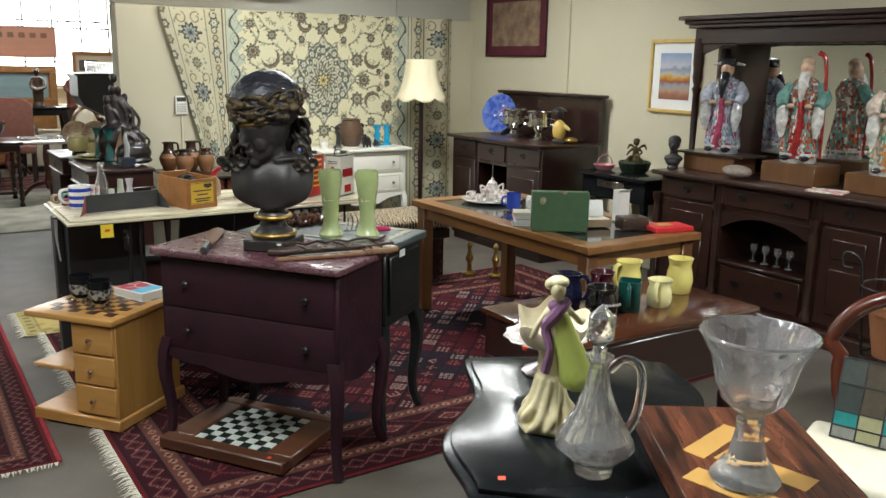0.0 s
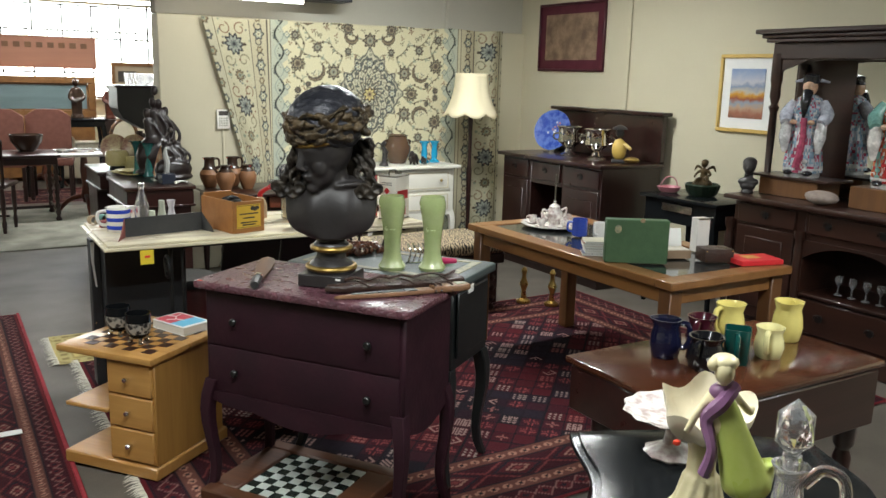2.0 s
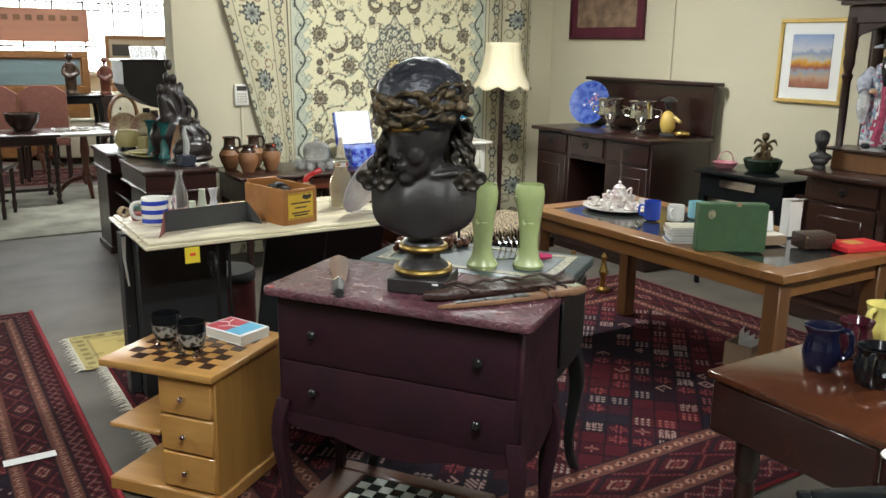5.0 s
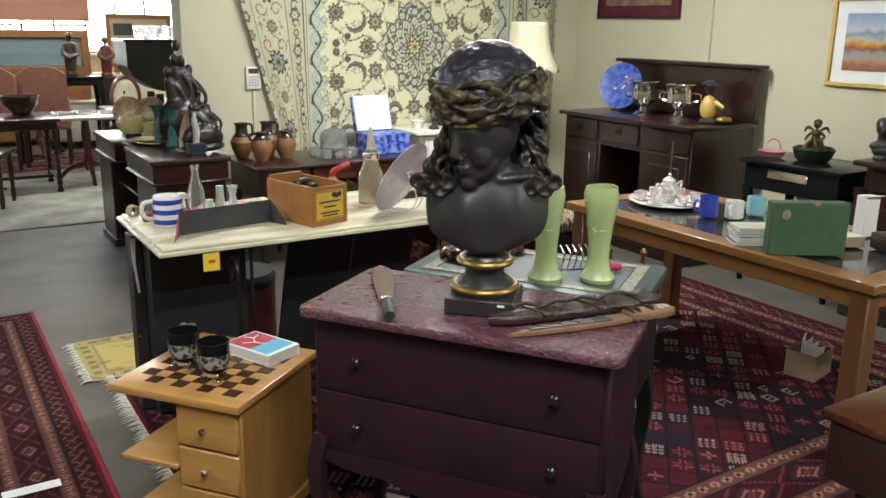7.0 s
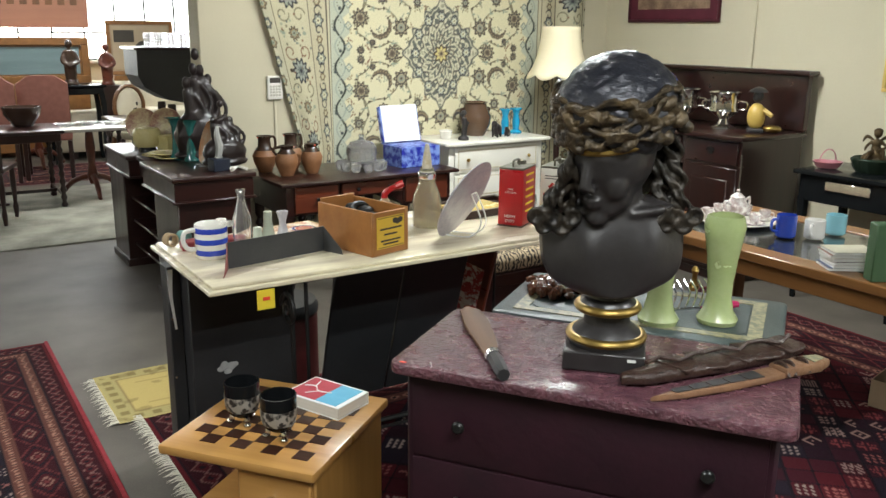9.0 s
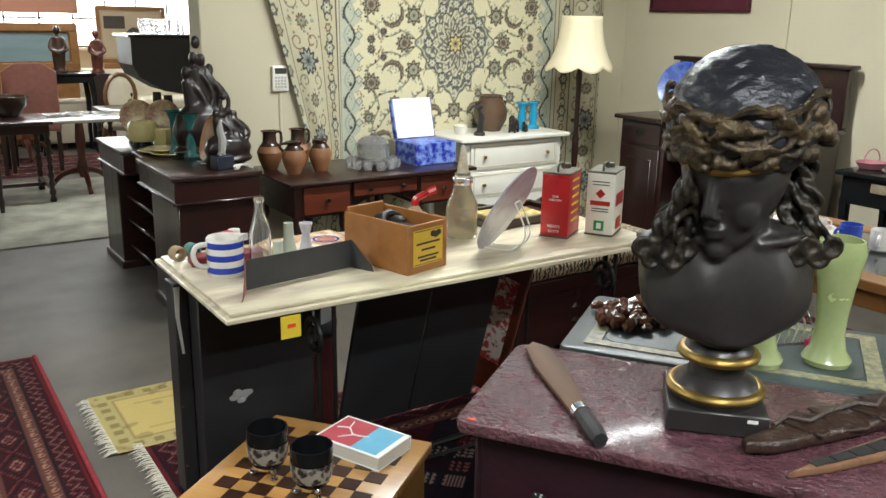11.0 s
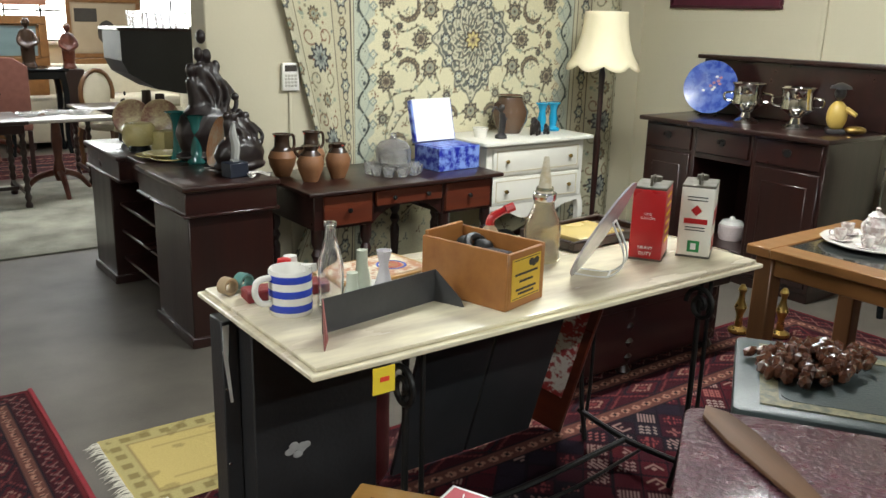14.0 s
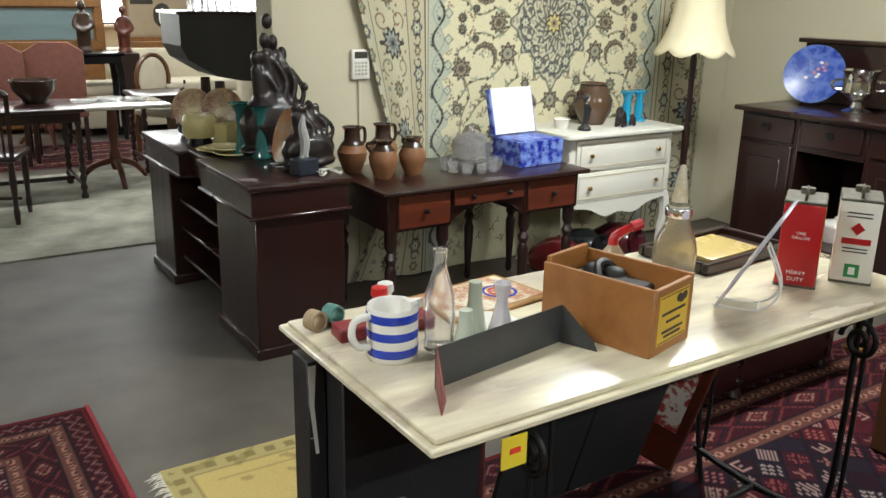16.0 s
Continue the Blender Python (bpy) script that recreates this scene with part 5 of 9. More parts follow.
def robe_figure(name, colours, beard, hat, label, m, h=0.62):
    """A standing porcelain sage: robe in folds, wide sleeves, sash, head, beard and hat, in one mesh."""
    b = [slot(lathe([(0, 0.0), (0.10, 0.0), (0.105, 0.02), (0.095, 0.03), (0, 0.03)], 24), 4)]
    line = [(0.108, 0.03), (0.104, 0.10), (0.092, 0.20), (0.078, 0.30), (0.082, 0.36), (0.088, 0.42), (0.062, 0.48), (0.03, 0.50)]
    fine = [(0, 0.03)]
    for (r0, z0), (r1, z1) in zip(line, line[1:]):
        fine += [(r0 + (r1 - r0) * q / 5, z0 + (z1 - z0) * q / 5) for q in range(5)]
    robe = lathe(fine + [(0.03, 0.50), (0, 0.50)], 72, lambda a, k: 1 + 0.055 * math.sin(a * 7 + 0.16 * k) + 0.035 * math.sin(a * 13 - 0.1 * k))
    for f in robe.faces:                                     # brocade: scattered blossoms, borders and a panel down the front
        c = f.calc_center_median()
        n1, n2 = noise.noise(c * 42 + Vector((3, 7, 1))), noise.noise(c * 70)
        f.material_index = 0 if n1 < 0.02 else (2 if n2 > 0.12 else 1)
        if n1 < -0.28 or abs(c.z - 0.05) < 0.012:
            f.material_index = 4
        if abs(math.atan2(c.x, -c.y)) < 0.22 and c.z < 0.36:
            f.material_index = 2 if n2 < 0.1 else 4
    b.append(robe)
    for s in (-1, 1):
        b.append(slot(tube([(s * 0.075, 0, 0.45), (s * 0.115, -0.03, 0.38), (s * 0.10, -0.085, 0.33)], [0.035, 0.042, 0.03], 12), 1))
        b.append(slot(tube([(s * 0.10, -0.06, 0.33), (s * 0.10, -0.075, 0.24), (s * 0.095, -0.075, 0.15)], [0.03, 0.035, 0.012], 10), 4))
        b.append(slot(ball(s * 0.05, -0.105, 0.335, 0.022, 0.02, 0.016, 2), 3))
        b.append(slot(ball(s * 0.055, -0.09, 0.03, 0.03, 0.045, 0.018, 2), 5))
    b.append(slot(tube([(0, -0.085, 0.36), (0.01, -0.098, 0.22), (-0.01, -0.112, 0.06)], [0.015, 0.02, 0.024], 8), 2))
    b.append(slot(ball(0, -0.012, 0.545, 0.042, 0.045, 0.055, 3), 3))
    b.append(slot(ball(0, -0.055, 0.54, 0.008, 0.012, 0.012, 1), 3))
    b.append(slot(tube([(0, -0.048, 0.52), (0, -0.078, 0.45), (0, -0.092, 0.36)], [0.03, 0.03, 0.006], 10), beard))
    if hat:
        b.append(slot(lathe([(0, 0.565), (0.05, 0.565), (0.046, 0.60), (0.05, 0.615), (0.02, 0.625), (0, 0.625)], 20), 5))
        b += [slot(tube([(s * 0.05, 0.01, 0.585), (s * 0.1, 0.02, 0.575)], [0.012, 0.006], 6), 1) for s in (-1, 1)]
    else:
        b.append(slot(ball(0, 0.0, 0.585, 0.038, 0.04, 0.035, 2), 3))
        b.append(slot(tube([(0.125, -0.03, 0.03), (0.12, -0.04, 0.4), (0.10, -0.03, 0.6), (0.06, -0.03, 0.64)], [0.008, 0.009, 0.012, 0.016], 8), 2))
    for k in range(7):                                       # the child and flowers at the hem
        a = -2.6 + 0.35 * k
        b.append(slot(ball(0.10 * math.cos(a), 0.10 * math.sin(a), 0.07 + 0.03 * (k % 3), 0.017, sub=1), k % 5))
    bm = fuse(*b)
    bm.transform(Matrix.Diagonal((1, 1, h / 0.64, 1)))
    mats = [surface(name + "_glaze", c, tuple(v * 0.6 for v in c), 0.18, 26, coat=0.4, bump=0.02, spread=0.12) for c in colours]
    return solid("porcelain_figure", bm, mats, label, "figurine", m, "porcelain figures in the cabinet")


BLK = (0.02, 0.02, 0.025)
robe_figure("sage_blue", [(0.26, 0.38, 0.50), (0.52, 0.54, 0.62), (0.46, 0.08, 0.15), (0.68, 0.42, 0.27), (0.7, 0.7, 0.7), BLK], 5, True, "porcelain sage in blue and pink robes with black beard", pose(4.585, 3.64, 1.001, rz=-70), 0.63)
robe_figure("sage_orange", [(0.48, 0.12, 0.05), (0.18, 0.36, 0.32), (0.40, 0.03, 0.03), (0.74, 0.5, 0.36), (0.78, 0.76, 0.72), BLK], 4, False, "porcelain bald sage with white beard and orange robe", pose(4.57, 3.06, 1.001, rz=-70), 0.64)
robe_figure("sage_green", [(0.12, 0.40, 0.28), (0.62, 0.5, 0.42), (0.6, 0.25, 0.08), (0.72, 0.5, 0.36), (0.75, 0.74, 0.7), BLK], 5, True, "porcelain sage in green robes with a black hat", pose(4.58, 2.50, 0.986, rz=-70), 0.62)
stone = ball(0, 0, 0, 0.105, 0.075, 0.04, 4)
for v in stone.verts:
    v.co *= 1 + 0.05 * noise.noise(v.co * 25)
solid("stone", stone, surface("speckled_stone", (0.34, 0.28, 0.24), (0.2, 0.15, 0.13), 0.7, 30, bump=0.4), "rounded speckled stone on the cabinet top", "stone", pose(4.40, 3.36, 0.918, rz=80))
solid("booklet", box(-0.07, 0.07, -0.1, 0.1, 0, 0.012, 0.002), surface("red_booklet", (0.55, 0.2, 0.16), (0.8, 0.76, 0.7), 0.5, 30, spread=0.1), "thin red and white booklets lying flat", "booklet", pose(4.36, 2.72, 0.876, rz=15))
for k in range(4):
    b = fuse(lathe([(0, 0), (0.022, 0), (0.022, 0.004), (0.005, 0.008), (0.004, 0.05), (0.012, 0.06), (0.022, 0.085), (0.020, 0.11)], 14))
    solid("wine_glass", b, M_CUT, "stemmed crystal glass in the cabinet niche", "glass", pose(4.45, 3.22 - 0.085 * k, 0.366), "row of stemmed glasses")
solid("small_bust", melted(fuse(ball(0, 0.004, 0.172, 0.040, 0.050, 0.052, 3), ball(0, -0.022, 0.145, 0.026, 0.026, 0.030, 2), ball(0, -0.050, 0.158, 0.008, 0.010, 0.012, 2), ball(0, 0.014, 0.190, 0.043, 0.046, 0.036, 3), tube([(0, 0.008, 0.075), (0, 0.008, 0.14)], [0.030, 0.025], 12), ball(0, 0.008, 0.070, 0.064, 0.038, 0.030, 3), ball(0, 0.0, 0.046, 0.048, 0.034, 0.030, 3), lathe([(0, 0), (0.038, 0), (0.036, 0.014), (0.022, 0.026), (0, 0.03)], 18)), 0.0045, 4), M_BRONZE, "small dark bronze head beside the cabinet", "sculpture", pose(4.40, 3.88, 0.876, rz=-60))
basin = lathe([(0, 0), (0.085, 0), (0.10, 0.02), (0.118, 0.075), (0.108, 0.085), (0.09, 0.06), (0, 0.055)], 40, lambda a, k: 1 + 0.04 * math.cos(14 * a) * (k in (2, 3)))
putto = melted(fuse(ball(0, 0, 0.075, 0.07, 0.06, 0.045, 3), ball(0.004, 0, 0.135, 0.028, 0.024, 0.034, 2), ball(0.004, -0.004, 0.168, 0.026, 0.022, 0.026, 2), ball(0.006, -0.012, 0.222, 0.023, 0.025, 0.026, 3), ball(0.006, -0.004, 0.234, 0.026, 0.026, 0.020, 2), tube([(0.026, 0, 0.178), (0.052, -0.018, 0.150), (0.030, -0.052, 0.140)], [0.010, 0.009, 0.007], 8), tube([(-0.018, 0, 0.178), (-0.044, -0.014, 0.150), (-0.052, -0.044, 0.128)], [0.010, 0.009, 0.007], 8), tube([(0.012, -0.01, 0.115), (0.040, -0.058, 0.128), (0.044, -0.070, 0.075)], [0.017, 0.013, 0.008], 8), tube([(-0.012, -0.01, 0.115), (-0.030, -0.060, 0.112), (-0.048, -0.085, 0.078)], [0.017, 0.013, 0.008], 8), tube([(0.02, 0.02, 0.18), (0.055, 0.035, 0.20), (0.075, 0.03, 0.165)], [0.008, 0.012, 0.004], 6), tube([(-0.01, 0.02, 0.18), (-0.05, 0.035, 0.20), (-0.068, 0.03, 0.165)], [0.008, 0.012, 0.004], 6)), 0.0045, 3)
solid("bronze_sculpture", fuse(slot(basin, 0), slot(putto, 1)), [surface("green_bronze", (0.012, 0.030, 0.020), (0.035, 0.05, 0.03), 0.4, 20, metal=0.4), surface("brown_bronze", (0.030, 0.022, 0.014), (0.13, 0.085, 0.035), 0.38, 30, metal=0.6)], "brown bronze winged child seated on a green basin", "sculpture", pose(4.58, 4.40, 0.781, rz=-60))
basket = thing("wire_basket", "small pink wire basket with handle", "basket", pose(4.50, 4.63, 0.781))
M_PINK = surface("pink_enamel", (0.55, 0.25, 0.28), (0.4, 0.12, 0.15), 0.4, 20)
part("bowl", lathe([(0, 0.004), (0.06, 0.004), (0.085, 0.04), (0.08, 0.04), (0.055, 0.01), (0, 0.01)], 18), M_PINK, basket)
part("handle", tube([(-0.08 * math.cos(k * math.pi / 12), 0, 0.04 + 0.07 * math.sin(k * math.pi / 12)) for k in range(13)], 0.004, 6), M_PINK, basket)

# ---- pictures and fittings on the walls ----
def picture(name, label, m, w, h, fw, frame_mat, mount_mat, art_mat, mount, depth=0.025):
    """Local x across, z up, facing -y."""
    p = thing(name, label, "picture", m)
    for x0, x1, z0, z1 in ((-w, w, h - fw, h), (-w, w, -h, -h + fw), (-w, -w + fw, -h + fw, h - fw), (w - fw, w, -h + fw, h - fw)):
        part("frame", box(x0, x1, -depth, 0, z0, z1, 0.004), frame_mat, p)
    part("mount", box(-w + fw, w - fw, -0.010, -0.002, -h + fw, h - fw, 0), mount_mat, p)
    part("print", box(-w + fw + mount, w - fw - mount, -0.014, -0.0105, -h + fw + mount, h - fw - mount, 0), art_mat, p)
    return p


def landscape():
    """Stacked bands: clouded sky, autumn trees, water, red bank, broken by brushwork."""
    m, nt, N, L, bsdf = nodes_of("autumn_landscape_paint")
    tc, nz, sep, add, ramp = N.new("ShaderNodeTexCoord"), N.new("ShaderNodeTexNoise"), N.new("ShaderNodeSeparateXYZ"), N.new("ShaderNodeMath"), N.new("ShaderNodeValToRGB")
    nz.inputs["Scale"].default_value, nz.inputs["Detail"].default_value = 18, 5
    L.new(tc.outputs["Object"], nz.inputs[0]), L.new(tc.outputs["Object"], sep.inputs[0])
    add.operation = "MULTIPLY_ADD"
    add.inputs[1].default_value = 0.22
    L.new(nz.outputs[0], add.inputs[0])
    sh_ = N.new("ShaderNodeMath")
    sh_.operation = "MULTIPLY_ADD"
    sh_.inputs[1].default_value, sh_.inputs[2].default_value = 2.6, 0.42
    L.new(sep.outputs[2], sh_.inputs[0]), L.new(sh_.outputs[0], add.inputs[2]), L.new(add.outputs[0], ramp.inputs[0])
    els = ramp.color_ramp.elements
    els[0].position, els[0].color = 0.0, (0.12, 0.09, 0.06, 1)
    els[1].position, els[1].color = 1.0, (0.20, 0.30, 0.52, 1)
    for p, c in ((0.16, (0.35, 0.13, 0.08)), (0.28, (0.45, 0.30, 0.20)), (0.36, (0.25, 0.30, 0.36)), (0.43, (0.30, 0.07, 0.03)), (0.51, (0.60, 0.30, 0.03)), (0.57, (0.5, 0.45, 0.35)), (0.66, (0.22, 0.28, 0.42)), (0.72, (0.5, 0.5, 0.55))):
        e = els.new(p)
        e.color = (*c, 1)
    L.new(ramp.outputs[0], bsdf.inputs["Base Color"])
    bsdf.inputs["Roughness"].default_value = 0.4
    return m


picture("landscape_picture", "autumn landscape in a gold frame with white mount", pose(4.868, 4.327, 1.48, rz=-90), 0.24, 0.265, 0.026, M_GOLDFR, M_WHITE, landscape(), 0.072)
picture("brown_picture", "sepia picture in a wide maroon mount and frame", pose(4.868, 6.24, 1.905, rz=-90), 0.44, 0.29, 0.02, surface("maroon_frame", (0.07, 0.008, 0.018), (0.04, 0.005, 0.01), 0.4, 10), surface("maroon_mount", (0.10, 0.010, 0.025), (0.07, 0.008, 0.018), 0.7, 10), surface("sepia_print", (0.30, 0.20, 0.13), (0.14, 0.085, 0.055), 0.5, 9, spread=0.15), 0.075)
al = thing("alarm_keypad", "white wall keypad with dark display and keys", "keypad", pose(2.0, 6.928, 1.10))
part("case", box(-0.05, 0.05, -0.025, 0, 0, 0.15, 0.006, 2), M_PORC, al)
part("display", box(-0.036, 0.036, -0.0275, -0.024, 0.105, 0.138, 0.001), M_INK, al)
for i in range(4):
    for j in range(4):
        part("key", box(-0.036 + 0.019 * i, -0.022 + 0.019 * i, -0.028, -0.024, 0.022 + 0.018 * j, 0.035 + 0.018 * j, 0.001), M_WALLGREY, al)
structure("trim_3", box(1.992, 2.008, 6.918, 6.93, 0, 1.10, 0.003), M_WALL, "slim cable duct below the keypad", "trim")
structure("beam", fuse(box(-3.4, 3.0, 6.70, 6.93, 2.10, 2.22, 0.004), box(-3.4, 3.0, 6.80, 6.83, 2.22, 2.45, 0)), M_BEAM, "dark steel roof beam under the ceiling", "beam")
structure("beam_2", box(-3.4, 6.9, 9.3, 9.5, 2.40, 2.56, 0.004), M_BEAM, "dark steel roof beam in the far hall", "beam")


def fluorescent(x, y, z, length=1.5, rz=0, drop=0.0):
    f = thing("fluorescent_light", "lit white fluorescent batten fitting", "lamp", pose(x, y, z, rz=rz), "fluorescent fittings")
    part("batten", box(-length / 2, length / 2, -0.04, 0.04, 0.03, 0.08, 0.004), M_CREAM, f)
    part("tube", tube([(-length / 2, 0, 0.01), (length / 2, 0, 0.01)], 0.016, 10), M_TUBE, f)
    for s in (-1, 1):
        part("hanger", box(s * length * 0.4 - 0.005, s * length * 0.4 + 0.005, -0.005, 0.005, 0.08, max(0.1, CEIL - z), 0), M_DKMETAL, f)
    return f


for lx, ly, watts in TUBES:
    fluorescent(lx, ly, CEIL - 0.11)
fluorescent(1.95, 6.62, 2.06, 1.2)
fluorescent(1.3, 8.7, 2.12, 1.5, 0)

# ---- on the plum chest ----
mach = thing("machete", "wooden-bladed machete with dark handle on the chest", "machete", pose(1.036, 3.257, 0.832, rz=65))
blade = [(-0.12, -0.018), (0.0, -0.03), (0.12, -0.036), (0.2, -0.028), (0.235, 0.0), (0.2, 0.024), (0.1, 0.03), (-0.12, 0.016)]
part("blade", prism(blade, 0, 0.010, 0.003), wood("worn_brown_wood", (0.17, 0.080, 0.034), (0.085, 0.042, 0.020), 0.68, 0), mach)
part("handle", at(tube([(-0.235, 0, 0.012), (-0.2, 0.001, 0.013), (-0.12, 0, 0.010)], [0.014, 0.017, 0.015], 8)), M_BLACKP, mach)
part("ferrule", tube([(-0.135, 0, 0.010), (-0.115, 0, 0.010)], 0.019, 10), M_CHROME, mach)
sh1 = thing("leather_sheath", "dark brown tooled leather sheath with straps", "sheath", pose(1.375, 2.865, 0.829, rz=-9))
M_LEATH = surface("dark_tooled_leather", (0.055, 0.028, 0.020), (0.028, 0.015, 0.012), 0.35, 25, bump=0.5, fine=90)
part("body", prism([(-0.25, -0.012), (-0.2, -0.035), (0.0, -0.045), (0.18, -0.04), (0.25, -0.02), (0.25, 0.02), (0.1, 0.04), (-0.1, 0.03), (-0.24, 0.008)], 0.002, 0.028, 0.01, 3), M_LEATH, sh1)
rng = random.Random(21)
for k, (x, w, turn) in enumerate(((-0.10, 0.030, 18), (-0.02, 0.036, -12), (0.05, 0.026, 22), (0.12, 0.040, -8), (0.20, 0.036, 10))):
    flap = prism(rounded(w, 0.042 + 0.006 * (k % 2), 0.012, 3), 0, 0.006, 0.002)
    for v in flap.verts:                                     # bowed over the body, edges curling up
        v.co.z += 0.014 * math.cos(v.co.y * 34) + 0.10 * max(0, abs(v.co.x) - w * 0.6)
    part("flap", at(flap, x, 0, 0.018, 0, 0, turn), M_LEATH, sh1)
part("cord", tube([(-0.18 + 0.04 * k, 0.012 * math.sin(k * 1.9), 0.040 + 0.006 * math.sin(k * 2.7)) for k in range(11)], 0.005, 6), M_LEATH, sh1, "twisted leather cord")
for k in range(16):
    part("stitch", box(-0.17 + 0.022 * k, -0.160 + 0.022 * k, -0.034, -0.031, 0.0275, 0.0295, 0), M_INK, sh1)
M_TANL = surface("tan_leather", (0.26, 0.14, 0.075), (0.15, 0.075, 0.04), 0.42, 25, bump=0.3)
dag = thing("dagger", "curved horn dagger with banded tan handle", "dagger", pose(1.36, 2.775, 0.829, rz=-8))
part("blade_sheath", prism([(-0.24, -0.002), (-0.16, -0.018), (-0.06, -0.026), (0.04, -0.027), (0.10, -0.024), (0.10, 0.020), (0.0, 0.020), (-0.12, 0.014)], 0.001, 0.015, 0.004), M_TANL, dag)
for k in range(5):
    x0, x1 = -0.185 + 0.046 * k, -0.143 + 0.046 * k
    d0, d1 = 0.010 + 0.0024 * k, 0.0124 + 0.0024 * k
    part("horn_panel", prism([(x0, -d0), (x1, -d1), (x1, d1 * 0.55), (x0, d0 * 0.55)], 0.0152, 0.0172), M_BLACKP, dag, "black horn inlay", smooth=False)
part("grip", prism([(0.10, -0.026), (0.20, -0.030), (0.238, -0.016), (0.236, 0.014), (0.2, 0.026), (0.10, 0.024)], 0.001, 0.024, 0.007), M_TANL, dag)
for x in (0.105, 0.125, 0.165):
    part("binding", tube([(x, -0.027, 0.006), (x + 0.004, -0.012, 0.026), (x + 0.002, 0.010, 0.026), (x, 0.024, 0.006)], 0.0045, 6), M_LEATH, dag)
part("pommel_mount", prism([(0.185, -0.020), (0.224, -0.012), (0.222, 0.010), (0.187, 0.016)], 0.0242, 0.0262), M_GILT, dag, "engraved brass mount", smooth=False)

# ---- on the leather-topped desk ----
M_VASE = surface("frosted_green_glass", (0.60, 0.68, 0.36), (0.46, 0.57, 0.23), 0.25, 14, bump=0.03, coat=0.2)
for n_ in M_VASE.node_tree.nodes:
    if n_.type == "BSDF_PRINCIPLED":
        n_.inputs["Transmission Weight"].default_value = 0.35
for vx, vy in ((1.515, 3.155), (1.645, 3.075)):
    prof = [(0, 0.0), (0.048, 0.0), (0.052, 0.012), (0.038, 0.035), (0.031, 0.07), (0.032, 0.11), (0.038, 0.17), (0.046, 0.22), (0.050, 0.255), (0.044, 0.28), (0.040, 0.28), (0.045, 0.25), (0.04, 0.21), (0.03, 0.12), (0.028, 0.03), (0, 0.02)]
    solid("glass_vase", lathe(prof, 36, lambda a, k: 1 + (0.08 * math.cos(3 * a) if 7 < k < 12 else 0.02 * math.cos(3 * a))), M_VASE, "frosted lime green glass vase with pinched lip", "vase", pose(vx, vy, 0.823, rz=30), "pair of green glass vases")
rng = random.Random(3)
beads = thing("bead_necklace", "heap of chunky faceted brown wooden beads", "necklace", pose(1.50, 3.475, 0.823))
M_BEAD = surface("faceted_brown_bead", (0.17, 0.065, 0.035), (0.06, 0.022, 0.014), 0.25, 30, coat=0.3, bump=0.05)
bead_b = bmesh.new()
bmesh.ops.create_icosphere(bead_b, subdivisions=1, radius=0.018)
bead_me = bpy.data.meshes.new("bead")
bead_b.to_mesh(bead_me)
bead_me.materials.append(M_BEAD)
for k in range(105):
    o = new("bead", bead_me)
    a, r = rng.uniform(0, 6.28), rng.random() ** 0.6
    o.parent, o.location = beads, (0.155 * min(r, 0.95) * math.cos(a) + 0.02, -0.095 * min(r, 0.95) * math.sin(a), 0.013 + 0.030 * max(0, 1 - r) * rng.random())
    o.rotation_euler, o.scale = (rng.random() * 3, rng.random() * 3, 0), (1, rng.uniform(0.6, 0.9), 0.8)
for k in range(5):
    o = new("bead", bead_me)
    o.parent, o.location, o.scale = beads, (-0.05 + 0.028 * k, 0.115 - 0.012 * k, 0.0125), (1.4, 0.7, 0.7)
comb = thing("silver_comb", "silver wire tongs with pink enamel handle", "tongs", pose(1.66, 3.17, 0.823, rz=-20))
part("frame", fuse(*[tube([(-0.06 + 0.02 * k, 0, 0.005), (-0.05 + 0.02 * k, 0.0, 0.05), (-0.06 + 0.02 * k, 0.02, 0.08)], 0.003, 6) for k in range(6)], tube([(-0.07, 0, 0.006), (0.05, 0, 0.006)], 0.004, 6)), M_CHROME, comb)
part("handle", tube([(0.03, -0.01, 0.012), (0.08, -0.01, 0.014), (0.13, -0.01, 0.012)], [0.008, 0.014, 0.008], 8), surface("magenta_enamel", (0.55, 0.02, 0.12), (0.4, 0.01, 0.08), 0.3, 10), comb)

# ---- chess cabinet things ----
M_OVERLAY = surface("silver_overlay", (0.02, 0.02, 0.022), (0.4, 0.4, 0.38), 0.35, 60, spread=0.06, metal=0.3)
for gx, gy in ((0.628, 3.80), (0.679, 3.668)):
    g = thing("footed_goblet", "dark glazed goblet with silver decoration on small feet", "goblet", pose(gx, gy, 0.4985), "pair of dark goblets")
    part("bowl", lathe([(0, 0.022), (0.022, 0.022), (0.038, 0.034), (0.045, 0.056), (0.047, 0.085), (0.0475, 0.122), (0.044, 0.122), (0.043, 0.06), (0.03, 0.036), (0, 0.032)], 36, lambda a, k: 1 + (0.012 * math.cos(18 * a) if k in (5, 6) else 0)), M_BLACK, g)
    part("decoration", lathe([(0.0425, 0.044), (0.0466, 0.058), (0.0482, 0.080), (0.0482, 0.088)], 36, lambda a, k: 1 + 0.01 * math.sin(9 * a + k)), M_OVERLAY, g, "silver relief of leaves")
    for k in range(3):
        a = k * 2.094 + 0.5
        part("foot", fuse(ball(0.030 * math.cos(a), 0.030 * math.sin(a), 0.016, 0.008, 0.008, 0.015, 2), ball(0.036 * math.cos(a), 0.036 * math.sin(a), 0.006, 0.010, 0.010, 0.006, 2)), M_SILVER, g)
bk = thing("book", "thick paperback with red and blue illustrated cover", "book", pose(0.872, 3.79, 0.4985, rz=24))
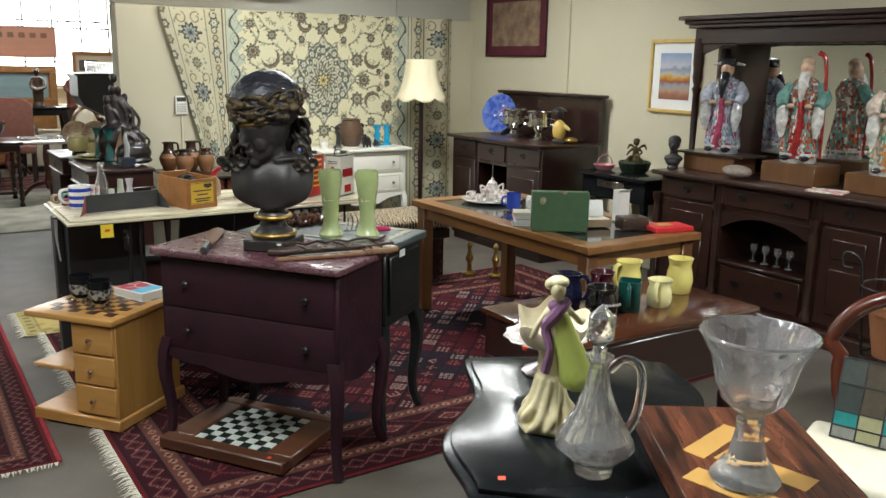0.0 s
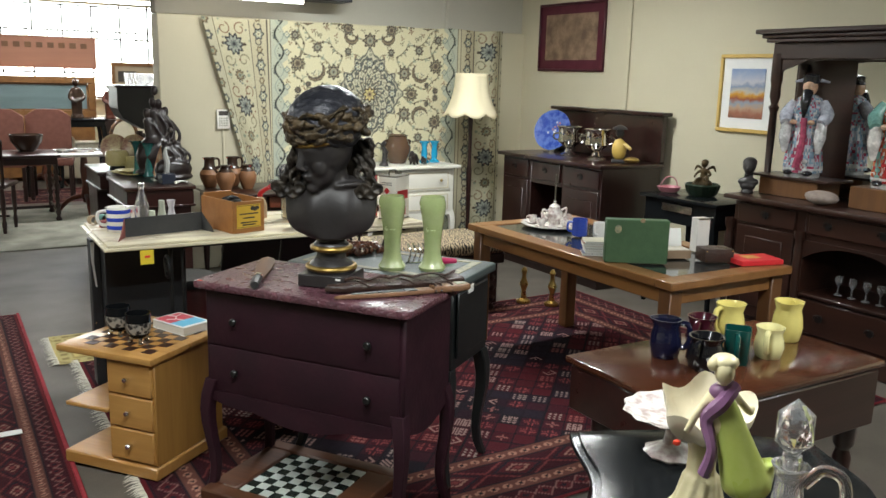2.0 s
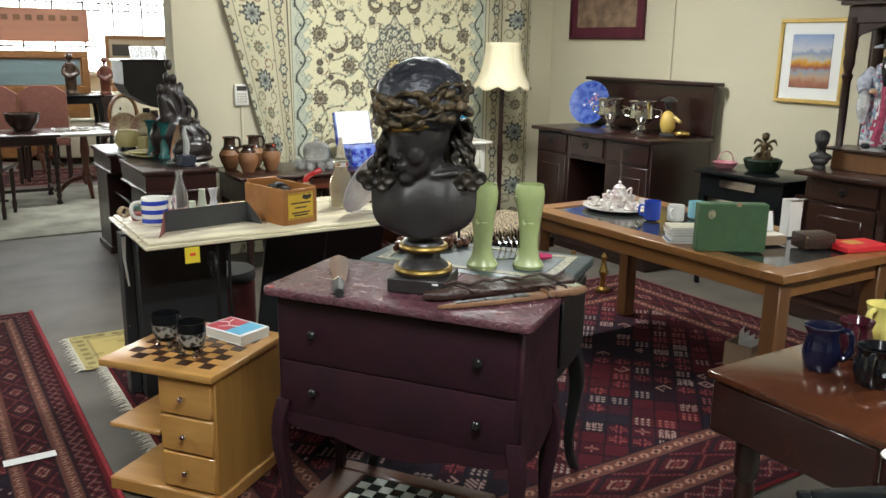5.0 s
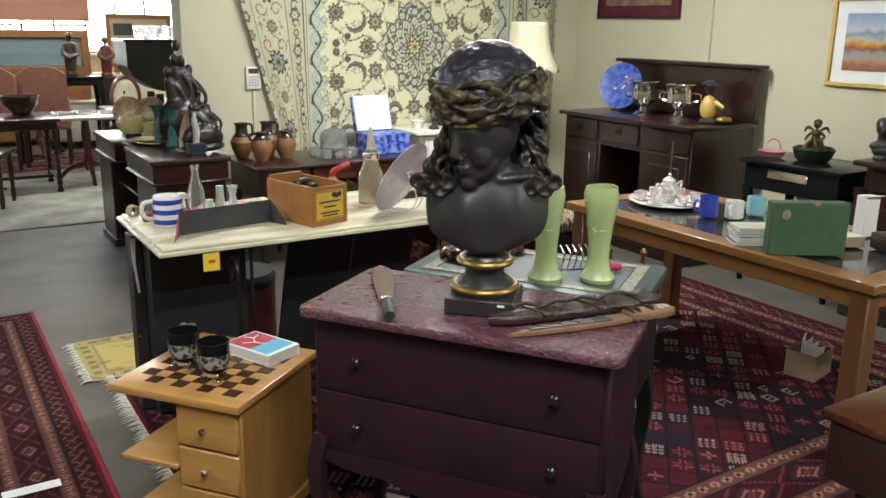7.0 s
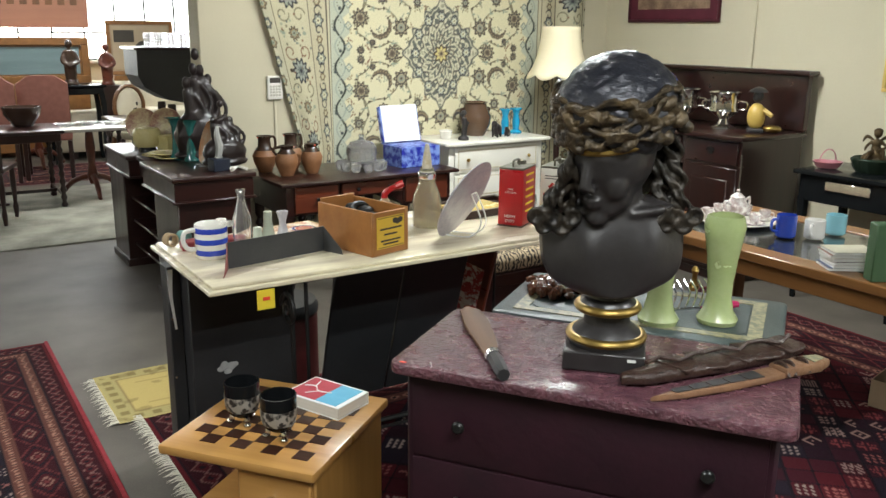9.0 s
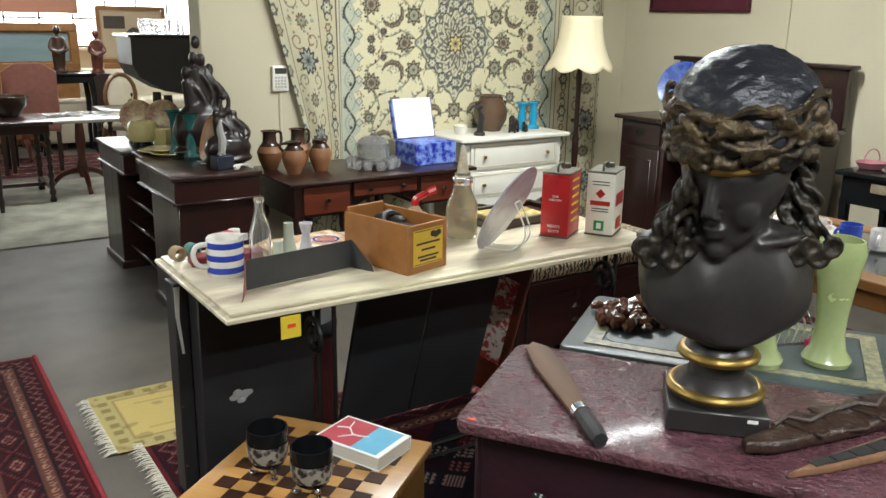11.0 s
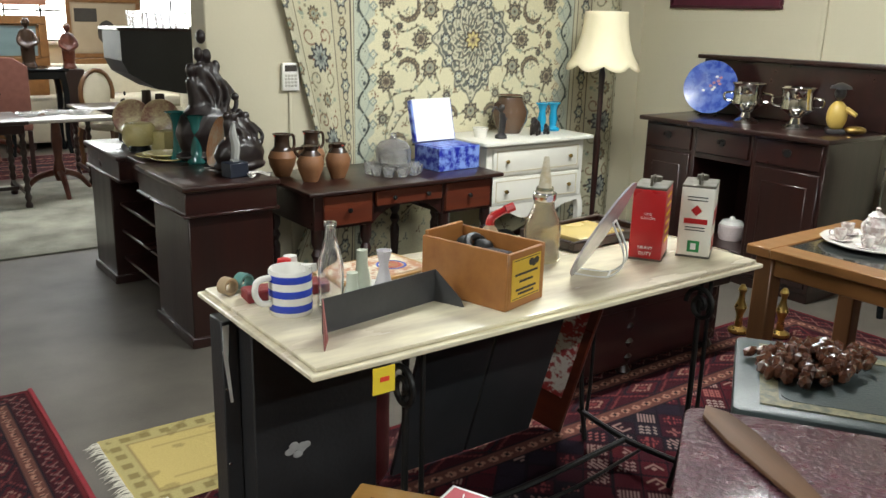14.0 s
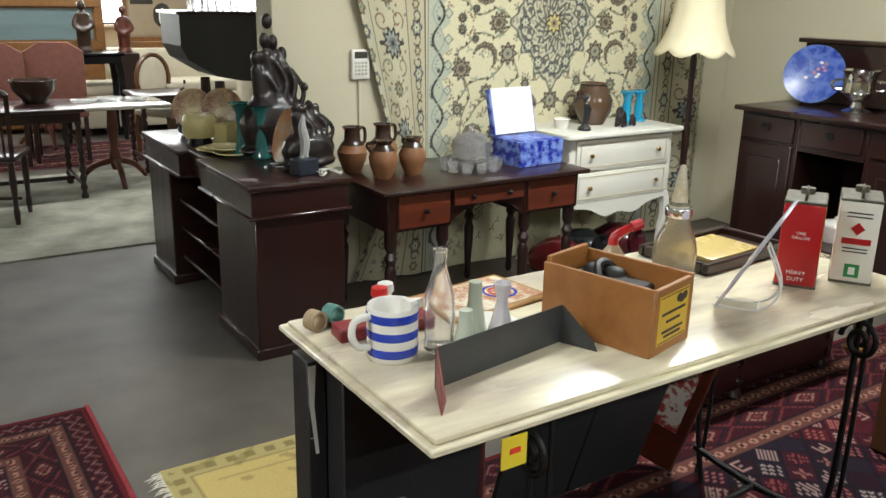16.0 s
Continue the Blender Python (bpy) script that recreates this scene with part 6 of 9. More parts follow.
part("page_block", box(-0.066, 0.066, -0.098, 0.098, 0.002, 0.033, 0.002), surface("page_edges", (0.72, 0.68, 0.6), (0.6, 0.56, 0.48), 0.8, 6, fine=300, stretch=(1, 1, 20)), bk)
part("cover", fuse(box(-0.068, 0.068, -0.1, 0.1, 0.033, 0.036, 0.001), box(-0.068, 0.068, -0.1, 0.1, 0, 0.002, 0), box(0.066, 0.069, -0.1, 0.1, 0, 0.036, 0.001)), M_WHITE, bk)
part("cover_picture", box(-0.060, 0.060, -0.01, 0.092, 0.0362, 0.037, 0), surface("red_cover_ink", (0.50, 0.07, 0.09), (0.42, 0.05, 0.07), 0.4, 20), bk, "red upper half of the cover")
part("cover_picture", box(-0.060, 0.060, -0.085, -0.01, 0.0362, 0.037, 0), surface("blue_cover_ink", (0.16, 0.48, 0.66), (0.12, 0.4, 0.58), 0.4, 20), bk, "pale blue lower half of the cover")
part("branch", fuse(tube([(0.0, -0.02, 0.0375), (-0.01, 0.02, 0.0375), (0.012, 0.05, 0.0375), (0.0, 0.08, 0.0375)], 0.0025, 4), tube([(-0.01, 0.02, 0.0375), (-0.04, 0.045, 0.0375)], 0.002, 4), tube([(0.012, 0.05, 0.0375), (0.045, 0.06, 0.0375)], 0.002, 4)), M_WHITE, bk)

# inlaid marble chessboard on the rug below the chest
cb = thing("marble_chessboard", "black and white marble chessboard in a brown wooden frame", "chessboard", pose(1.135, 3.115, 0.014, rz=-56))
part("frame", fuse(box(-0.29, 0.29, -0.235, -0.17, 0.0, 0.05, 0.006), box(-0.29, 0.29, 0.17, 0.235, 0, 0.05, 0.006), box(-0.29, -0.175, -0.17, 0.17, 0, 0.05, 0.006), box(0.175, 0.29, -0.17, 0.17, 0, 0.05, 0.006), box(-0.175, 0.175, -0.17, 0.17, 0, 0.035, 0)), wood("brown_frame_wood", (0.12, 0.045, 0.02), (0.06, 0.022, 0.012), 0.4, 0.2), cb)
for col, mt_ in ((0, surface("white_marble_tile", (0.62, 0.64, 0.60), (0.45, 0.5, 0.46), 0.25, 30)), (1, surface("black_marble_tile", (0.012, 0.018, 0.015), (0.03, 0.04, 0.035), 0.2, 30))):
    tb = box(-0.0205, 0.0205, -0.0205, 0.0205, 0.035, 0.044, 0.001)
    tme = bpy.data.meshes.new("tile")
    tb.to_mesh(tme)
    tme.materials.append(mt_)
    for i in range(8):
        for j in range(8):
            if (i + j) % 2 == col:
                o = new("tile", tme)
                o.parent, o.location = cb, ((i - 3.5) * 0.0425, (j - 3.5) * 0.0415, 0)
part("sale_sticker", box(0.21, 0.225, -0.215, -0.20, 0.0502, 0.051, 0), M_STICK, cb)

# ---- on the marble table (its top at 0.812) ----
MZ = 0.8125
M_BLUE = surface("cobalt_glaze", (0.03, 0.07, 0.50), (0.025, 0.05, 0.40), 0.15, 20, coat=0.4, bump=0)
mug = thing("striped_jug", "white jug with broad blue bands", "jug", pose(0.755, 4.40, MZ))
part("body", lathe([(0, 0), (0.05, 0), (0.053, 0.004), (0.053, 0.108), (0.05, 0.112), (0.047, 0.108), (0.047, 0.006), (0, 0.006)], 40), M_PORC, mug)
for z in (0.012, 0.048, 0.084):
    part("band", lathe([(0.0532, z), (0.0536, z + 0.001), (0.0536, z + 0.017), (0.0532, z + 0.018)], 40), M_BLUE, mug)
part("handle", tube([(-0.052, 0, 0.095), (-0.085, 0, 0.09), (-0.092, 0, 0.06), (-0.078, 0, 0.035), (-0.052, 0, 0.03)], 0.008, 10), M_PORC, mug)
part("spout", at(prism([(-0.02, 0), (0.018, 0.014), (0.018, -0.014)][::-1], -0.02, 0.0, 0), 0.052, 0, 0.113, 0, 0, 180), M_PORC, mug)
solid("glass_bottle", lathe([(0, 0), (0.030, 0), (0.032, 0.006), (0.031, 0.03), (0.033, 0.08), (0.031, 0.12), (0.018, 0.165), (0.013, 0.185), (0.013, 0.205), (0.016, 0.208), (0.016, 0.218), (0.010, 0.218), (0.010, 0.18), (0.026, 0.12), (0.028, 0.08), (0.026, 0.01), (0, 0.008)], 28), M_GLASS, "clear glass bottle on the marble top", "bottle", pose(0.855, 4.38, MZ))
M_CELA = surface("pale_celadon", (0.58, 0.62, 0.50), (0.5, 0.54, 0.44), 0.2, 10, coat=0.3)
for sx, sy, hh in ((0.890, 4.335, 0.095), (0.943, 4.377, 0.135)):
    solid("bud_vase", lathe([(0, 0), (0.030, 0), (0.031, 0.004), (0.024, hh * 0.3), (0.015, hh * 0.7), (0.014, hh), (0.012, hh), (0, hh - 0.004)], 26), M_CELA, "small tapered celadon porcelain shaker", "vase", pose(sx, sy, MZ), "celadon shakers")
solid("bud_vase", lathe([(0, 0), (0.036, 0), (0.036, 0.005), (0.016, 0.08), (0.011, 0.105), (0.020, 0.142), (0.017, 0.142), (0.009, 0.105), (0, 0.1)], 26, lambda a, k: 1 + 0.05 * math.cos(6 * a)), surface("opal_glass", (0.66, 0.64, 0.66), (0.5, 0.45, 0.48), 0.2, 18), "opal flared bud vase with fine veins", "vase", pose(0.975, 4.325, MZ))
solid("red_case", box(-0.11, 0.11, -0.03, 0.03, 0, 0.03, 0.004), surface("red_leatherette", (0.26, 0.02, 0.025), (0.18, 0.015, 0.02), 0.5, 20), "flat red leatherette case behind the jug", "case", pose(0.80, 4.52, MZ, rz=-6))
for wx, wy, c in ((0.675, 4.60, (0.45, 0.33, 0.2)), (0.725, 4.615, (0.12, 0.28, 0.25))):
    solid("napkin_ring", at(lathe([(0.018, -0.015), (0.023, -0.015), (0.023, 0.015), (0.018, 0.015), (0.018, -0.015)], 18), 0, 0, 0.023, 90, 0, 0), surface("ring_enamel", c, None, 0.4, 20), "small painted napkin ring", "ring", pose(wx, wy, MZ, rz=20), "napkin rings")
for sx, sy, c in ((0.835, 4.60, (0.6, 0.02, 0.02)), (0.862, 4.62, (0.8, 0.78, 0.75))):
    sk = thing("salt_shaker", "small glass shaker with coloured cap", "shaker", pose(sx, sy, MZ), "cap shakers")
    part("body", lathe([(0, 0), (0.016, 0), (0.018, 0.03), (0.014, 0.05), (0, 0.05)], 16), M_PORC, sk)
    part("cap", lathe([(0.017, 0.05), (0.020, 0.054), (0.018, 0.072), (0, 0.076)], 16), surface("cap_plastic", c, None, 0.35, 10), sk)
solid("saucer", lathe([(0, 0), (0.04, 0), (0.065, 0.012), (0.063, 0.014), (0.04, 0.004), (0, 0.004)], 28), M_PORC, "small pale saucer by the bud vases", "saucer", pose(1.02, 4.42, MZ))
plq = thing("printed_placemat", "framed printed placemat with red and blue rings", "placemat", pose(1.10, 4.58, MZ, rz=8))
part("frame", box(-0.15, 0.15, -0.10, 0.10, 0, 0.010, 0.003), M_PINE, plq)
part("print", box(-0.135, 0.135, -0.085, 0.085, 0.0102, 0.011, 0), surface("printed_paper", (0.72, 0.66, 0.52), (0.45, 0.2, 0.1), 0.5, 22, spread=0.1), plq)
for r, mm in ((0.045, M_BLUE), (0.03, M_RED)):
    part("printed_ring", at(lathe([(r - 0.008, 0.0113), (r, 0.0113), (r, 0.0118), (r - 0.008, 0.0118)], 28), 0.06, -0.01, 0), mm, plq)

crate = thing("wooden_tool_box", "open wooden box with a yellow printed end label", "box", pose(1.196, 4.111, MZ, rz=14.5))
M_CRATE = wood("orange_pine_box", (0.40, 0.17, 0.045), (0.27, 0.105, 0.028), 0.45, 0.1)
# local x along the labelled end, local y along the long side
W_, D_, H_ = 0.17, 0.275, 0.15
part("side", box(0, 0.010, 0, D_, 0, H_, 0.002), M_CRATE, crate)
part("side", box(W_ - 0.010, W_, 0, D_, 0, H_, 0.002), M_CRATE, crate)
part("end", box(0.010, W_ - 0.010, 0, 0.012, 0, H_ - 0.004, 0.002), M_CRATE, crate)
part("end", box(0.010, W_ - 0.010, D_ - 0.012, D_, 0, H_ + 0.012, 0.002), M_CRATE, crate)
part("bottom", box(0.010, W_ - 0.010, 0.012, D_ - 0.012, 0.002, 0.010, 0), M_CRATE, crate)
lab = part("label", box(0.022, W_ - 0.022, -0.0015, 0, 0.022, H_ - 0.02, 0), surface("yellow_label", (0.72, 0.48, 0.05), (0.62, 0.38, 0.04), 0.6, 12), crate, "yellow printed label")
for k, (z, w) in enumerate(((0.085, 0.10), (0.066, 0.06), (0.045, 0.09), (0.034, 0.07))):
    part("print_bar", box(W_ / 2 - w / 2, W_ / 2 + w / 2, -0.0024, -0.0016, z, z + 0.006, 0), M_INK, lab)
for k in range(3):
    part("printed_emblem", at(ball(0, 0, 0, 0.012, 0.0006, 0.010, 2), W_ / 2 + 0.02 + 0.012 * k, -0.002, 0.112 - 0.004 * (k % 2)), M_INK, lab)
for z in (0.025, H_ - 0.025):
    part("border_line", box(0.026, W_ - 0.026, -0.0022, -0.0016, z, z + 0.002, 0), M_INK, lab)
solid("hand_plane", fuse(at(tube([(0, 0, 0), (0.03, 0.02, 0.02), (0.07, 0.02, 0.02), (0.09, 0, 0.0)], 0.012, 8)), ball(0.03, 0.03, 0.01, 0.03, 0.02, 0.02, 2), ball(0.06, -0.01, 0.0, 0.03, 0.03, 0.02, 2)), M_IRON, "dark metal plane parts inside the wooden box", "tool", pose(1.22, 4.30, MZ + 0.125, rz=20) @ pose(0, 0, -0.012))
solid("plane_body", box(-0.05, 0.05, -0.09, 0.09, 0, 0.105, 0.006), M_IRON, "dark iron tool body lying in the box", "tool", pose(1.215, 4.285, MZ + 0.0105, rz=14.5) @ pose(0.03, 0, 0) )

M_STEEL = surface("black_painted_steel", (0.030, 0.032, 0.036), (0.055, 0.055, 0.057), 0.4, 9)
M_REDSTEEL = surface("worn_red_painted_steel", (0.30, 0.075, 0.06), (0.16, 0.05, 0.045), 0.5, 18)
trough = thing("metal_bracket", "long black folded steel bracket with angled ends", "bracket", pose(0.745, 4.222, MZ + 0.0005, rz=9))
part("plate", box(0, 0.36, -0.0015, 0.0015, 0, 0.085, 0.001), M_STEEL, trough)


def flap(x, lean):
    """A three-cornered end plate, standing out to the front."""
    bm = bmesh.new()
    ends = [[bm.verts.new((px + w, py, pz)) for px, py, pz in ((x, -0.002, 0), (x + lean, -0.085, 0.0), (x + lean * 0.75, -0.078, 0.022), (x, -0.002, 0.085))] for w in (0, 0.003)]
    bm.faces.new(ends[0]), bm.faces.new(ends[1][::-1])
    for k in range(4):
        bm.faces.new((ends[0][k], ends[0][(k + 1) % 4], ends[1][(k + 1) % 4], ends[1][k]))
    bmesh.ops.recalc_face_normals(bm, faces=bm.faces[:])
    return bm


part("end_flap", flap(0.0, -0.06), M_REDSTEEL, trough, "worn red painted end", smooth=False)
part("end_flap", flap(0.357, 0.02), M_STEEL, trough, smooth=False)

oil = thing("oil_bottle", "ribbed glass oil bottle with tall white pourer", "bottle", pose(1.60, 4.42, MZ))
part("bottle", lathe([(0, 0), (0.052, 0), (0.055, 0.008), (0.055, 0.10), (0.05, 0.125), (0.032, 0.165), (0.030, 0.19), (0.026, 0.19), (0.028, 0.16), (0.046, 0.12), (0.05, 0.1), (0.05, 0.01), (0, 0.01)], 32), glassy("murky_glass", (0.80, 0.74, 0.58), 0.08, 1.45, 0.1, 50, 0.85), oil)
part("collar", lathe([(0.033, 0.185), (0.035, 0.19), (0.035, 0.207), (0.033, 0.21), (0.028, 0.21)], 24), M_CHROME, oil)
part("pourer", lathe([(0.026, 0.21), (0.020, 0.225), (0.016, 0.26), (0.008, 0.312), (0.006, 0.316), (0, 0.317)], 20), surface("chipped_white_tin", (0.72, 0.70, 0.62), (0.5, 0.42, 0.25), 0.45, 14, spread=0.2), oil)
part("yellow_band", lathe([(0.0262, 0.215), (0.0268, 0.218), (0.0255, 0.225)], 20), M_GILT, oil)
sp = thing("spray_bottle", "small glass sprayer with red trigger", "bottle", pose(1.46, 4.50, MZ))
part("bottle", lathe([(0, 0), (0.034, 0), (0.036, 0.05), (0.03, 0.085), (0.012, 0.11), (0, 0.11)], 22), surface("amber_glass", (0.35, 0.22, 0.10), (0.5, 0.4, 0.3), 0.1, 10, coat=0.5), sp)
part("trigger", fuse(tube([(0, 0, 0.10), (0.005, 0, 0.13), (0.04, -0.02, 0.155)], [0.014, 0.013, 0.010], 8), tube([(0.04, -0.02, 0.155), (0.065, -0.03, 0.165)], 0.014, 8)), M_RED, sp)

pl = thing("agate_plate", "grey marbled oval plate leaning on a white wire stand", "plate", pose(1.575, 4.255, MZ))
disc = bmesh.new()
bmesh.ops.create_cone(disc, segments=48, radius1=0.16, radius2=0.155, depth=0.006, cap_ends=True)
disc.transform(Matrix.Translation((0.045, -0.058, 0.141)) @ Matrix.Rotation(radians(-62), 4, "Z") @ Matrix.Rotation(radians(-62), 4, "Y") @ Matrix.Diagonal((1, 0.92, 1, 1)))
part("plate", disc, surface("lilac_agate", (0.50, 0.48, 0.52), (0.30, 0.28, 0.33), 0.25, 7, spread=0.2), pl)
part("stand", fuse(tube([(0.0, 0.01, 0.003), (0.06, -0.075, 0.003), (0.085, -0.11, 0.06), (0.06, -0.08, 0.16)], 0.003, 6), tube([(0.05, 0.04, 0.003), (0.11, -0.04, 0.003), (0.125, -0.085, 0.06), (0.10, -0.055, 0.16)], 0.003, 6), tube([(0.06, -0.08, 0.16), (0.10, -0.055, 0.16)], 0.003, 6), tube([(0.06, -0.075, 0.003), (0.11, -0.04, 0.003)], 0.003, 6)), M_WHITE, pl)


def oil_can(label, m, body, trim):
    """A one-gallon can: body, rolled rims, cap and carrying handle."""
    c = thing("oil_can", label, "can", m, "gallon oil cans")
    part("body", box(0, 0.145, 0, 0.10, 0.004, 0.222, 0.006, 2), body, c)
    part("rim", box(-0.002, 0.147, -0.002, 0.102, 0, 0.006, 0.002), trim, c)
    part("lid", box(-0.001, 0.146, -0.001, 0.101, 0.220, 0.228, 0.003), trim, c)
    part("cap", at(lathe([(0, 0), (0.018, 0), (0.018, 0.015), (0, 0.017)], 18), 0.115, 0.05, 0.228), trim, c)
    part("handle", tube([(0.02, 0.05, 0.227), (0.022, 0.05, 0.25), (0.05, 0.05, 0.253), (0.085, 0.05, 0.25), (0.087, 0.05, 0.227)], 0.004, 6), trim, c)
    return c


M_TIN = surface("dull_tin", (0.18, 0.17, 0.14), (0.10, 0.09, 0.07), 0.4, 20, metal=0.7)
c1 = oil_can("red enamelled one gallon heavy duty oil can", pose(1.895, 4.205, MZ, rz=32), M_RED, M_TIN)
faces = pose(0, -0.0012, 0, 90, 0, 0)
for txt, z, s in (("ONE", 0.145, 0.011), ("GALLON", 0.133, 0.011), ("HEAVY", 0.040, 0.015), ("DUTY", 0.022, 0.015)):
    words("lettering", txt, s, pose(-0.0012, 0.05, z, 90, 0, -90), M_WHITE, c1)
for k in range(6):
    part("print_bar", box(0.03, 0.115, -0.0015, -0.0004, 0.195 - 0.028 * k, 0.203 - 0.028 * k, 0), M_YELLOW, c1)
c2 = oil_can("white one gallon oil can with red and green printing", pose(2.052, 4.148, MZ, rz=32), M_CREAM, M_TIN)
part("red_lozenge", at(box(-0.0006, 0.0006, -0.012, 0.012, -0.012, 0.012, 0), -0.0012, 0.05, 0.15, 45, 0, 0), M_RED, c2)
part("red_bar", box(-0.0016, -0.0004, 0.015, 0.085, 0.108, 0.124, 0), M_RED, c2)
part("green_square", box(-0.0016, -0.0004, 0.032, 0.068, 0.018, 0.054, 0), surface("green_print", (0.03, 0.28, 0.08), None, 0.5, 10), c2)
part("pale_shield", box(-0.0022, -0.0017, 0.042, 0.058, 0.026, 0.046, 0), M_WHITE, c2)
for z in (0.19, 0.18, 0.095, 0.086):
    part("print_bar", box(-0.0016, -0.0004, 0.02, 0.08, z, z + 0.003, 0), M_DKMETAL, c2)
part("red_side", box(0.02, 0.125, -0.0016, -0.0004, 0.105, 0.15, 0), M_RED, c2)
part("red_side", box(0.04, 0.105, -0.0016, -0.0004, 0.02, 0.06, 0), M_RED, c2)
ft = thing("framed_tray", "dark wooden tray holding a yellow plate", "tray", pose(1.93, 4.555, MZ, rz=4))
for x0, x1, y0, y1 in ((-0.2, 0.2, -0.12, -0.10), (-0.2, 0.2, 0.10, 0.12), (-0.2, -0.18, -0.10, 0.10), (0.18, 0.2, -0.10, 0.10)):
    part("rim", box(x0, x1, y0, y1, 0, 0.03, 0.004), M_WALNUT, ft)
part("bottom", box(-0.18, 0.18, -0.10, 0.10, 0.002, 0.010, 0), M_WALNUT, ft)
part("yellow_plate", box(-0.13, 0.10, -0.085, 0.085, 0.0105, 0.026, 0.006, 2), surface("yellow_majolica", (0.62, 0.48, 0.18), (0.5, 0.36, 0.12), 0.25, 14), ft)

# ---- below the marble table ----
bc = thing("black_cabinet_panel", "scuffed black wooden cabinet carcass under the table", "cabinet", pose(0, 0, 0))
part("panel", box(0.70, 1.08, 4.52, 4.66, 0.014, 0.755, 0.004), M_BLACKP, bc)
part("side_board", box(0.652, 0.698, 4.60, 4.68, 0.014, 0.74, 0.003), M_BLACKP, bc)
part("scraped_edge", at(prism([(0, 0), (0.018, 0.0), (0.012, -0.10), (0.022, -0.22), (0.014, -0.22), (0.0, -0.09)][::-1], 0, 0.0015), 0.655, 4.5985, 0.73, 90, 0, 0), M_WHITE, bc, smooth=False)
scr = bmesh.new()
for k in range(5):
    q = ball(0.80 + 0.012 * k, 4.5195, 0.36 + 0.014 * math.sin(k * 2.2), 0.016, 0.0012, 0.011 + 0.005 * (k % 2), 2)
    scr = fuse(scr, q)
part("scuff", scr, surface("bare_scuff", (0.45, 0.45, 0.44), (0.3, 0.3, 0.3), 0.8, 40), bc, "pale scuff mark")
for z in (0.12, 0.33, 0.55, 0.70):
    part("screw", at(lathe([(0, 0), (0.005, 0), (0.004, 0.002), (0, 0.002)], 8), 0.662, 4.5995, z, 90, 0, 0), M_CHROME, bc)
for x0, x1 in ((1.275, 1.583), (1.588, 1.895)):
    solid("slate_board", at(box(x0, x1, -0.008, 0.008, 0, 0.755, 0.004), 0, 4.75, 0.018, 17, 0, 0), M_SLATE, "large dark slate-grey board leaning under the table", "board", None, "leaning boards")
dm = thing("drum_stool", "dark red leather drum stool with black lid", "stool", pose(1.17, 4.88, 0.014))
part("body", lathe([(0, 0), (0.15, 0), (0.155, 0.02), (0.155, 0.40), (0.15, 0.42), (0, 0.42)], 32), surface("oxblood_leather", (0.07, 0.012, 0.012), (0.04, 0.008, 0.008), 0.35, 12), dm)
part("lid", lathe([(0.158, 0.40), (0.16, 0.42), (0.15, 0.445), (0, 0.45)], 32), M_BLACKP, dm)
sg_ = thing("framed_sign", "red and white patterned board in a mahogany frame", "sign", pose(1.945, 4.735, 0.035, 17, 0, 0) @ pose(0, 0, 0, 0, 0, -66))
part("frame", box(-0.085, 0.085, -0.012, 0.012, 0, 0.66, 0.006), M_REDMAHO, sg_)
part("print", box(-0.05, 0.05, -0.015, -0.0125, 0.16, 0.56, 0), surface("red_white_print", (0.65, 0.6, 0.55), (0.35, 0.04, 0.04), 0.5, 35, spread=0.05), sg_)

# ---- animal-print bench and hearth brasses ----
def animal_print():
    m, nt, N, L, bsdf = nodes_of("animal_print_cloth")
    tc, nz, rp = N.new("ShaderNodeTexCoord"), N.new("ShaderNodeTexWave"), N.new("ShaderNodeValToRGB")
    nz.inputs["Scale"].default_value, nz.inputs["Distortion"].default_value, nz.inputs["Detail"].default_value, nz.inputs["Detail Scale"].default_value = 14, 9, 3, 2.5
    L.new(tc.outputs["Object"], nz.inputs[0]), L.new(nz.outputs[0], rp.inputs[0])
    rp.color_ramp.elements[0].position, rp.color_ramp.elements[0].color = 0.42, (0.016, 0.012, 0.009, 1)
    rp.color_ramp.elements[1].position, rp.color_ramp.elements[1].color = 0.52, (0.34, 0.26, 0.16, 1)
    L.new(rp.outputs[0], bsdf.inputs["Base Color"])
    bsdf.inputs["Roughness"].default_value = 0.9
    return m


bench = thing("long_bench", "carved dark bench upholstered in black and tan animal print", "bench", pose(2.62, 5.12, 0))
part("cushion", box(-0.66, 0.66, -0.26, 0.26, 0.40, 0.49, 0.035, 4), animal_print(), bench)
part("seat_frame", box(-0.65, 0.65, -0.25, 0.25, 0.33, 0.40, 0.006), M_MAHO, bench)
# added dark board, stands in for the black shade under the seat
part("shade_board", box(-0.62, 0.62, -0.215, -0.195, 0.05, 0.33, 0.004), M_MAHO, bench)
for lx in (-0.58, 0.0, 0.58):
    for ly in (-0.19, 0.19):
        part("leg", at(lathe([(0.02, 0), (0.035, 0.02), (0.02, 0.05), (0.036, 0.09), (0.02, 0.12), (0.036, 0.16), (0.02, 0.19), (0.036, 0.23), (0.022, 0.26), (0.034, 0.28), (0.034, 0.33)], 16), lx, ly, 0), M_MAHOV, bench)
part("stretcher", fuse(box(-0.58, 0.58, -0.012, 0.012, 0.08, 0.11, 0.004), box(-0.592, -0.568, -0.19, 0.19, 0.08, 0.11, 0.004), box(0.568, 0.592, -0.19, 0.19, 0.08, 0.11, 0.004)), M_MAHOV, bench)
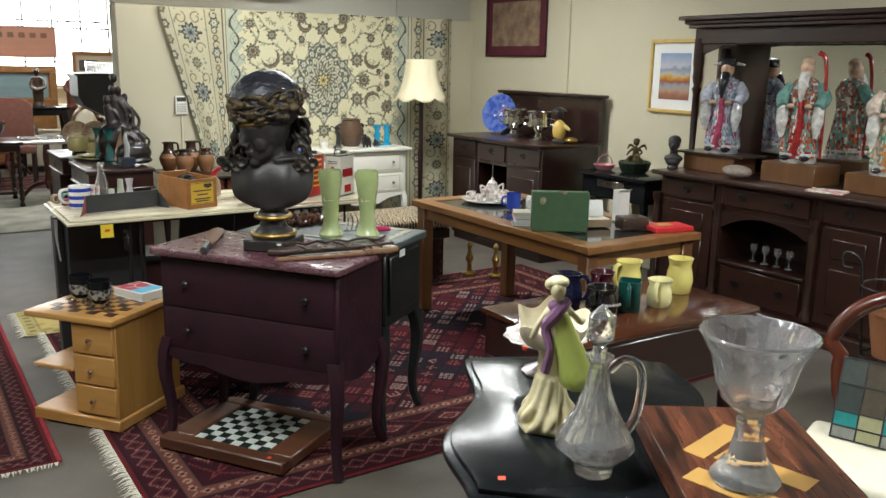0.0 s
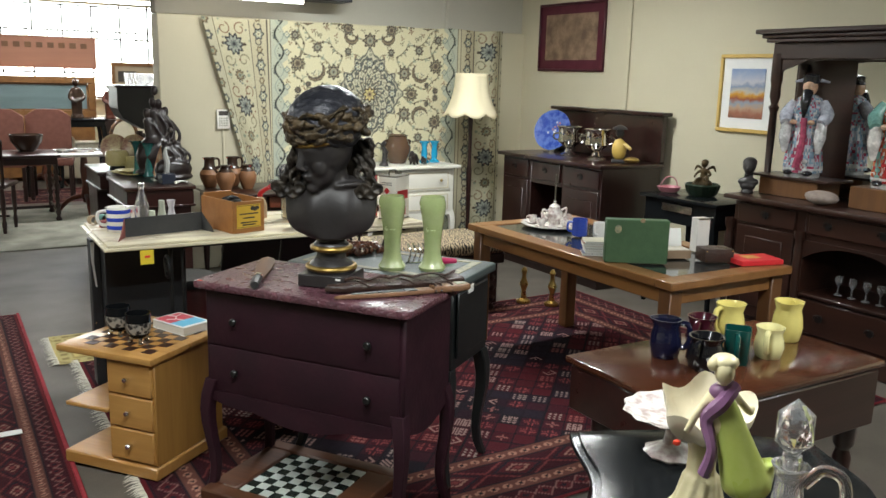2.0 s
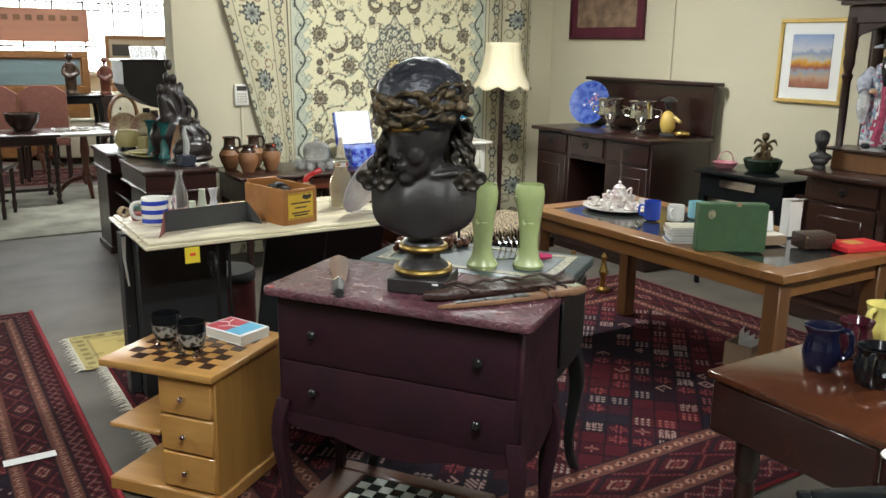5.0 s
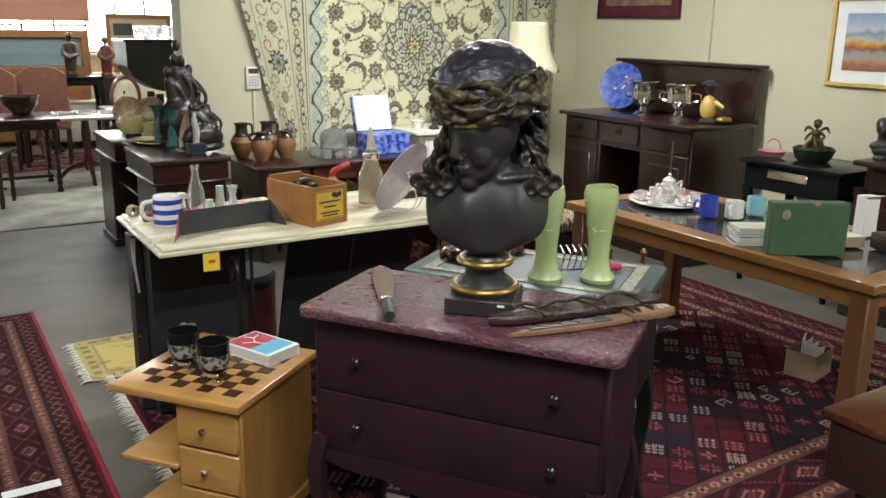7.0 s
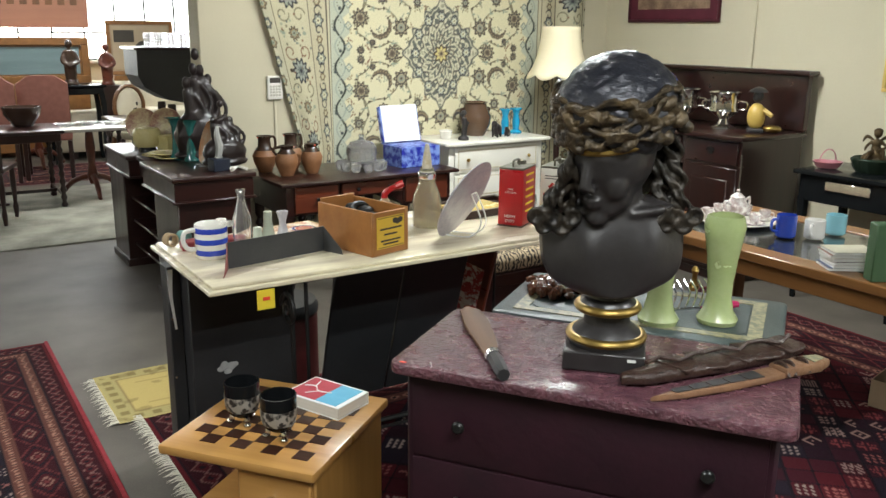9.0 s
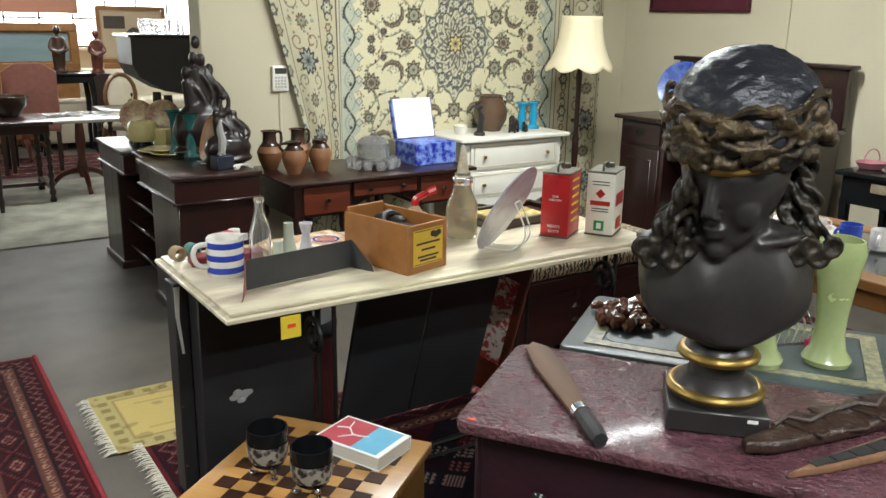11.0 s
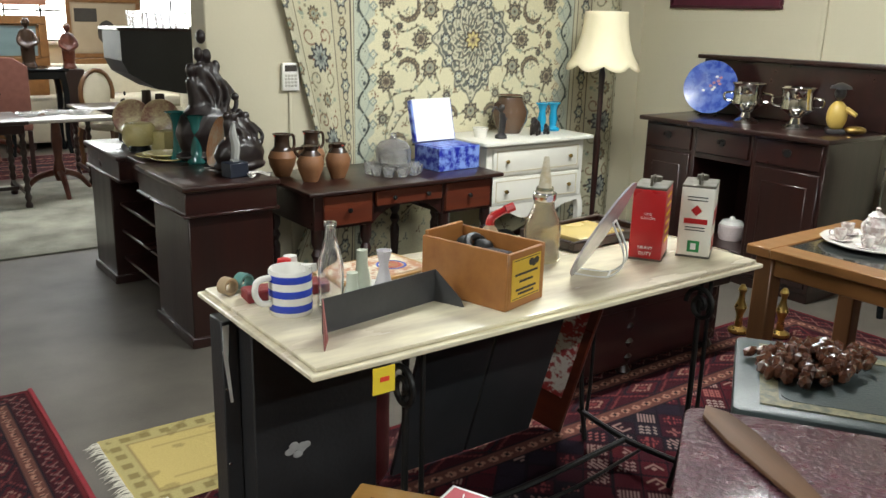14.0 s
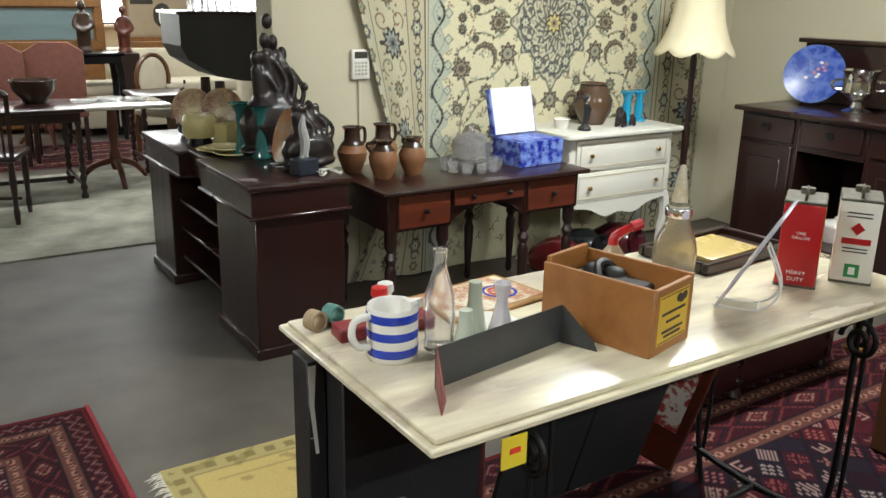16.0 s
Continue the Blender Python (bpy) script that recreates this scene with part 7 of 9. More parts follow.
for ax, ay in ((3.50, 4.95), (3.63, 4.80)):
    solid("brass_andiron", lathe([(0, 0), (0.05, 0), (0.05, 0.015), (0.02, 0.03), (0.016, 0.09), (0.032, 0.13), (0.016, 0.17), (0.013, 0.2), (0.022, 0.225), (0.01, 0.25), (0, 0.25)], 22), M_BRASS, "turned brass hearth ornament on the floor", "andiron", pose(ax, ay, 0.014), "pair of brass ornaments")
crt = thing("cardboard_box", "small open cardboard box of papers on the rug", "box", pose(3.36, 3.47, 0.013, rz=12))
M_CARD = surface("cardboard", (0.30, 0.21, 0.13), (0.24, 0.16, 0.10), 0.8, 10)
for b in (box(-0.09, 0.09, -0.07, -0.065, 0, 0.12, 0), box(-0.09, 0.09, 0.065, 0.07, 0, 0.12, 0), box(-0.09, -0.085, -0.065, 0.065, 0, 0.12, 0), box(0.085, 0.09, -0.065, 0.065, 0, 0.12, 0), box(-0.085, 0.085, -0.065, 0.065, 0, 0.005, 0)):
    part("panel", b, M_CARD, crt)
for k in range(4):
    part("paper", at(box(-0.05, 0.05, -0.002, 0.002, 0.006, 0.14 + 0.01 * k, 0), 0.01 * k - 0.02, -0.04 + 0.025 * k, 0, 0, 0, 10 * k - 15), M_WHITE, crt)

# ---- on the oak table (its top at 0.712) ----
OZ = 0.7125
tea = thing("tea_tray", "round porcelain tray with miniature tea set and wire handle", "tea set", pose(3.10, 4.16, OZ))
part("tray", lathe([(0, 0), (0.12, 0), (0.185, 0.010), (0.19, 0.016), (0.18, 0.016), (0.12, 0.007), (0, 0.007)], 40, lambda a, k: 1 + 0.015 * math.cos(12 * a)), M_PORC, tea)
M_FLOR = surface("floral_porcelain", (0.80, 0.77, 0.73), (0.45, 0.36, 0.34), 0.15, 40, coat=0.4, spread=0.14, bump=0)
pot = part("teapot", lathe([(0, 0.008), (0.03, 0.008), (0.035, 0.02), (0.05, 0.05), (0.052, 0.075), (0.035, 0.10), (0.03, 0.108), (0.033, 0.112), (0.015, 0.128), (0.006, 0.132), (0.010, 0.142), (0, 0.15)], 28), M_FLOR, tea)
for s in (-1, 1):
    part("pot_handle", tube([(s * 0.045, 0, 0.085), (s * 0.085, 0, 0.1), (s * 0.08, 0, 0.06), (s * 0.05, 0, 0.045)], 0.006, 8), M_FLOR, pot)
for k in range(6):
    a = k * math.pi / 3 + 0.3
    cx, cy = 0.125 * math.cos(a), 0.125 * math.sin(a)
    part("saucer", at(lathe([(0, 0.008), (0.03, 0.008), (0.045, 0.018), (0.043, 0.02), (0.03, 0.012), (0, 0.012)], 20), cx, cy, 0), M_FLOR, tea)
    cup = part("cup", at(lathe([(0, 0.013), (0.014, 0.013), (0.022, 0.03), (0.026, 0.055), (0.024, 0.055), (0.018, 0.025), (0, 0.02)], 20), cx, cy, 0), M_FLOR, tea)
    part("cup_handle", at(tube([(0.024, 0, 0.048), (0.038, 0, 0.045), (0.036, 0, 0.03), (0.02, 0, 0.028)], 0.003, 6), cx, cy, 0, 0, 0, 60 * k), M_FLOR, cup)
part("wire_handle", fuse(tube([(0, 0, 0.14), (0.002, 0, 0.22), (0, 0, 0.30)], 0.004, 8), tube([(-0.012, 0, 0.245), (0.02, 0, 0.245)], 0.003, 6)), M_TIN, tea, "upright wire carrying rod")


def mug_of(color, label, x, y, rz, z=OZ, h=0.095, r=0.042):
    g = thing("mug", label, "mug", pose(x, y, z, rz=rz), "mugs on the oak table")
    mm = surface("mug_glaze", color, tuple(v * 0.85 for v in color), 0.15, 12, coat=0.4, bump=0)
    part("body", lathe([(0, 0), (r * 0.85, 0), (r, 0.006), (r, h), (r - 0.004, h), (r - 0.004, 0.008), (0, 0.008)], 28), mm, g)
    part("handle", tube([(r, 0, h * 0.8), (r + 0.026, 0, h * 0.76), (r + 0.026, 0, h * 0.35), (r, 0, h * 0.25)], 0.006, 8), mm, g)
    return g


mug_of((0.03, 0.07, 0.42), "cobalt blue mug on the oak table", 3.03, 3.85, 160)
mug_of((0.80, 0.78, 0.74), "white mug with red mark", 3.11, 3.77, 200, h=0.08)
mug_of((0.28, 0.58, 0.66), "pale turquoise mug on the oak table", 3.26, 3.77, 20, h=0.085)
gbx = thing("green_box", "flat dark green box file standing upright", "box", pose(2.83, 3.215, OZ, rz=-34))
M_GRNB = surface("green_bookcloth", (0.050, 0.105, 0.045), (0.036, 0.080, 0.034), 0.6, 20, bump=0.1)
part("body", box(-0.145, 0.145, -0.03, 0.03, 0, 0.205, 0.004), M_GRNB, gbx)
part("crest", at(ball(0, 0, 0, 0.016, 0.0008, 0.02, 2), -0.09, -0.0305, 0.16), M_GILT, gbx)
part("thumb_notch", at(ball(0, 0, 0, 0.012, 0.001, 0.010, 2), 0.02, -0.0304, 0.203), M_CARD, gbx)
rng = random.Random(8)
for k, c in enumerate(((0.10, 0.12, 0.2), (0.7, 0.68, 0.62), (0.12, 0.10, 0.10), (0.6, 0.56, 0.48), (0.25, 0.12, 0.10), (0.55, 0.52, 0.4))):
    bb = thing("booklet", "stacked booklet with worn cover", "book", pose(2.80 + rng.uniform(-0.006, 0.006), 3.43 + rng.uniform(-0.006, 0.006), OZ + 0.0122 * k, rz=-30 + rng.uniform(-6, 6)), "stack of booklets")
    part("page_block", box(-0.078, 0.078, -0.058, 0.058, 0.001, 0.011, 0), M_WHITE, bb)
    part("cover", box(-0.08, 0.08, -0.06, 0.06, 0.011, 0.012, 0), surface("book_cover", c, None, 0.45, 10), bb)
wb = thing("open_box", "small open white-lined box with cards", "box", pose(3.09, 3.23, OZ, rz=-20))
part("tray", box(-0.075, 0.075, -0.05, 0.05, 0, 0.04, 0.003), M_CARD, wb)
part("lining", box(-0.068, 0.068, -0.043, 0.043, 0.0405, 0.044, 0), M_FRINGE, wb)
part("lid", at(box(-0.075, 0.075, -0.004, 0.004, 0, 0.10, 0.002), 0, 0.055, 0.03, -14, 0, 0), M_WHITE, wb)
solid("carton", fuse(box(-0.035, 0.035, -0.03, 0.03, 0, 0.17, 0.003), at(box(-0.036, 0.036, -0.001, 0.001, 0, 0.05, 0), 0.0, 0.0, 0.168, 80, 0, 0)), surface("white_red_carton", (0.72, 0.70, 0.66), (0.62, 0.58, 0.54), 0.5, 6), "tall white carton with flap open", "carton", pose(3.33, 3.28, OZ, rz=-15))
bxb = thing("brown_box", "small brown studded leather box", "box", pose(3.215, 3.08, OZ, rz=-20))
part("body", box(-0.075, 0.075, -0.05, 0.05, 0, 0.065, 0.006, 2), M_LEATH, bxb)
for sx in (-1, 1):
    for zz in (0.01, 0.055):
        part("stud", ball(sx * 0.066, -0.051, zz, 0.004, 0.002, 0.004, 1), M_BRASS, bxb)
rb = thing("red_book", "flat red boxed book with gold label", "book", pose(3.36, 2.97, OZ, rz=-14))
part("cover", box(-0.115, 0.115, -0.075, 0.075, 0, 0.025, 0.003), surface("red_cloth", (0.62, 0.02, 0.03), (0.5, 0.015, 0.02), 0.5, 15), rb)
part("label", box(-0.05, 0.03, -0.02, 0.045, 0.0252, 0.026, 0), surface("gold_label", (0.6, 0.4, 0.08), (0.45, 0.2, 0.05), 0.4, 30), rb)

# ---- jugs on the drop-leaf table ----
def pub_jug(x, y, color, label, h=0.14, r=0.06, rz=0, square=False):
    j = thing("pub_jug", label, "jug", pose(x, y, 0.6755, rz=rz), "pub jugs")
    mm = surface("jug_glaze", color, tuple(v * 0.8 for v in color), 0.1, 8, coat=0.5, bump=0)
    h, r = h * 0.84, r * 0.88
    prof = [(0, 0), (r * 0.8, 0), (r * 0.86, 0.006), (r, h * 0.35), (r * 0.92, h * 0.6), (r * 0.8, h * 0.8), (r * 0.95, h), (r * 0.88, h), (r * 0.72, h * 0.8), (r * 0.85, h * 0.5), (r * 0.8, 0.02), (0, 0.015)]
    if square:
        prof = [(0, 0), (r * 0.85, 0), (r * 0.92, 0.005), (r * 0.95, h), (r * 0.88, h), (r * 0.84, 0.02), (0, 0.015)]
    wave = (lambda a, k: 1 / max(abs(math.cos(((a + math.pi / 4) % (math.pi / 2)) - math.pi / 4)), 0.8) * 0.92) if square else (lambda a, k: 1 + (0.16 * max(0, math.cos(a)) ** 6 if k in (6, 7) else 0))
    part("body", lathe(prof, 32, wave), mm, j)
    part("handle", tube([(-r * 0.75, 0, h * 0.9), (-r * 1.3, 0, h * 0.88), (-r * 1.45, 0, h * 0.55), (-r * 1.2, 0, h * 0.3), (-r * 0.9, 0, h * 0.28)], 0.009, 8), mm, j)
    return j


NAVY_ = (0.008, 0.009, 0.03)
YJ = (0.74, 0.64, 0.20)
pub_jug(2.03, 2.235, NAVY_, "dark navy glazed pub jug", 0.15, 0.058, 130)
jb = pub_jug(2.055, 2.09, (0.008, 0.008, 0.010), "black glazed pub jug with white lettering", 0.125, 0.065, 20)
words("lettering", "QUEEN ANNE", 0.014, pose(-0.0285, -0.0500, 0.050, 90, 0, -30), M_WHITE, jb)
pub_jug(2.205, 2.245, (0.055, 0.01, 0.018), "maroon glazed pub jug", 0.13, 0.058, 30)
pub_jug(2.19, 2.085, (0.008, 0.075, 0.065), "dark teal square jug with white rim", 0.135, 0.052, 40, True)
pub_jug(2.36, 2.26, YJ, "yellow flared pub jug", 0.155, 0.06, 0)
pub_jug(2.335, 2.075, (0.78, 0.72, 0.36), "pale cream yellow pub jug", 0.12, 0.055, 30)
pub_jug(2.55, 2.17, YJ, "tall yellow pub jug with faint red lettering", 0.165, 0.06, 200)

# ---- on the black serpentine table ----
BZ = 0.7805
M_FIG = surface("ivory_figurine_glaze", (0.70, 0.64, 0.42), (0.58, 0.50, 0.28), 0.3, 16, coat=0.2)
M_GOWN = surface("lime_gown_glaze", (0.38, 0.46, 0.08), (0.46, 0.52, 0.16), 0.3, 14, coat=0.2)
M_SASH = surface("mauve_sash_glaze", (0.14, 0.06, 0.13), (0.24, 0.12, 0.22), 0.3, 20, coat=0.2)
M_SHELL = surface("ivory_shell_glaze", (0.80, 0.75, 0.62), (0.70, 0.63, 0.48), 0.28, 8, coat=0.2)
trunk = lathe([(0, 0), (0.068, 0), (0.070, 0.01), (0.062, 0.025), (0.040, 0.065), (0.028, 0.12), (0.026, 0.155), (0.035, 0.185), (0, 0.19)], 44, lambda a, k: 1 + 0.10 * math.sin(5 * a + k) + 0.05 * math.sin(11 * a + 2 * k))
shell = bmesh.new()
rings = []
for k in range(11):
    q = k / 10
    ring = []
    for i in range(48):
        a = 2 * math.pi * i / 48
        r = (0.02 + 0.066 * math.sin(q * 1.5)) * (1 + 0.10 * q * math.sin(5 * a + 1))
        ring.append(shell.verts.new((r * math.cos(a), 0.85 * r * math.sin(a), 0.172 + 0.07 * q ** 1.6 + 0.012 * q * math.sin(5 * a) + 0.022 * q * q * math.sin(a))))
    rings.append(ring)
for a, b in zip(rings, rings[1:]):
    for i in range(48):
        shell.faces.new((a[i], a[(i + 1) % 48], b[(i + 1) % 48], b[i]))
body = melted(fuse(ball(0.015, -0.075, 0.275, 0.024, 0.020, 0.035), ball(0.018, -0.082, 0.24, 0.028, 0.022, 0.03), tube([(-0.005, -0.07, 0.285), (-0.03, -0.085, 0.25), (-0.045, -0.08, 0.215)], 0.008, 8), tube([(0.035, -0.07, 0.285), (0.065, -0.06, 0.255), (0.075, -0.03, 0.25)], 0.008, 8)), 0.005)
gown = melted(fuse(*[ball(0.022 + 0.045 * q, -0.085 - 0.008 * q, 0.255 - 0.11 * q, 0.024 + 0.024 * q, 0.02 + 0.012 * q, 0.032, 2) for q in [k / 12 for k in range(13)]], tube([(0.07, -0.09, 0.15), (0.085, -0.085, 0.115)], [0.03, 0.006], 8), tube([(0.10, -0.08, 0.18), (0.115, -0.07, 0.13)], [0.02, 0.005], 8)), 0.005)
sash = fuse(tube([(0.035, -0.075, 0.30), (0.01, -0.098, 0.275), (-0.012, -0.09, 0.245), (0.0, -0.105, 0.20), (-0.01, -0.10, 0.155)], [0.012, 0.015, 0.013, 0.01, 0.012], 8), ball(0.015, -0.075, 0.288, 0.027, 0.021, 0.016, 2))
hd = fuse(ball(0.012, -0.085, 0.325, 0.018, 0.020, 0.022, 3), ball(0.012, -0.076, 0.338, 0.026, 0.026, 0.014, 2), ball(-0.008, -0.085, 0.335, 0.012, 0.012, 0.012, 2))
for k in range(11):                                          # roots running down over the base
    a = k * 0.571
    trunk = fuse(trunk, tube([(0.030 * math.cos(a + 0.3), 0.030 * math.sin(a + 0.3), 0.115), (0.042 * math.cos(a), 0.042 * math.sin(a), 0.065), (0.066 * math.cos(a - 0.2), 0.066 * math.sin(a - 0.2), 0.024 + 0.01 * (k % 2)), (0.070 * math.cos(a - 0.5), 0.070 * math.sin(a - 0.5), 0.008)], [0.007, 0.010, 0.011, 0.006], 8))
trunk = melted(trunk, 0.004, 3)
figm = fuse(slot(trunk, 0), slot(shell, 1), slot(body, 0), slot(gown, 2), slot(sash, 3), slot(hd, 0), slot(ball(-0.06, -0.075, 0.195, 0.008, 0.005, 0.006, 1), 4))
fg = solid("porcelain_figurine", figm, [M_FIG, M_SHELL, M_GOWN, M_SASH, M_STICK], "art nouveau porcelain lady in green gown on a shell", "figurine", pose(1.125, 1.285, BZ, rz=-42) @ Matrix.Diagonal((0.86, 0.86, 1.0, 1)))
dec = thing("crystal_decanter", "cut crystal decanter with handle and faceted stopper", "decanter", pose(1.065, 1.078, BZ, rz=-35))
part("body", lathe([(0, 0), (0.036, 0), (0.038, 0.018), (0.046, 0.03), (0.072, 0.055), (0.068, 0.075), (0.04, 0.125), (0.022, 0.175), (0.018, 0.215), (0.027, 0.235), (0.022, 0.235), (0.014, 0.21), (0.018, 0.17), (0.034, 0.12), (0.058, 0.07), (0.05, 0.04), (0, 0.03)], 24, lambda a, k: 1 + (0.06 * abs(math.cos(6 * a + 0.26 * k)) if 2 < k < 8 else 0)), M_CUT, dec, smooth=False)
part("handle", tube([(0.02, 0, 0.205), (0.045, 0, 0.228), (0.075, 0, 0.215), (0.082, 0, 0.17), (0.075, 0, 0.12), (0.06, 0, 0.085)], 0.009, 10), M_GLASS, dec)
stp = bmesh.new()
bmesh.ops.create_icosphere(stp, subdivisions=1, radius=1)
stp.transform(Matrix.Translation((0, 0, 0.29)) @ Matrix.Diagonal((0.03, 0.026, 0.045, 1)))
part("stopper", fuse(stp, lathe([(0, 0.225), (0.012, 0.225), (0.014, 0.25), (0, 0.25)], 12)), M_CUT, dec, "faceted glass stopper", smooth=False)
cmp_ = thing("porcelain_compote", "white floral porcelain cake plate on a low foot", "cake stand", pose(1.33, 1.54, BZ) @ Matrix.Diagonal((0.95, 0.95, 0.72, 1)))
part("plate", lathe([(0, 0.10), (0.03, 0.10), (0.09, 0.12), (0.11, 0.135), (0.108, 0.14), (0.08, 0.125), (0, 0.108)], 48, lambda a, k: 1 + (0.04 * math.cos(12 * a) if 2 < k < 5 else 0)), M_FLOR, cmp_)
part("foot", lathe([(0, 0), (0.055, 0), (0.06, 0.008), (0.02, 0.035), (0.016, 0.07), (0.03, 0.10), (0, 0.10)], 36, lambda a, k: 1 + (0.05 * math.cos(10 * a) if k < 3 else 0)), M_FLOR, cmp_)


def rosewood():
    return surface("rosewood_veneer", (0.17, 0.055, 0.028), (0.022, 0.009, 0.007), 0.28, 1.0, 0, 0.02, 4.0, (3.0, 34, 34), 0.35, 0.16, 0.06)


rw = thing("inlaid_box", "rosewood veneered box with pale zigzag inlay on its lid", "box", pose(1.271, 1.166, BZ, rz=56))
part("body", box(-0.46, 0.0, -0.31, 0.0, 0, 0.045, 0.003), rosewood(), rw)
part("lid", box(-0.462, 0.002, -0.312, 0.002, 0.0455, 0.059, 0.002), rosewood(), rw)
M_INLAY = wood("pale_satinwood", (0.58, 0.34, 0.10), (0.48, 0.27, 0.075), 0.3, 0.2)
for pts in ([(-0.09, -0.155), (-0.21, -0.04), (-0.245, -0.07), (-0.155, -0.155), (-0.19, -0.19), (-0.155, -0.225), ], [(-0.20, -0.13), (-0.32, -0.25), (-0.36, -0.21), (-0.24, -0.09)], [(-0.28, -0.05), (-0.40, -0.17), (-0.44, -0.13), (-0.32, -0.01)]):
    part("inlay", prism(pts, 0.0592, 0.0600), M_INLAY, rw, smooth=False)
part("sale_sticker", box(-0.02, -0.008, -0.285, -0.272, 0.0592, 0.060, 0), M_STICK, rw)
gb_ = lathe([(0, 0), (0.056, 0), (0.058, 0.008), (0.05, 0.02), (0.03, 0.05), (0.022, 0.095), (0.024, 0.115), (0.018, 0.12), (0.026, 0.128), (0.05, 0.15), (0.062, 0.18), (0.072, 0.225), (0.098, 0.268), (0.095, 0.272), (0.068, 0.23), (0.058, 0.185), (0.045, 0.155), (0.02, 0.14), (0, 0.138)], 72, lambda a, k: 1 + (0.05 * abs(math.cos(8 * a)) if 1 < k < 6 else (0.035 * math.cos(12 * a + 1.6 * k) if 8 < k < 12 else 0)))
solid("crystal_goblet", gb_, glassy("pressed_crystal", (0.99, 0.99, 1), 0.01, 1.47, 0.45, 30, 0.88), "large pressed crystal footed vase with flared rim", "vase", pose(1.185, 0.83, BZ + 0.060))

# ---- balloon-back chair with leaded panel ----
ch = thing("balloon_back_chair", "mahogany balloon-back chair with cream seat", "chair", pose(2.25, 1.155, 0, rz=-70))
part("seat", box(-0.22, 0.22, -0.21, 0.21, 0.40, 0.465, 0.025, 3), surface("cream_upholstery", (0.72, 0.67, 0.54), (0.62, 0.57, 0.44), 0.9, 20, bump=0.2), ch)
part("seat_rail", box(-0.225, 0.225, -0.215, 0.215, 0.35, 0.40, 0.01, 2), M_REDMAHO, ch)
arc = [(0.21 * math.cos(a) * (1 if 0.1 < a < 3.04 else 0.8), 0.22 + 0.05 * math.sin(a), 0.66 + 0.22 * math.sin(a)) for a in [-0.9 + (math.pi + 1.8) * k / 30 for k in range(31)]]
part("back_hoop", tube([(0.16, 0.2, 0.40)] + arc + [(-0.16, 0.2, 0.40)], 0.024, 10), M_REDMAHO, ch)
part("back_rail", tube([(-0.16, 0.22, 0.60), (0, 0.235, 0.62), (0.16, 0.22, 0.60)], 0.016, 8), M_REDMAHO, ch)
for sx in (-1, 1):
    part("leg", at(lathe([(0.014, 0), (0.02, 0.03), (0.024, 0.25), (0.03, 0.30), (0.02, 0.32), (0.028, 0.36)], 14), sx * 0.19, -0.18, 0), M_REDMAHO, ch)
    part("leg", tube([(sx * 0.17, 0.25, 0), (sx * 0.17, 0.21, 0.2), (sx * 0.17, 0.19, 0.38)], 0.018, 8), M_REDMAHO, ch)
sgp = thing("leaded_panel", "small leaded stained glass panel leaning on the chair", "stained glass", pose(2.31, 1.225, 0.466, rz=-70) @ pose(0, 0, 0, -22, 0, 0) @ Matrix.Scale(0.82, 4))
M_LEAD = surface("lead_came", (0.06, 0.06, 0.065), (0.03, 0.03, 0.03), 0.5, 20, metal=0.5)
for i in range(4):
    part("came", box(-0.125 + 0.082 * i, -0.119 + 0.082 * i, -0.004, 0.004, 0, 0.30, 0.001), M_LEAD, sgp)
for z in (0, 0.045, 0.10, 0.20, 0.295):
    part("came", box(-0.125, 0.127, -0.0045, 0.0045, z, z + 0.006, 0.001), M_LEAD, sgp)
cols = [(0.04, 0.30, 0.30), (0.45, 0.44, 0.26), (0.10, 0.115, 0.105), (0.32, 0.33, 0.30), (0.07, 0.085, 0.08), (0.12, 0.10, 0.075)]
gm = [surface("stained_pane", c, tuple(v * 0.7 for v in c), 0.12, 30, bump=0.1) for c in cols]
for i in range(3):
    for j, (z0, z1) in enumerate(((0.006, 0.045), (0.051, 0.10), (0.106, 0.20), (0.206, 0.295))):
        part("pane", box(-0.119 + 0.082 * i, -0.043 + 0.082 * i, -0.0015, 0.0015, z0, z1, 0), gm[0 if (j == 1 and i != 1) else (1 if i == 1 and j < 2 else (5 if i == 1 else (3 if j == 0 else 2 + (i + j) % 3)))], sgp)

# iron plant stand with a terracotta pot
ps = thing("plant_stand", "black wrought iron plant stand with scrolled top", "plant stand", pose(3.62, 1.86, 0))
for k in range(4):
    a = k * math.pi / 2 + 0.6
    c, s = math.cos(a), math.sin(a)
    part("leg", tube([(0.16 * c, 0.16 * s, 0), (0.12 * c, 0.12 * s, 0.2), (0.15 * c, 0.15 * s, 0.55), (0.17 * c, 0.17 * s, 0.72), (0.23 * c, 0.23 * s, 0.76), (0.24 * c, 0.24 * s, 0.70), (0.20 * c, 0.20 * s, 0.69)], 0.007, 6), M_IRON, ps)
for z, r in ((0.30, 0.13), (0.62, 0.155)):
    part("hoop", tube([(r * math.cos(q * math.pi / 12), r * math.sin(q * math.pi / 12), z) for q in range(24)], 0.006, 6, True), M_IRON, ps)
for k in range(3):
    part("rest_bar", tube([(0.13 * math.cos(k * 1.047), 0.13 * math.sin(k * 1.047), 0.30), (-0.13 * math.cos(k * 1.047), -0.13 * math.sin(k * 1.047), 0.30)], 0.005, 6), M_IRON, ps)
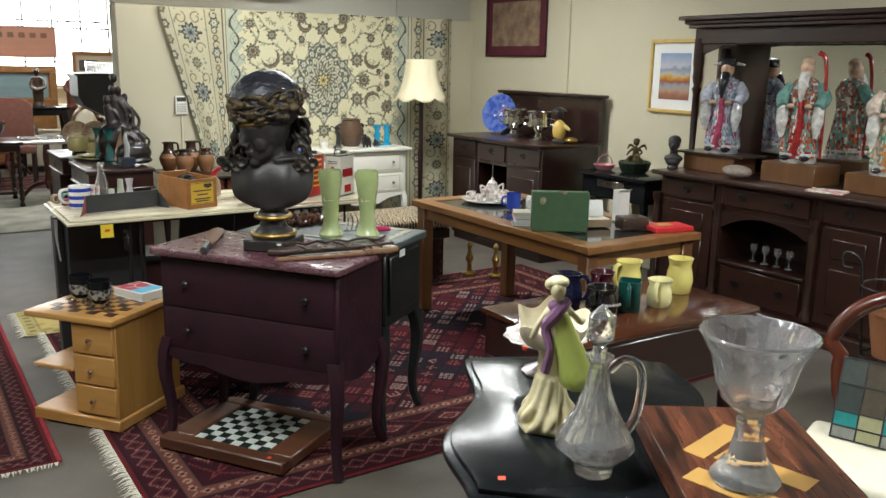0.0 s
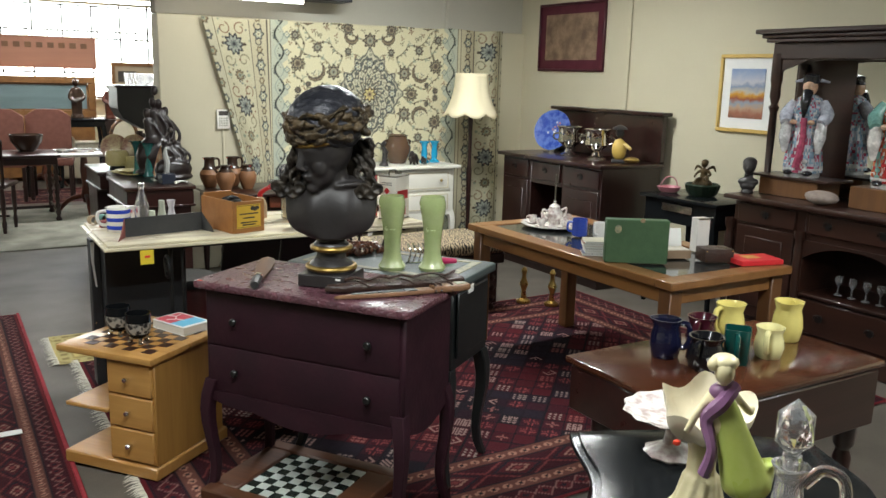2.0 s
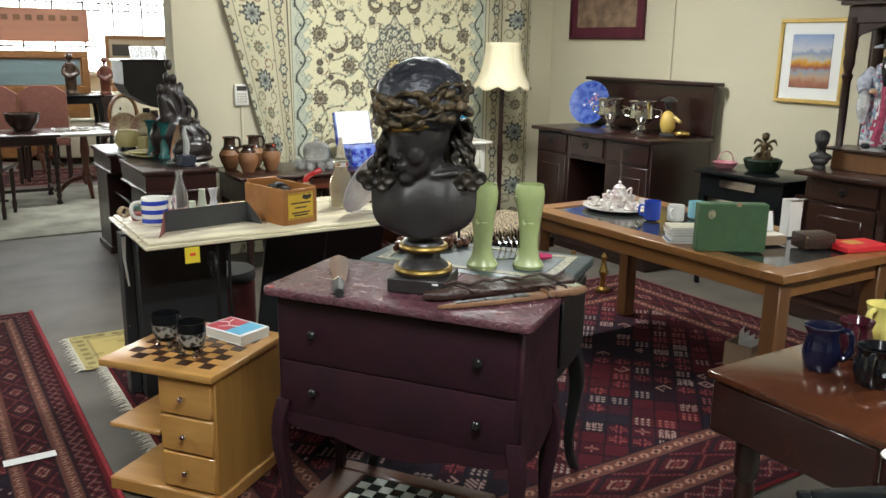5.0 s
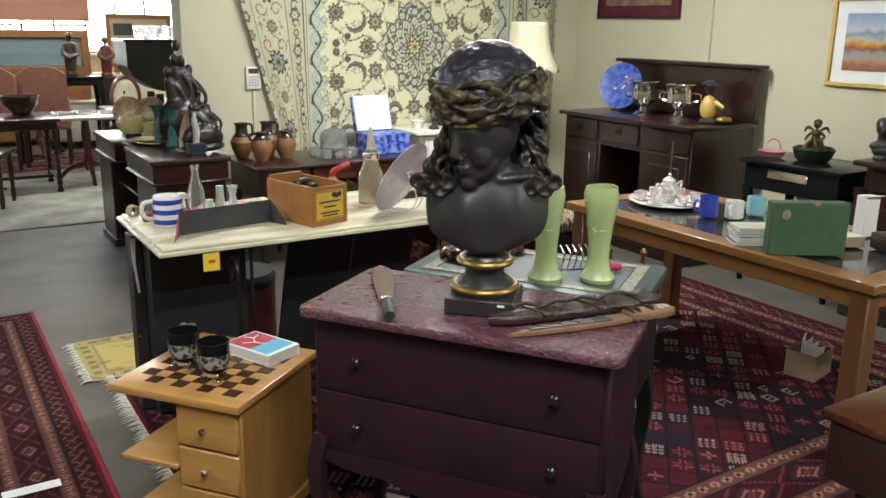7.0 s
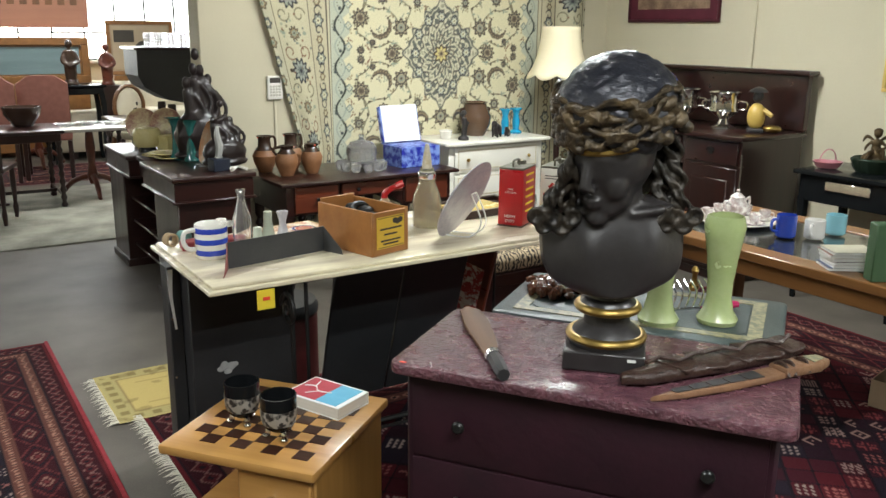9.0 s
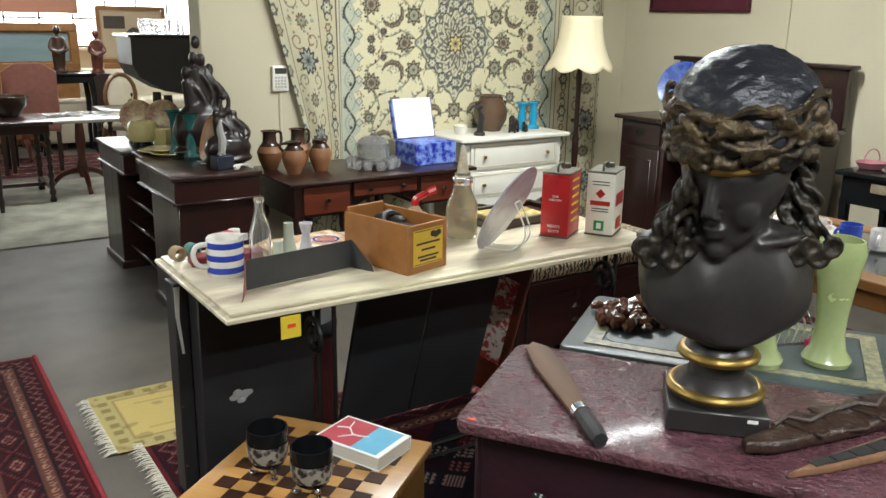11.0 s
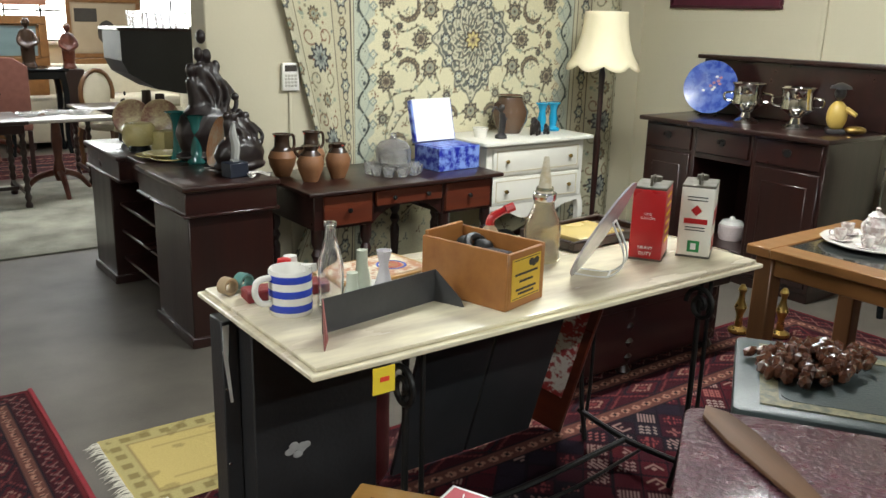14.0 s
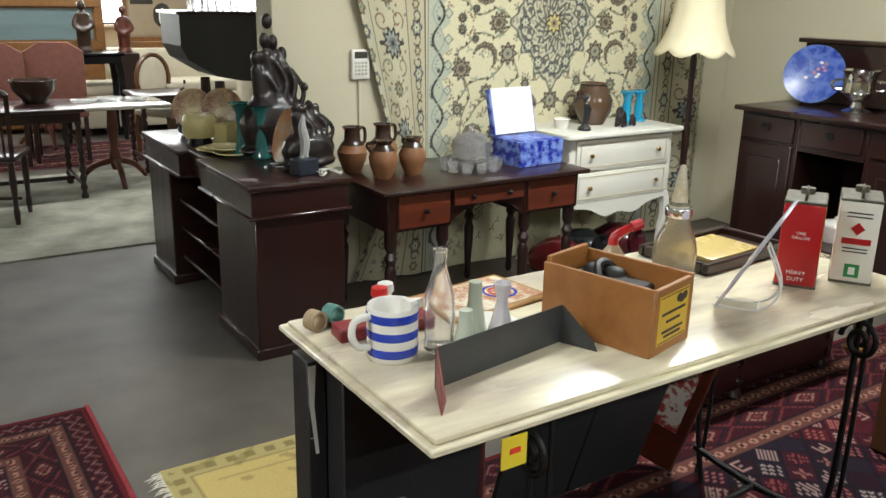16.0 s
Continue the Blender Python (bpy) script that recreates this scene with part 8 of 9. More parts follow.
solid("terracotta_pot", lathe([(0, 0), (0.08, 0), (0.115, 0.2), (0.125, 0.2), (0.128, 0.24), (0.115, 0.24), (0.105, 0.2), (0, 0.18)], 32), surface("orange_terracotta", (0.42, 0.17, 0.075), (0.3, 0.12, 0.055), 0.8, 9, bump=0.2), "orange terracotta pot in the iron stand", "pot", pose(3.62, 1.86, 0.306))

# ---- on the sideboard ----
SZ = 0.9385
plate = thing("blue_plate", "large cobalt blue plate with pink blossom on a stand", "plate", pose(4.55, 6.05, SZ, rz=-68))
pb = lathe([(0, 0), (0.10, 0.004), (0.165, 0.022), (0.172, 0.026), (0.17, 0.030), (0.10, 0.012), (0, 0.008)], 48)
part("dish", at(pb, 0, 0.03, 0.178, 76, 0, 0), surface("cobalt_plate_glaze", (0.018, 0.045, 0.30), (0.11, 0.19, 0.52), 0.28, 20, coat=0.1, bump=0, spread=0.22), plate)
rng = random.Random(2)
for k in range(9):
    part("blossom", at(ball(rng.uniform(-0.05, 0.06), rng.uniform(-0.03, 0.07), 0.012, 0.012, 0.010, 0.003, 1), 0, 0.03, 0.178, 76, 0, 0), (M_PINK, M_PORC)[k % 2], plate)
part("stand", fuse(tube([(-0.05, -0.03, 0.003), (-0.05, 0.06, 0.01), (-0.05, 0.07, 0.1)], 0.004, 6), tube([(0.05, -0.03, 0.003), (0.05, 0.06, 0.01), (0.05, 0.07, 0.1)], 0.004, 6)), M_BLACK, plate)
for cy in (5.70, 5.37):
    cpt = thing("silver_cooler", "polished silver two-handled wine cooler", "wine cooler", pose(4.46, cy, SZ, rz=-60) @ Matrix.Diagonal((1.25, 1.25, 1.06, 1)), "pair of silver coolers")
    part("bowl", lathe([(0, 0), (0.06, 0), (0.062, 0.012), (0.03, 0.03), (0.022, 0.06), (0.05, 0.085), (0.078, 0.11), (0.072, 0.15), (0.074, 0.20), (0.085, 0.222), (0.080, 0.224), (0.066, 0.2), (0.064, 0.14), (0, 0.10)], 32), M_SILVER, cpt)
    for s in (-1, 1):
        part("handle", tube([(s * 0.072, 0, 0.12), (s * 0.105, 0, 0.125), (s * 0.11, 0, 0.16), (s * 0.075, 0, 0.17)], 0.006, 8), M_SILVER, cpt)
solid("tea_caddy_figure", fuse(slot(ball(0, 0, 0.10, 0.055, 0.05, 0.085, 3), 0), slot(ball(0, -0.01, 0.225, 0.032, 0.032, 0.038, 3), 1), slot(at(lathe([(0, 0), (0.06, 0), (0.05, 0.015), (0.02, 0.03), (0, 0.035)], 20), 0, -0.01, 0.25), 1), slot(tube([(0.04, -0.02, 0.14), (0.09, -0.05, 0.11)], [0.018, 0.012], 8), 0), slot(box(-0.05, 0.05, -0.04, 0.05, 0, 0.03, 0.008, 2), 1), slot(at(ball(0, 0, 0, 0.06, 0.04, 0.025, 2), 0.10, -0.03, 0.028), 2)), [surface("mustard_cloth_glaze", (0.55, 0.38, 0.09), (0.45, 0.3, 0.07), 0.4, 20), M_BRONZE, M_BRASS], "seated painted figure in a mustard robe and hat", "figurine", pose(4.47, 5.13, SZ, rz=-50))
jar = thing("white_jar", "pale lidded jar in the sideboard niche", "jar", pose(4.45, 5.70, 0.2005))
part("body", lathe([(0, 0), (0.07, 0), (0.08, 0.03), (0.08, 0.09), (0.07, 0.10), (0, 0.10)], 28), surface("pale_pink_glaze", (0.62, 0.52, 0.50), None, 0.3, 10), jar)
part("lid", lathe([(0.075, 0.10), (0.06, 0.12), (0.02, 0.13), (0.012, 0.145), (0, 0.147)], 28), M_PORC, jar)

# ---- on the pedestal desk ----
PZ = 0.7685
M_CHEESE = surface("cream_yellow_ware", (0.62, 0.55, 0.26), (0.5, 0.42, 0.18), 0.25, 14, coat=0.3)
M_PAINTED = surface("painted_fruit_ware", (0.58, 0.50, 0.28), (0.25, 0.12, 0.09), 0.3, 10, coat=0.2, spread=0.14)
cd = thing("cheese_dish", "cream ware lidded pot with painted lid", "pot", pose(1.27, 7.28, PZ))
part("pot", lathe([(0, 0.035), (0.075, 0.035), (0.088, 0.06), (0.085, 0.13), (0.07, 0.15), (0, 0.16)], 30), M_CHEESE, cd)
part("stand", lathe([(0, 0), (0.06, 0), (0.05, 0.035), (0, 0.035)], 20), M_BLACK, cd)
for ox, oy, rz in ((1.28, 7.42, 20), (1.42, 7.36, 10)):
    o = thing("oval_platter", "upright cream platter painted with fruit", "platter", pose(ox, oy, PZ, rz=rz - 30), "painted platters")
    part("platter", at(lathe([(0, 0), (0.08, 0.004), (0.105, 0.016), (0.102, 0.02), (0.08, 0.009), (0, 0.006)], 36), 0, 0, 0.16, 82, 0, 0), M_PAINTED, o)
    part("foot", box(-0.04, 0.04, -0.03, 0.05, 0, 0.06, 0.006), M_CHEESE, o)
solid("wedge_dish", box(-0.06, 0.06, -0.05, 0.05, 0, 0.11, 0.012, 2), M_CHEESE, "angular cream pottery dish cover", "dish", pose(1.39, 7.22, PZ, rz=30))
for ox, oy, z in ((1.27, 7.02, 0), (1.31, 6.90, 0), (1.29, 6.95, 0.018)):
    solid("side_plate", lathe([(0, 0), (0.06, 0), (0.10, 0.014), (0.098, 0.018), (0.06, 0.006), (0, 0.005)], 30), M_CHEESE, "pale yellow plate lying on the desk", "plate", pose(ox, oy, PZ + z), "pale yellow plates")
M_TEALG = surface("teal_glass", (0.02, 0.13, 0.115), (0.015, 0.09, 0.085), 0.08, 8, coat=0.6, bump=0)
for ox, oy in ((1.34, 6.86), (1.395, 6.76)):
    solid("teal_vase", lathe([(0, 0), (0.045, 0), (0.048, 0.008), (0.03, 0.05), (0.024, 0.13), (0.028, 0.2), (0.05, 0.245), (0.062, 0.25), (0.045, 0.24), (0.022, 0.2), (0.018, 0.1), (0, 0.02)], 30, lambda a, k: 1 + (0.06 * math.cos(5 * a) if 4 < k < 9 else 0)), M_TEALG, "tall teal glass vase with frilled rim", "vase", pose(ox, oy, PZ), "pair of teal vases")
op = thing("display_plate", "orange and cream plate seen on a white wire stand", "plate", pose(1.42, 6.56, PZ, rz=-95))
part("plate", at(lathe([(0, 0), (0.09, 0.004), (0.125, 0.016), (0.122, 0.02), (0.09, 0.01), (0, 0.006)], 40), 0, 0.02, 0.128, 74, 0, 0), surface("orange_cream_glaze", (0.55, 0.20, 0.07), (0.58, 0.5, 0.36), 0.25, 6, spread=0.15), op)
part("stand", fuse(tube([(-0.04, -0.05, 0.003), (-0.04, 0.07, 0.003), (-0.03, 0.06, 0.12)], 0.003, 6), tube([(0.04, -0.05, 0.003), (0.04, 0.07, 0.003), (0.03, 0.06, 0.12)], 0.003, 6)), M_WHITE, op)
M_EBONY = surface("polished_ebony", (0.010, 0.007, 0.007), (0.02, 0.012, 0.011), 0.34, 10, coat=0.1, bump=0.03)


def carved_group(h, w, seed):
    """Stylised entwined figures carved from one block."""
    r = random.Random(seed)
    b = [ball(0, 0, h * 0.22, w * 0.95, w * 0.55, h * 0.26, 2), ball(0, 0, 0.03, w, w * 0.6, 0.035, 2)]
    for k in range(4):
        x = w * (-0.4 + 0.25 * k)
        t = h * r.uniform(0.72, 0.9)
        b.append(tube([(x, 0, 0.03), (x + w * 0.1, 0, t * 0.5), (x - w * 0.05, 0, t * 0.85)], [w * 0.28, w * 0.24, w * 0.14], 8))
        b.append(tube([(x + w * 0.1, -w * 0.1, t * 0.8), (x + w * 0.4, -w * 0.25, t * 0.6), (x + w * 0.2, -w * 0.3, t * 0.4)], w * 0.08, 6))
        b.append(ball(x - w * 0.05, 0, t * 0.93, w * 0.13, w * 0.14, h * 0.06, 2))
    b.append(ball(-w * 0.1, 0, h * 0.94, w * 0.14, w * 0.15, h * 0.06, 2))
    return melted(fuse(*b), 0.007)


solid("ebony_carving", carved_group(0.66, 0.19, 1), M_EBONY, "tall polished ebony carving of entwined forms", "sculpture", pose(1.49, 6.83, PZ, rz=10))
solid("ebony_carving", carved_group(0.38, 0.15, 4), M_EBONY, "small dark ebony carving beside the pots", "sculpture", pose(1.50, 6.46, PZ, rz=15))
solid("ebony_carving", carved_group(0.30, 0.07, 6), M_EBONY, "short black carving behind the vases", "sculpture", pose(1.30, 7.58, PZ, rz=25))
solid("dark_box", box(-0.05, 0.05, -0.04, 0.04, 0, 0.07, 0.004), surface("dark_blue_box", (0.015, 0.02, 0.035), None, 0.4, 10), "small dark box on the pedestal desk", "box", pose(1.42, 6.33, PZ, rz=10))
solid("bone_ornament", fuse(box(-0.02, 0.02, -0.012, 0.012, 0.07, 0.08, 0.002), tube([(0, 0, 0.08), (0.008, 0, 0.14), (-0.004, 0, 0.2), (0.002, 0, 0.25)], [0.018, 0.022, 0.018, 0.006], 8)), surface("grey_bone", (0.4, 0.4, 0.38), None, 0.5, 10), "thin grey carved upright ornament on the dark box", "ornament", pose(1.42, 6.33, PZ + 0.0005, rz=10))
solid("white_cable", fuse(*[tube([(0.05 * math.cos(k * 0.6 + j), 0.05 * math.sin(k * 0.9 + j * 2), 0.008 + 0.012 * abs(math.sin(k * 1.3 + j))) for k in range(10)], 0.003, 5) for j in range(3)]), M_PORC, "tangled thin white cable", "cable", pose(1.50, 6.27, PZ))

# ---- on the writing table ----
TZ = 0.6905
for px, py, sc, hh in ((1.86, 6.42, 0.95, -0.02), (2.03, 6.44, 0.9, -0.02), (1.80, 6.62, 1.0, 0.02), (1.98, 6.64, 1.0, 0.02)):
    j = thing("clay_jug", "dark glazed terracotta jug with handle", "jug", pose(px, py, TZ, rz=rng.uniform(0, 360)), "row of clay jugs")
    b = lathe([(0, 0), (0.040 * sc, 0), (0.066 * sc, 0.06), (0.074 * sc, 0.10), (0.056 * sc, 0.135)], 28)
    part("lower_body", b, M_TERRA, j, "bare terracotta lower half")
    part("upper_body", lathe([(0.0575 * sc, 0.134), (0.040 * sc, 0.155), (0.037 * sc, 0.180 + hh), (0.05 * sc, 0.200 + hh), (0.042 * sc, 0.200 + hh), (0.028 * sc, 0.17), (0, 0.16)], 28), M_TERRADK, j, "dark glazed neck")
    part("handle", tube([(0.038 * sc, 0, 0.19 + hh), (0.075 * sc, 0, 0.185 + hh), (0.08 * sc, 0, 0.15), (0.06 * sc, 0, 0.125)], 0.008, 8), M_TERRADK, j)
    part("sale_sticker", ball(-0.043 * sc, 0.0, 0.193 + hh, 0.008, 0.008, 0.005, 1), M_STICK, j)
ck = thing("crystal_punch_set", "cut crystal covered bowl ringed by small cups", "bowl", pose(2.36, 6.42, TZ))
part("bowl", lathe([(0, 0.02), (0.05, 0.02), (0.09, 0.05), (0.095, 0.12), (0.09, 0.14), (0.085, 0.12), (0.08, 0.06), (0, 0.03)], 30, lambda a, k: 1 + 0.03 * math.cos(10 * a)), M_CUT, ck)
part("lid", lathe([(0.092, 0.142), (0.07, 0.17), (0.02, 0.185), (0.012, 0.2), (0.018, 0.215), (0, 0.22)], 30), M_CUT, ck)
for k in range(11):
    a = k * 2 * math.pi / 11
    part("cup", at(lathe([(0, 0), (0.022, 0), (0.03, 0.025), (0.032, 0.05), (0.029, 0.05), (0.02, 0.01), (0, 0.008)], 14), 0.135 * math.cos(a), 0.125 * math.sin(a), 0), M_CUT, ck)
bbx = thing("blue_gift_box", "open blue floral box with white-lined lid", "box", pose(2.73, 6.43, TZ, rz=4))
M_BLUEFL = surface("blue_floral_paper", (0.006, 0.014, 0.30), (0.20, 0.30, 0.66), 0.45, 26, spread=0.10, bump=0)
part("body", box(-0.15, 0.15, -0.11, 0.11, 0, 0.13, 0.003), M_BLUEFL, bbx)
part("lace_trim", box(-0.13, 0.13, -0.09, 0.09, 0.1302, 0.134, 0.001), M_BLUEFL, bbx)
lid = part("lid", at(box(-0.15, 0.15, 0.0, 0.03, 0, 0.24, 0.003), 0, 0.10, 0.135, -14, 0, 0), M_BLUEFL, bbx)
part("white_lining", at(box(-0.14, 0.14, -0.003, 0.0, 0.005, 0.245, 0), 0, 0.099, 0.135, -14, 0, 0), M_WHITE, lid, "plain white lining")
# under the writing table and dresser
for ux, uy, c in ((2.98, 6.42, (0.14, 0.01, 0.015)), (3.22, 6.5, (0.012, 0.014, 0.014)), (3.5, 6.5, (0.07, 0.008, 0.012))):
    solid("floor_jar", at(lathe([(0, -0.15), (0.08, -0.15), (0.12, -0.05), (0.12, 0.05), (0.075, 0.12), (0.085, 0.15), (0.07, 0.15), (0.06, 0.12), (0, 0.1)], 28), 0, 0, 0.123, 78, 0, 15), surface("lacquered_jar", c, None, 0.2, 10, coat=0.4), "lacquered round jar lying on the floor", "jar", pose(ux, uy, 0), "jars on the floor")

# ---- on the white dresser ----
DZ = 0.8135
vp = thing("stoneware_pot", "brown glazed stoneware pot with small handles", "pot", pose(3.42, 6.70, DZ))
part("body", lathe([(0, 0), (0.07, 0), (0.11, 0.08), (0.115, 0.14), (0.085, 0.2), (0.08, 0.225), (0.092, 0.235), (0.08, 0.238), (0.07, 0.22), (0, 0.2)], 34), surface("brown_stoneware", (0.12, 0.065, 0.035), (0.075, 0.045, 0.03), 0.2, 8, coat=0.3), vp)
for s in (-1, 1):
    part("lug", tube([(s * 0.09, 0, 0.19), (s * 0.12, 0, 0.185), (s * 0.11, 0, 0.15)], 0.010, 8), M_TERRADK, vp)
M_TURQ = surface("turquoise_opaline", (0.02, 0.35, 0.58), (0.015, 0.28, 0.48), 0.2, 10, coat=0.3)
for cx in (3.66, 3.76):
    solid("blue_candlestick", lathe([(0, 0), (0.042, 0), (0.044, 0.012), (0.022, 0.03), (0.028, 0.08), (0.02, 0.13), (0.03, 0.165), (0.042, 0.175), (0.042, 0.185), (0, 0.18)], 26, lambda a, k: 1 + 0.04 * math.cos(8 * a)), M_TURQ, "turquoise opaline glass candlestick", "candlestick", pose(cx, 6.66, DZ), "pair of turquoise candlesticks")
for ex, sc in ((3.49, 1.0), (3.585, 0.6)):
    solid("ebony_elephant", at(melted(fuse(ball(0, 0, 0.045, 0.035, 0.024, 0.032), ball(-0.03, 0, 0.07, 0.02, 0.018, 0.024), tube([(-0.045, 0, 0.075), (-0.06, 0, 0.05), (-0.058, 0, 0.02)], [0.009, 0.007, 0.004], 6), tube([(-0.02, 0.014, 0.04), (-0.02, 0.014, 0)], 0.009, 6), tube([(-0.02, -0.014, 0.04), (-0.02, -0.014, 0)], 0.009, 6), tube([(0.02, 0.014, 0.04), (0.02, 0.014, 0)], 0.009, 6), tube([(0.02, -0.014, 0.04), (0.02, -0.014, 0)], 0.009, 6)), 0.005)), M_EBONY, "small black carved elephant", "ornament", pose(ex, 6.53, DZ, rz=30) @ Matrix.Scale(sc * 1.3, 4), "carved elephants")
solid("white_urn", fuse(lathe([(0, 0), (0.035, 0), (0.045, 0.05), (0.05, 0.055), (0.04, 0.06), (0, 0.05)], 22)), M_PORC, "small white pot on the dresser", "pot", pose(3.12, 6.62, DZ))
solid("spelter_figure", melted(fuse(lathe([(0, 0), (0.04, 0), (0.035, 0.02), (0.015, 0.03), (0, 0.03)], 16), tube([(0, 0, 0.02), (0.01, 0, 0.1), (0, 0, 0.15)], [0.018, 0.022, 0.018], 8), ball(0, 0, 0.185, 0.02), tube([(0, 0, 0.15), (-0.05, 0, 0.19), (-0.08, 0, 0.16)], 0.008, 6), tube([(0, 0, 0.14), (0.045, 0, 0.11)], 0.008, 6)), 0.005), M_BRONZE, "small dark metal dancing figure on the dresser", "figurine", pose(3.20, 6.52, DZ))

# ---- far hall ----
def pedestal_table(x, y, h, w, d, label, top_mat, rz=0):
    t = thing("tripod_table", label, "table", pose(x, y, 0, rz=rz))
    part("top", box(-w, w, -d, d, h - 0.03, h, 0.01, 2), top_mat, t)
    part("column", lathe([(0.03, 0.12), (0.05, 0.2), (0.03, 0.3), (0.045, h * 0.7), (0.03, h - 0.03)], 16), M_REDMAHO, t)
    for k in range(3):
        a = k * 2.094 + 0.5
        part("foot", tube([(0, 0, 0.2), (0.18 * math.cos(a), 0.18 * math.sin(a), 0.14), (0.30 * math.cos(a), 0.30 * math.sin(a), 0.02)], [0.03, 0.025, 0.018], 8), M_REDMAHO, t)
    return t


pedestal_table(1.42, 10.05, 0.66, 0.40, 0.30, "pale topped tripod table with glass dishes", surface("pale_polished_top", (0.55, 0.52, 0.47), (0.4, 0.36, 0.3), 0.15, 3, coat=0.5))
for k in range(3):
    solid("glass_dish", lathe([(0, 0), (0.05, 0), (0.10, 0.03), (0.098, 0.034), (0.05, 0.006), (0, 0.006)], 24), M_CUT, "cut glass dish on the pale table", "dish", pose(1.22 + 0.2 * k, 10.0 + 0.06 * (k % 2), 0.661), "cut glass dishes")
pedestal_table(1.25, 12.1, 0.60, 0.26, 0.22, "small round-cornered side table", M_OAK)


def barley_table(x, y, h, w, d, label):
    t = thing("barley_twist_table", label, "table", pose(x, y, 0))
    part("top", box(-w, w, -d, d, h - 0.03, h, 0.008, 2), M_MAHO, t)
    part("frieze", box(-w + 0.03, w - 0.03, -d + 0.03, d - 0.03, h - 0.1, h - 0.03, 0.003), M_MAHO, t)
    for sx in (-1, 1):
        for sy in (-1, 1):
            part("leg", at(lathe([(0.022, 0), (0.03, 0.03)] + [(0.016 + 0.012 * (k % 2), 0.06 + (h - 0.2) * k / 14) for k in range(15)] + [(0.028, h - 0.1)], 10), sx * (w - 0.05), sy * (d - 0.05), 0), M_MAHOV, t)
        part("stretcher", box(sx * (w - 0.05) - 0.012, sx * (w - 0.05) + 0.012, -d + 0.05, d - 0.05, 0.1, 0.13, 0.003), M_MAHOV, t)
    part("stretcher", box(-w + 0.05, w - 0.05, -0.012, 0.012, 0.1, 0.13, 0.003), M_MAHOV, t)
    return t


barley_table(0.72, 9.9, 0.68, 0.42, 0.34, "dark barley twist table in the far hall")
solid("dark_bowl", lathe([(0, 0), (0.08, 0), (0.15, 0.10), (0.165, 0.17), (0.155, 0.17), (0.14, 0.1), (0, 0.03)], 28), M_TERRADK, "large dark bowl on the barley twist table", "bowl", pose(0.88, 10.05, 0.681))


def spindle_chair(x, y, rz, label):
    c = thing("spindle_chair", label, "chair", pose(x, y, 0, rz=rz), "dark wooden chairs")
    part("seat", box(-0.22, 0.22, -0.21, 0.21, 0.43, 0.47, 0.012, 2), M_MAHO, c)
    part("crest_rail", tube([(-0.22, 0.24, 0.86), (-0.1, 0.27, 0.92), (0.1, 0.27, 0.92), (0.22, 0.24, 0.86)], 0.024, 8), M_MAHOV, c)
    for k in range(6):
        part("spindle", tube([(-0.16 + 0.064 * k, 0.2, 0.47), (-0.17 + 0.068 * k, 0.25, 0.88)], 0.009, 6), M_MAHOV, c)
    for sx in (-1, 1):
        part("back_post", tube([(sx * 0.2, 0.2, 0.45), (sx * 0.22, 0.25, 0.87)], 0.016, 6), M_MAHOV, c)
        for sy in (-1, 1):
            part("leg", at(lathe([(0.014, 0), (0.022, 0.1), (0.015, 0.14), (0.024, 0.3), (0.018, 0.43)], 10), sx * 0.18, sy * 0.17, 0), M_MAHOV, c)
    part("stretcher", box(-0.18, 0.18, -0.01, 0.01, 0.14, 0.16, 0.003), M_MAHOV, c)
    return c


spindle_chair(0.45, 9.25, 160, "dark spindle-back wooden chair by the table")
spindle_chair(0.15, 10.3, 90, "dark spindle-back wooden chair behind the table")
spindle_chair(-0.1, 9.3, 100, "dark wooden chair on the pale carpet")


def padded_screen(x, y, rz):
    s = thing("upholstered_chair", "high-backed chair with rust upholstery and dark frame", "chair", pose(x, y, 0, rz=rz), "rust upholstered chairs")
    part("back", prism([(-0.24, 0.5), (0.24, 0.5), (0.24, 0.98), (0.12, 1.06), (-0.12, 1.06), (-0.24, 0.98)], 0, 0.06, 0.015), surface("rust_fabric", (0.22, 0.085, 0.06), (0.16, 0.06, 0.045), 0.9, 20), s).matrix_local = pose(0, 0.22, 0, 90)
    part("seat", box(-0.24, 0.24, -0.24, 0.2, 0.40, 0.48, 0.02, 2), surface("rust_seat", (0.22, 0.085, 0.06), (0.16, 0.06, 0.045), 0.9, 20), s)
    for sx in (-1, 1):
        for sy in (-1, 1):
            part("leg", box(sx * 0.21 - 0.02, sx * 0.21 + 0.02, sy * 0.2 - 0.02, sy * 0.2 + 0.02, 0, 0.40, 0.003), M_MAHOV, s)
    return s


for x, y in ((0.75, 11.3), (1.25, 11.35), (0.25, 11.2)):
    padded_screen(x, y, 170)
cons = thing("console_table", "black carved half-round console table", "table", pose(1.72, 12.35, 0))
part("top", box(-0.32, 0.32, -0.2, 0.2, 0.86, 0.89, 0.01, 2), M_BLACK, cons)
part("frieze", box(-0.29, 0.29, -0.17, 0.17, 0.78, 0.86, 0.006), M_BLACK, cons)
for sx in (-1, 1):
    for sy in (-1, 1):
        part("leg", curved_leg(sx * 0.26, sy * 0.14, 0, 0.80, sx, sy, 0.032, 0.02), M_BLACK, cons)


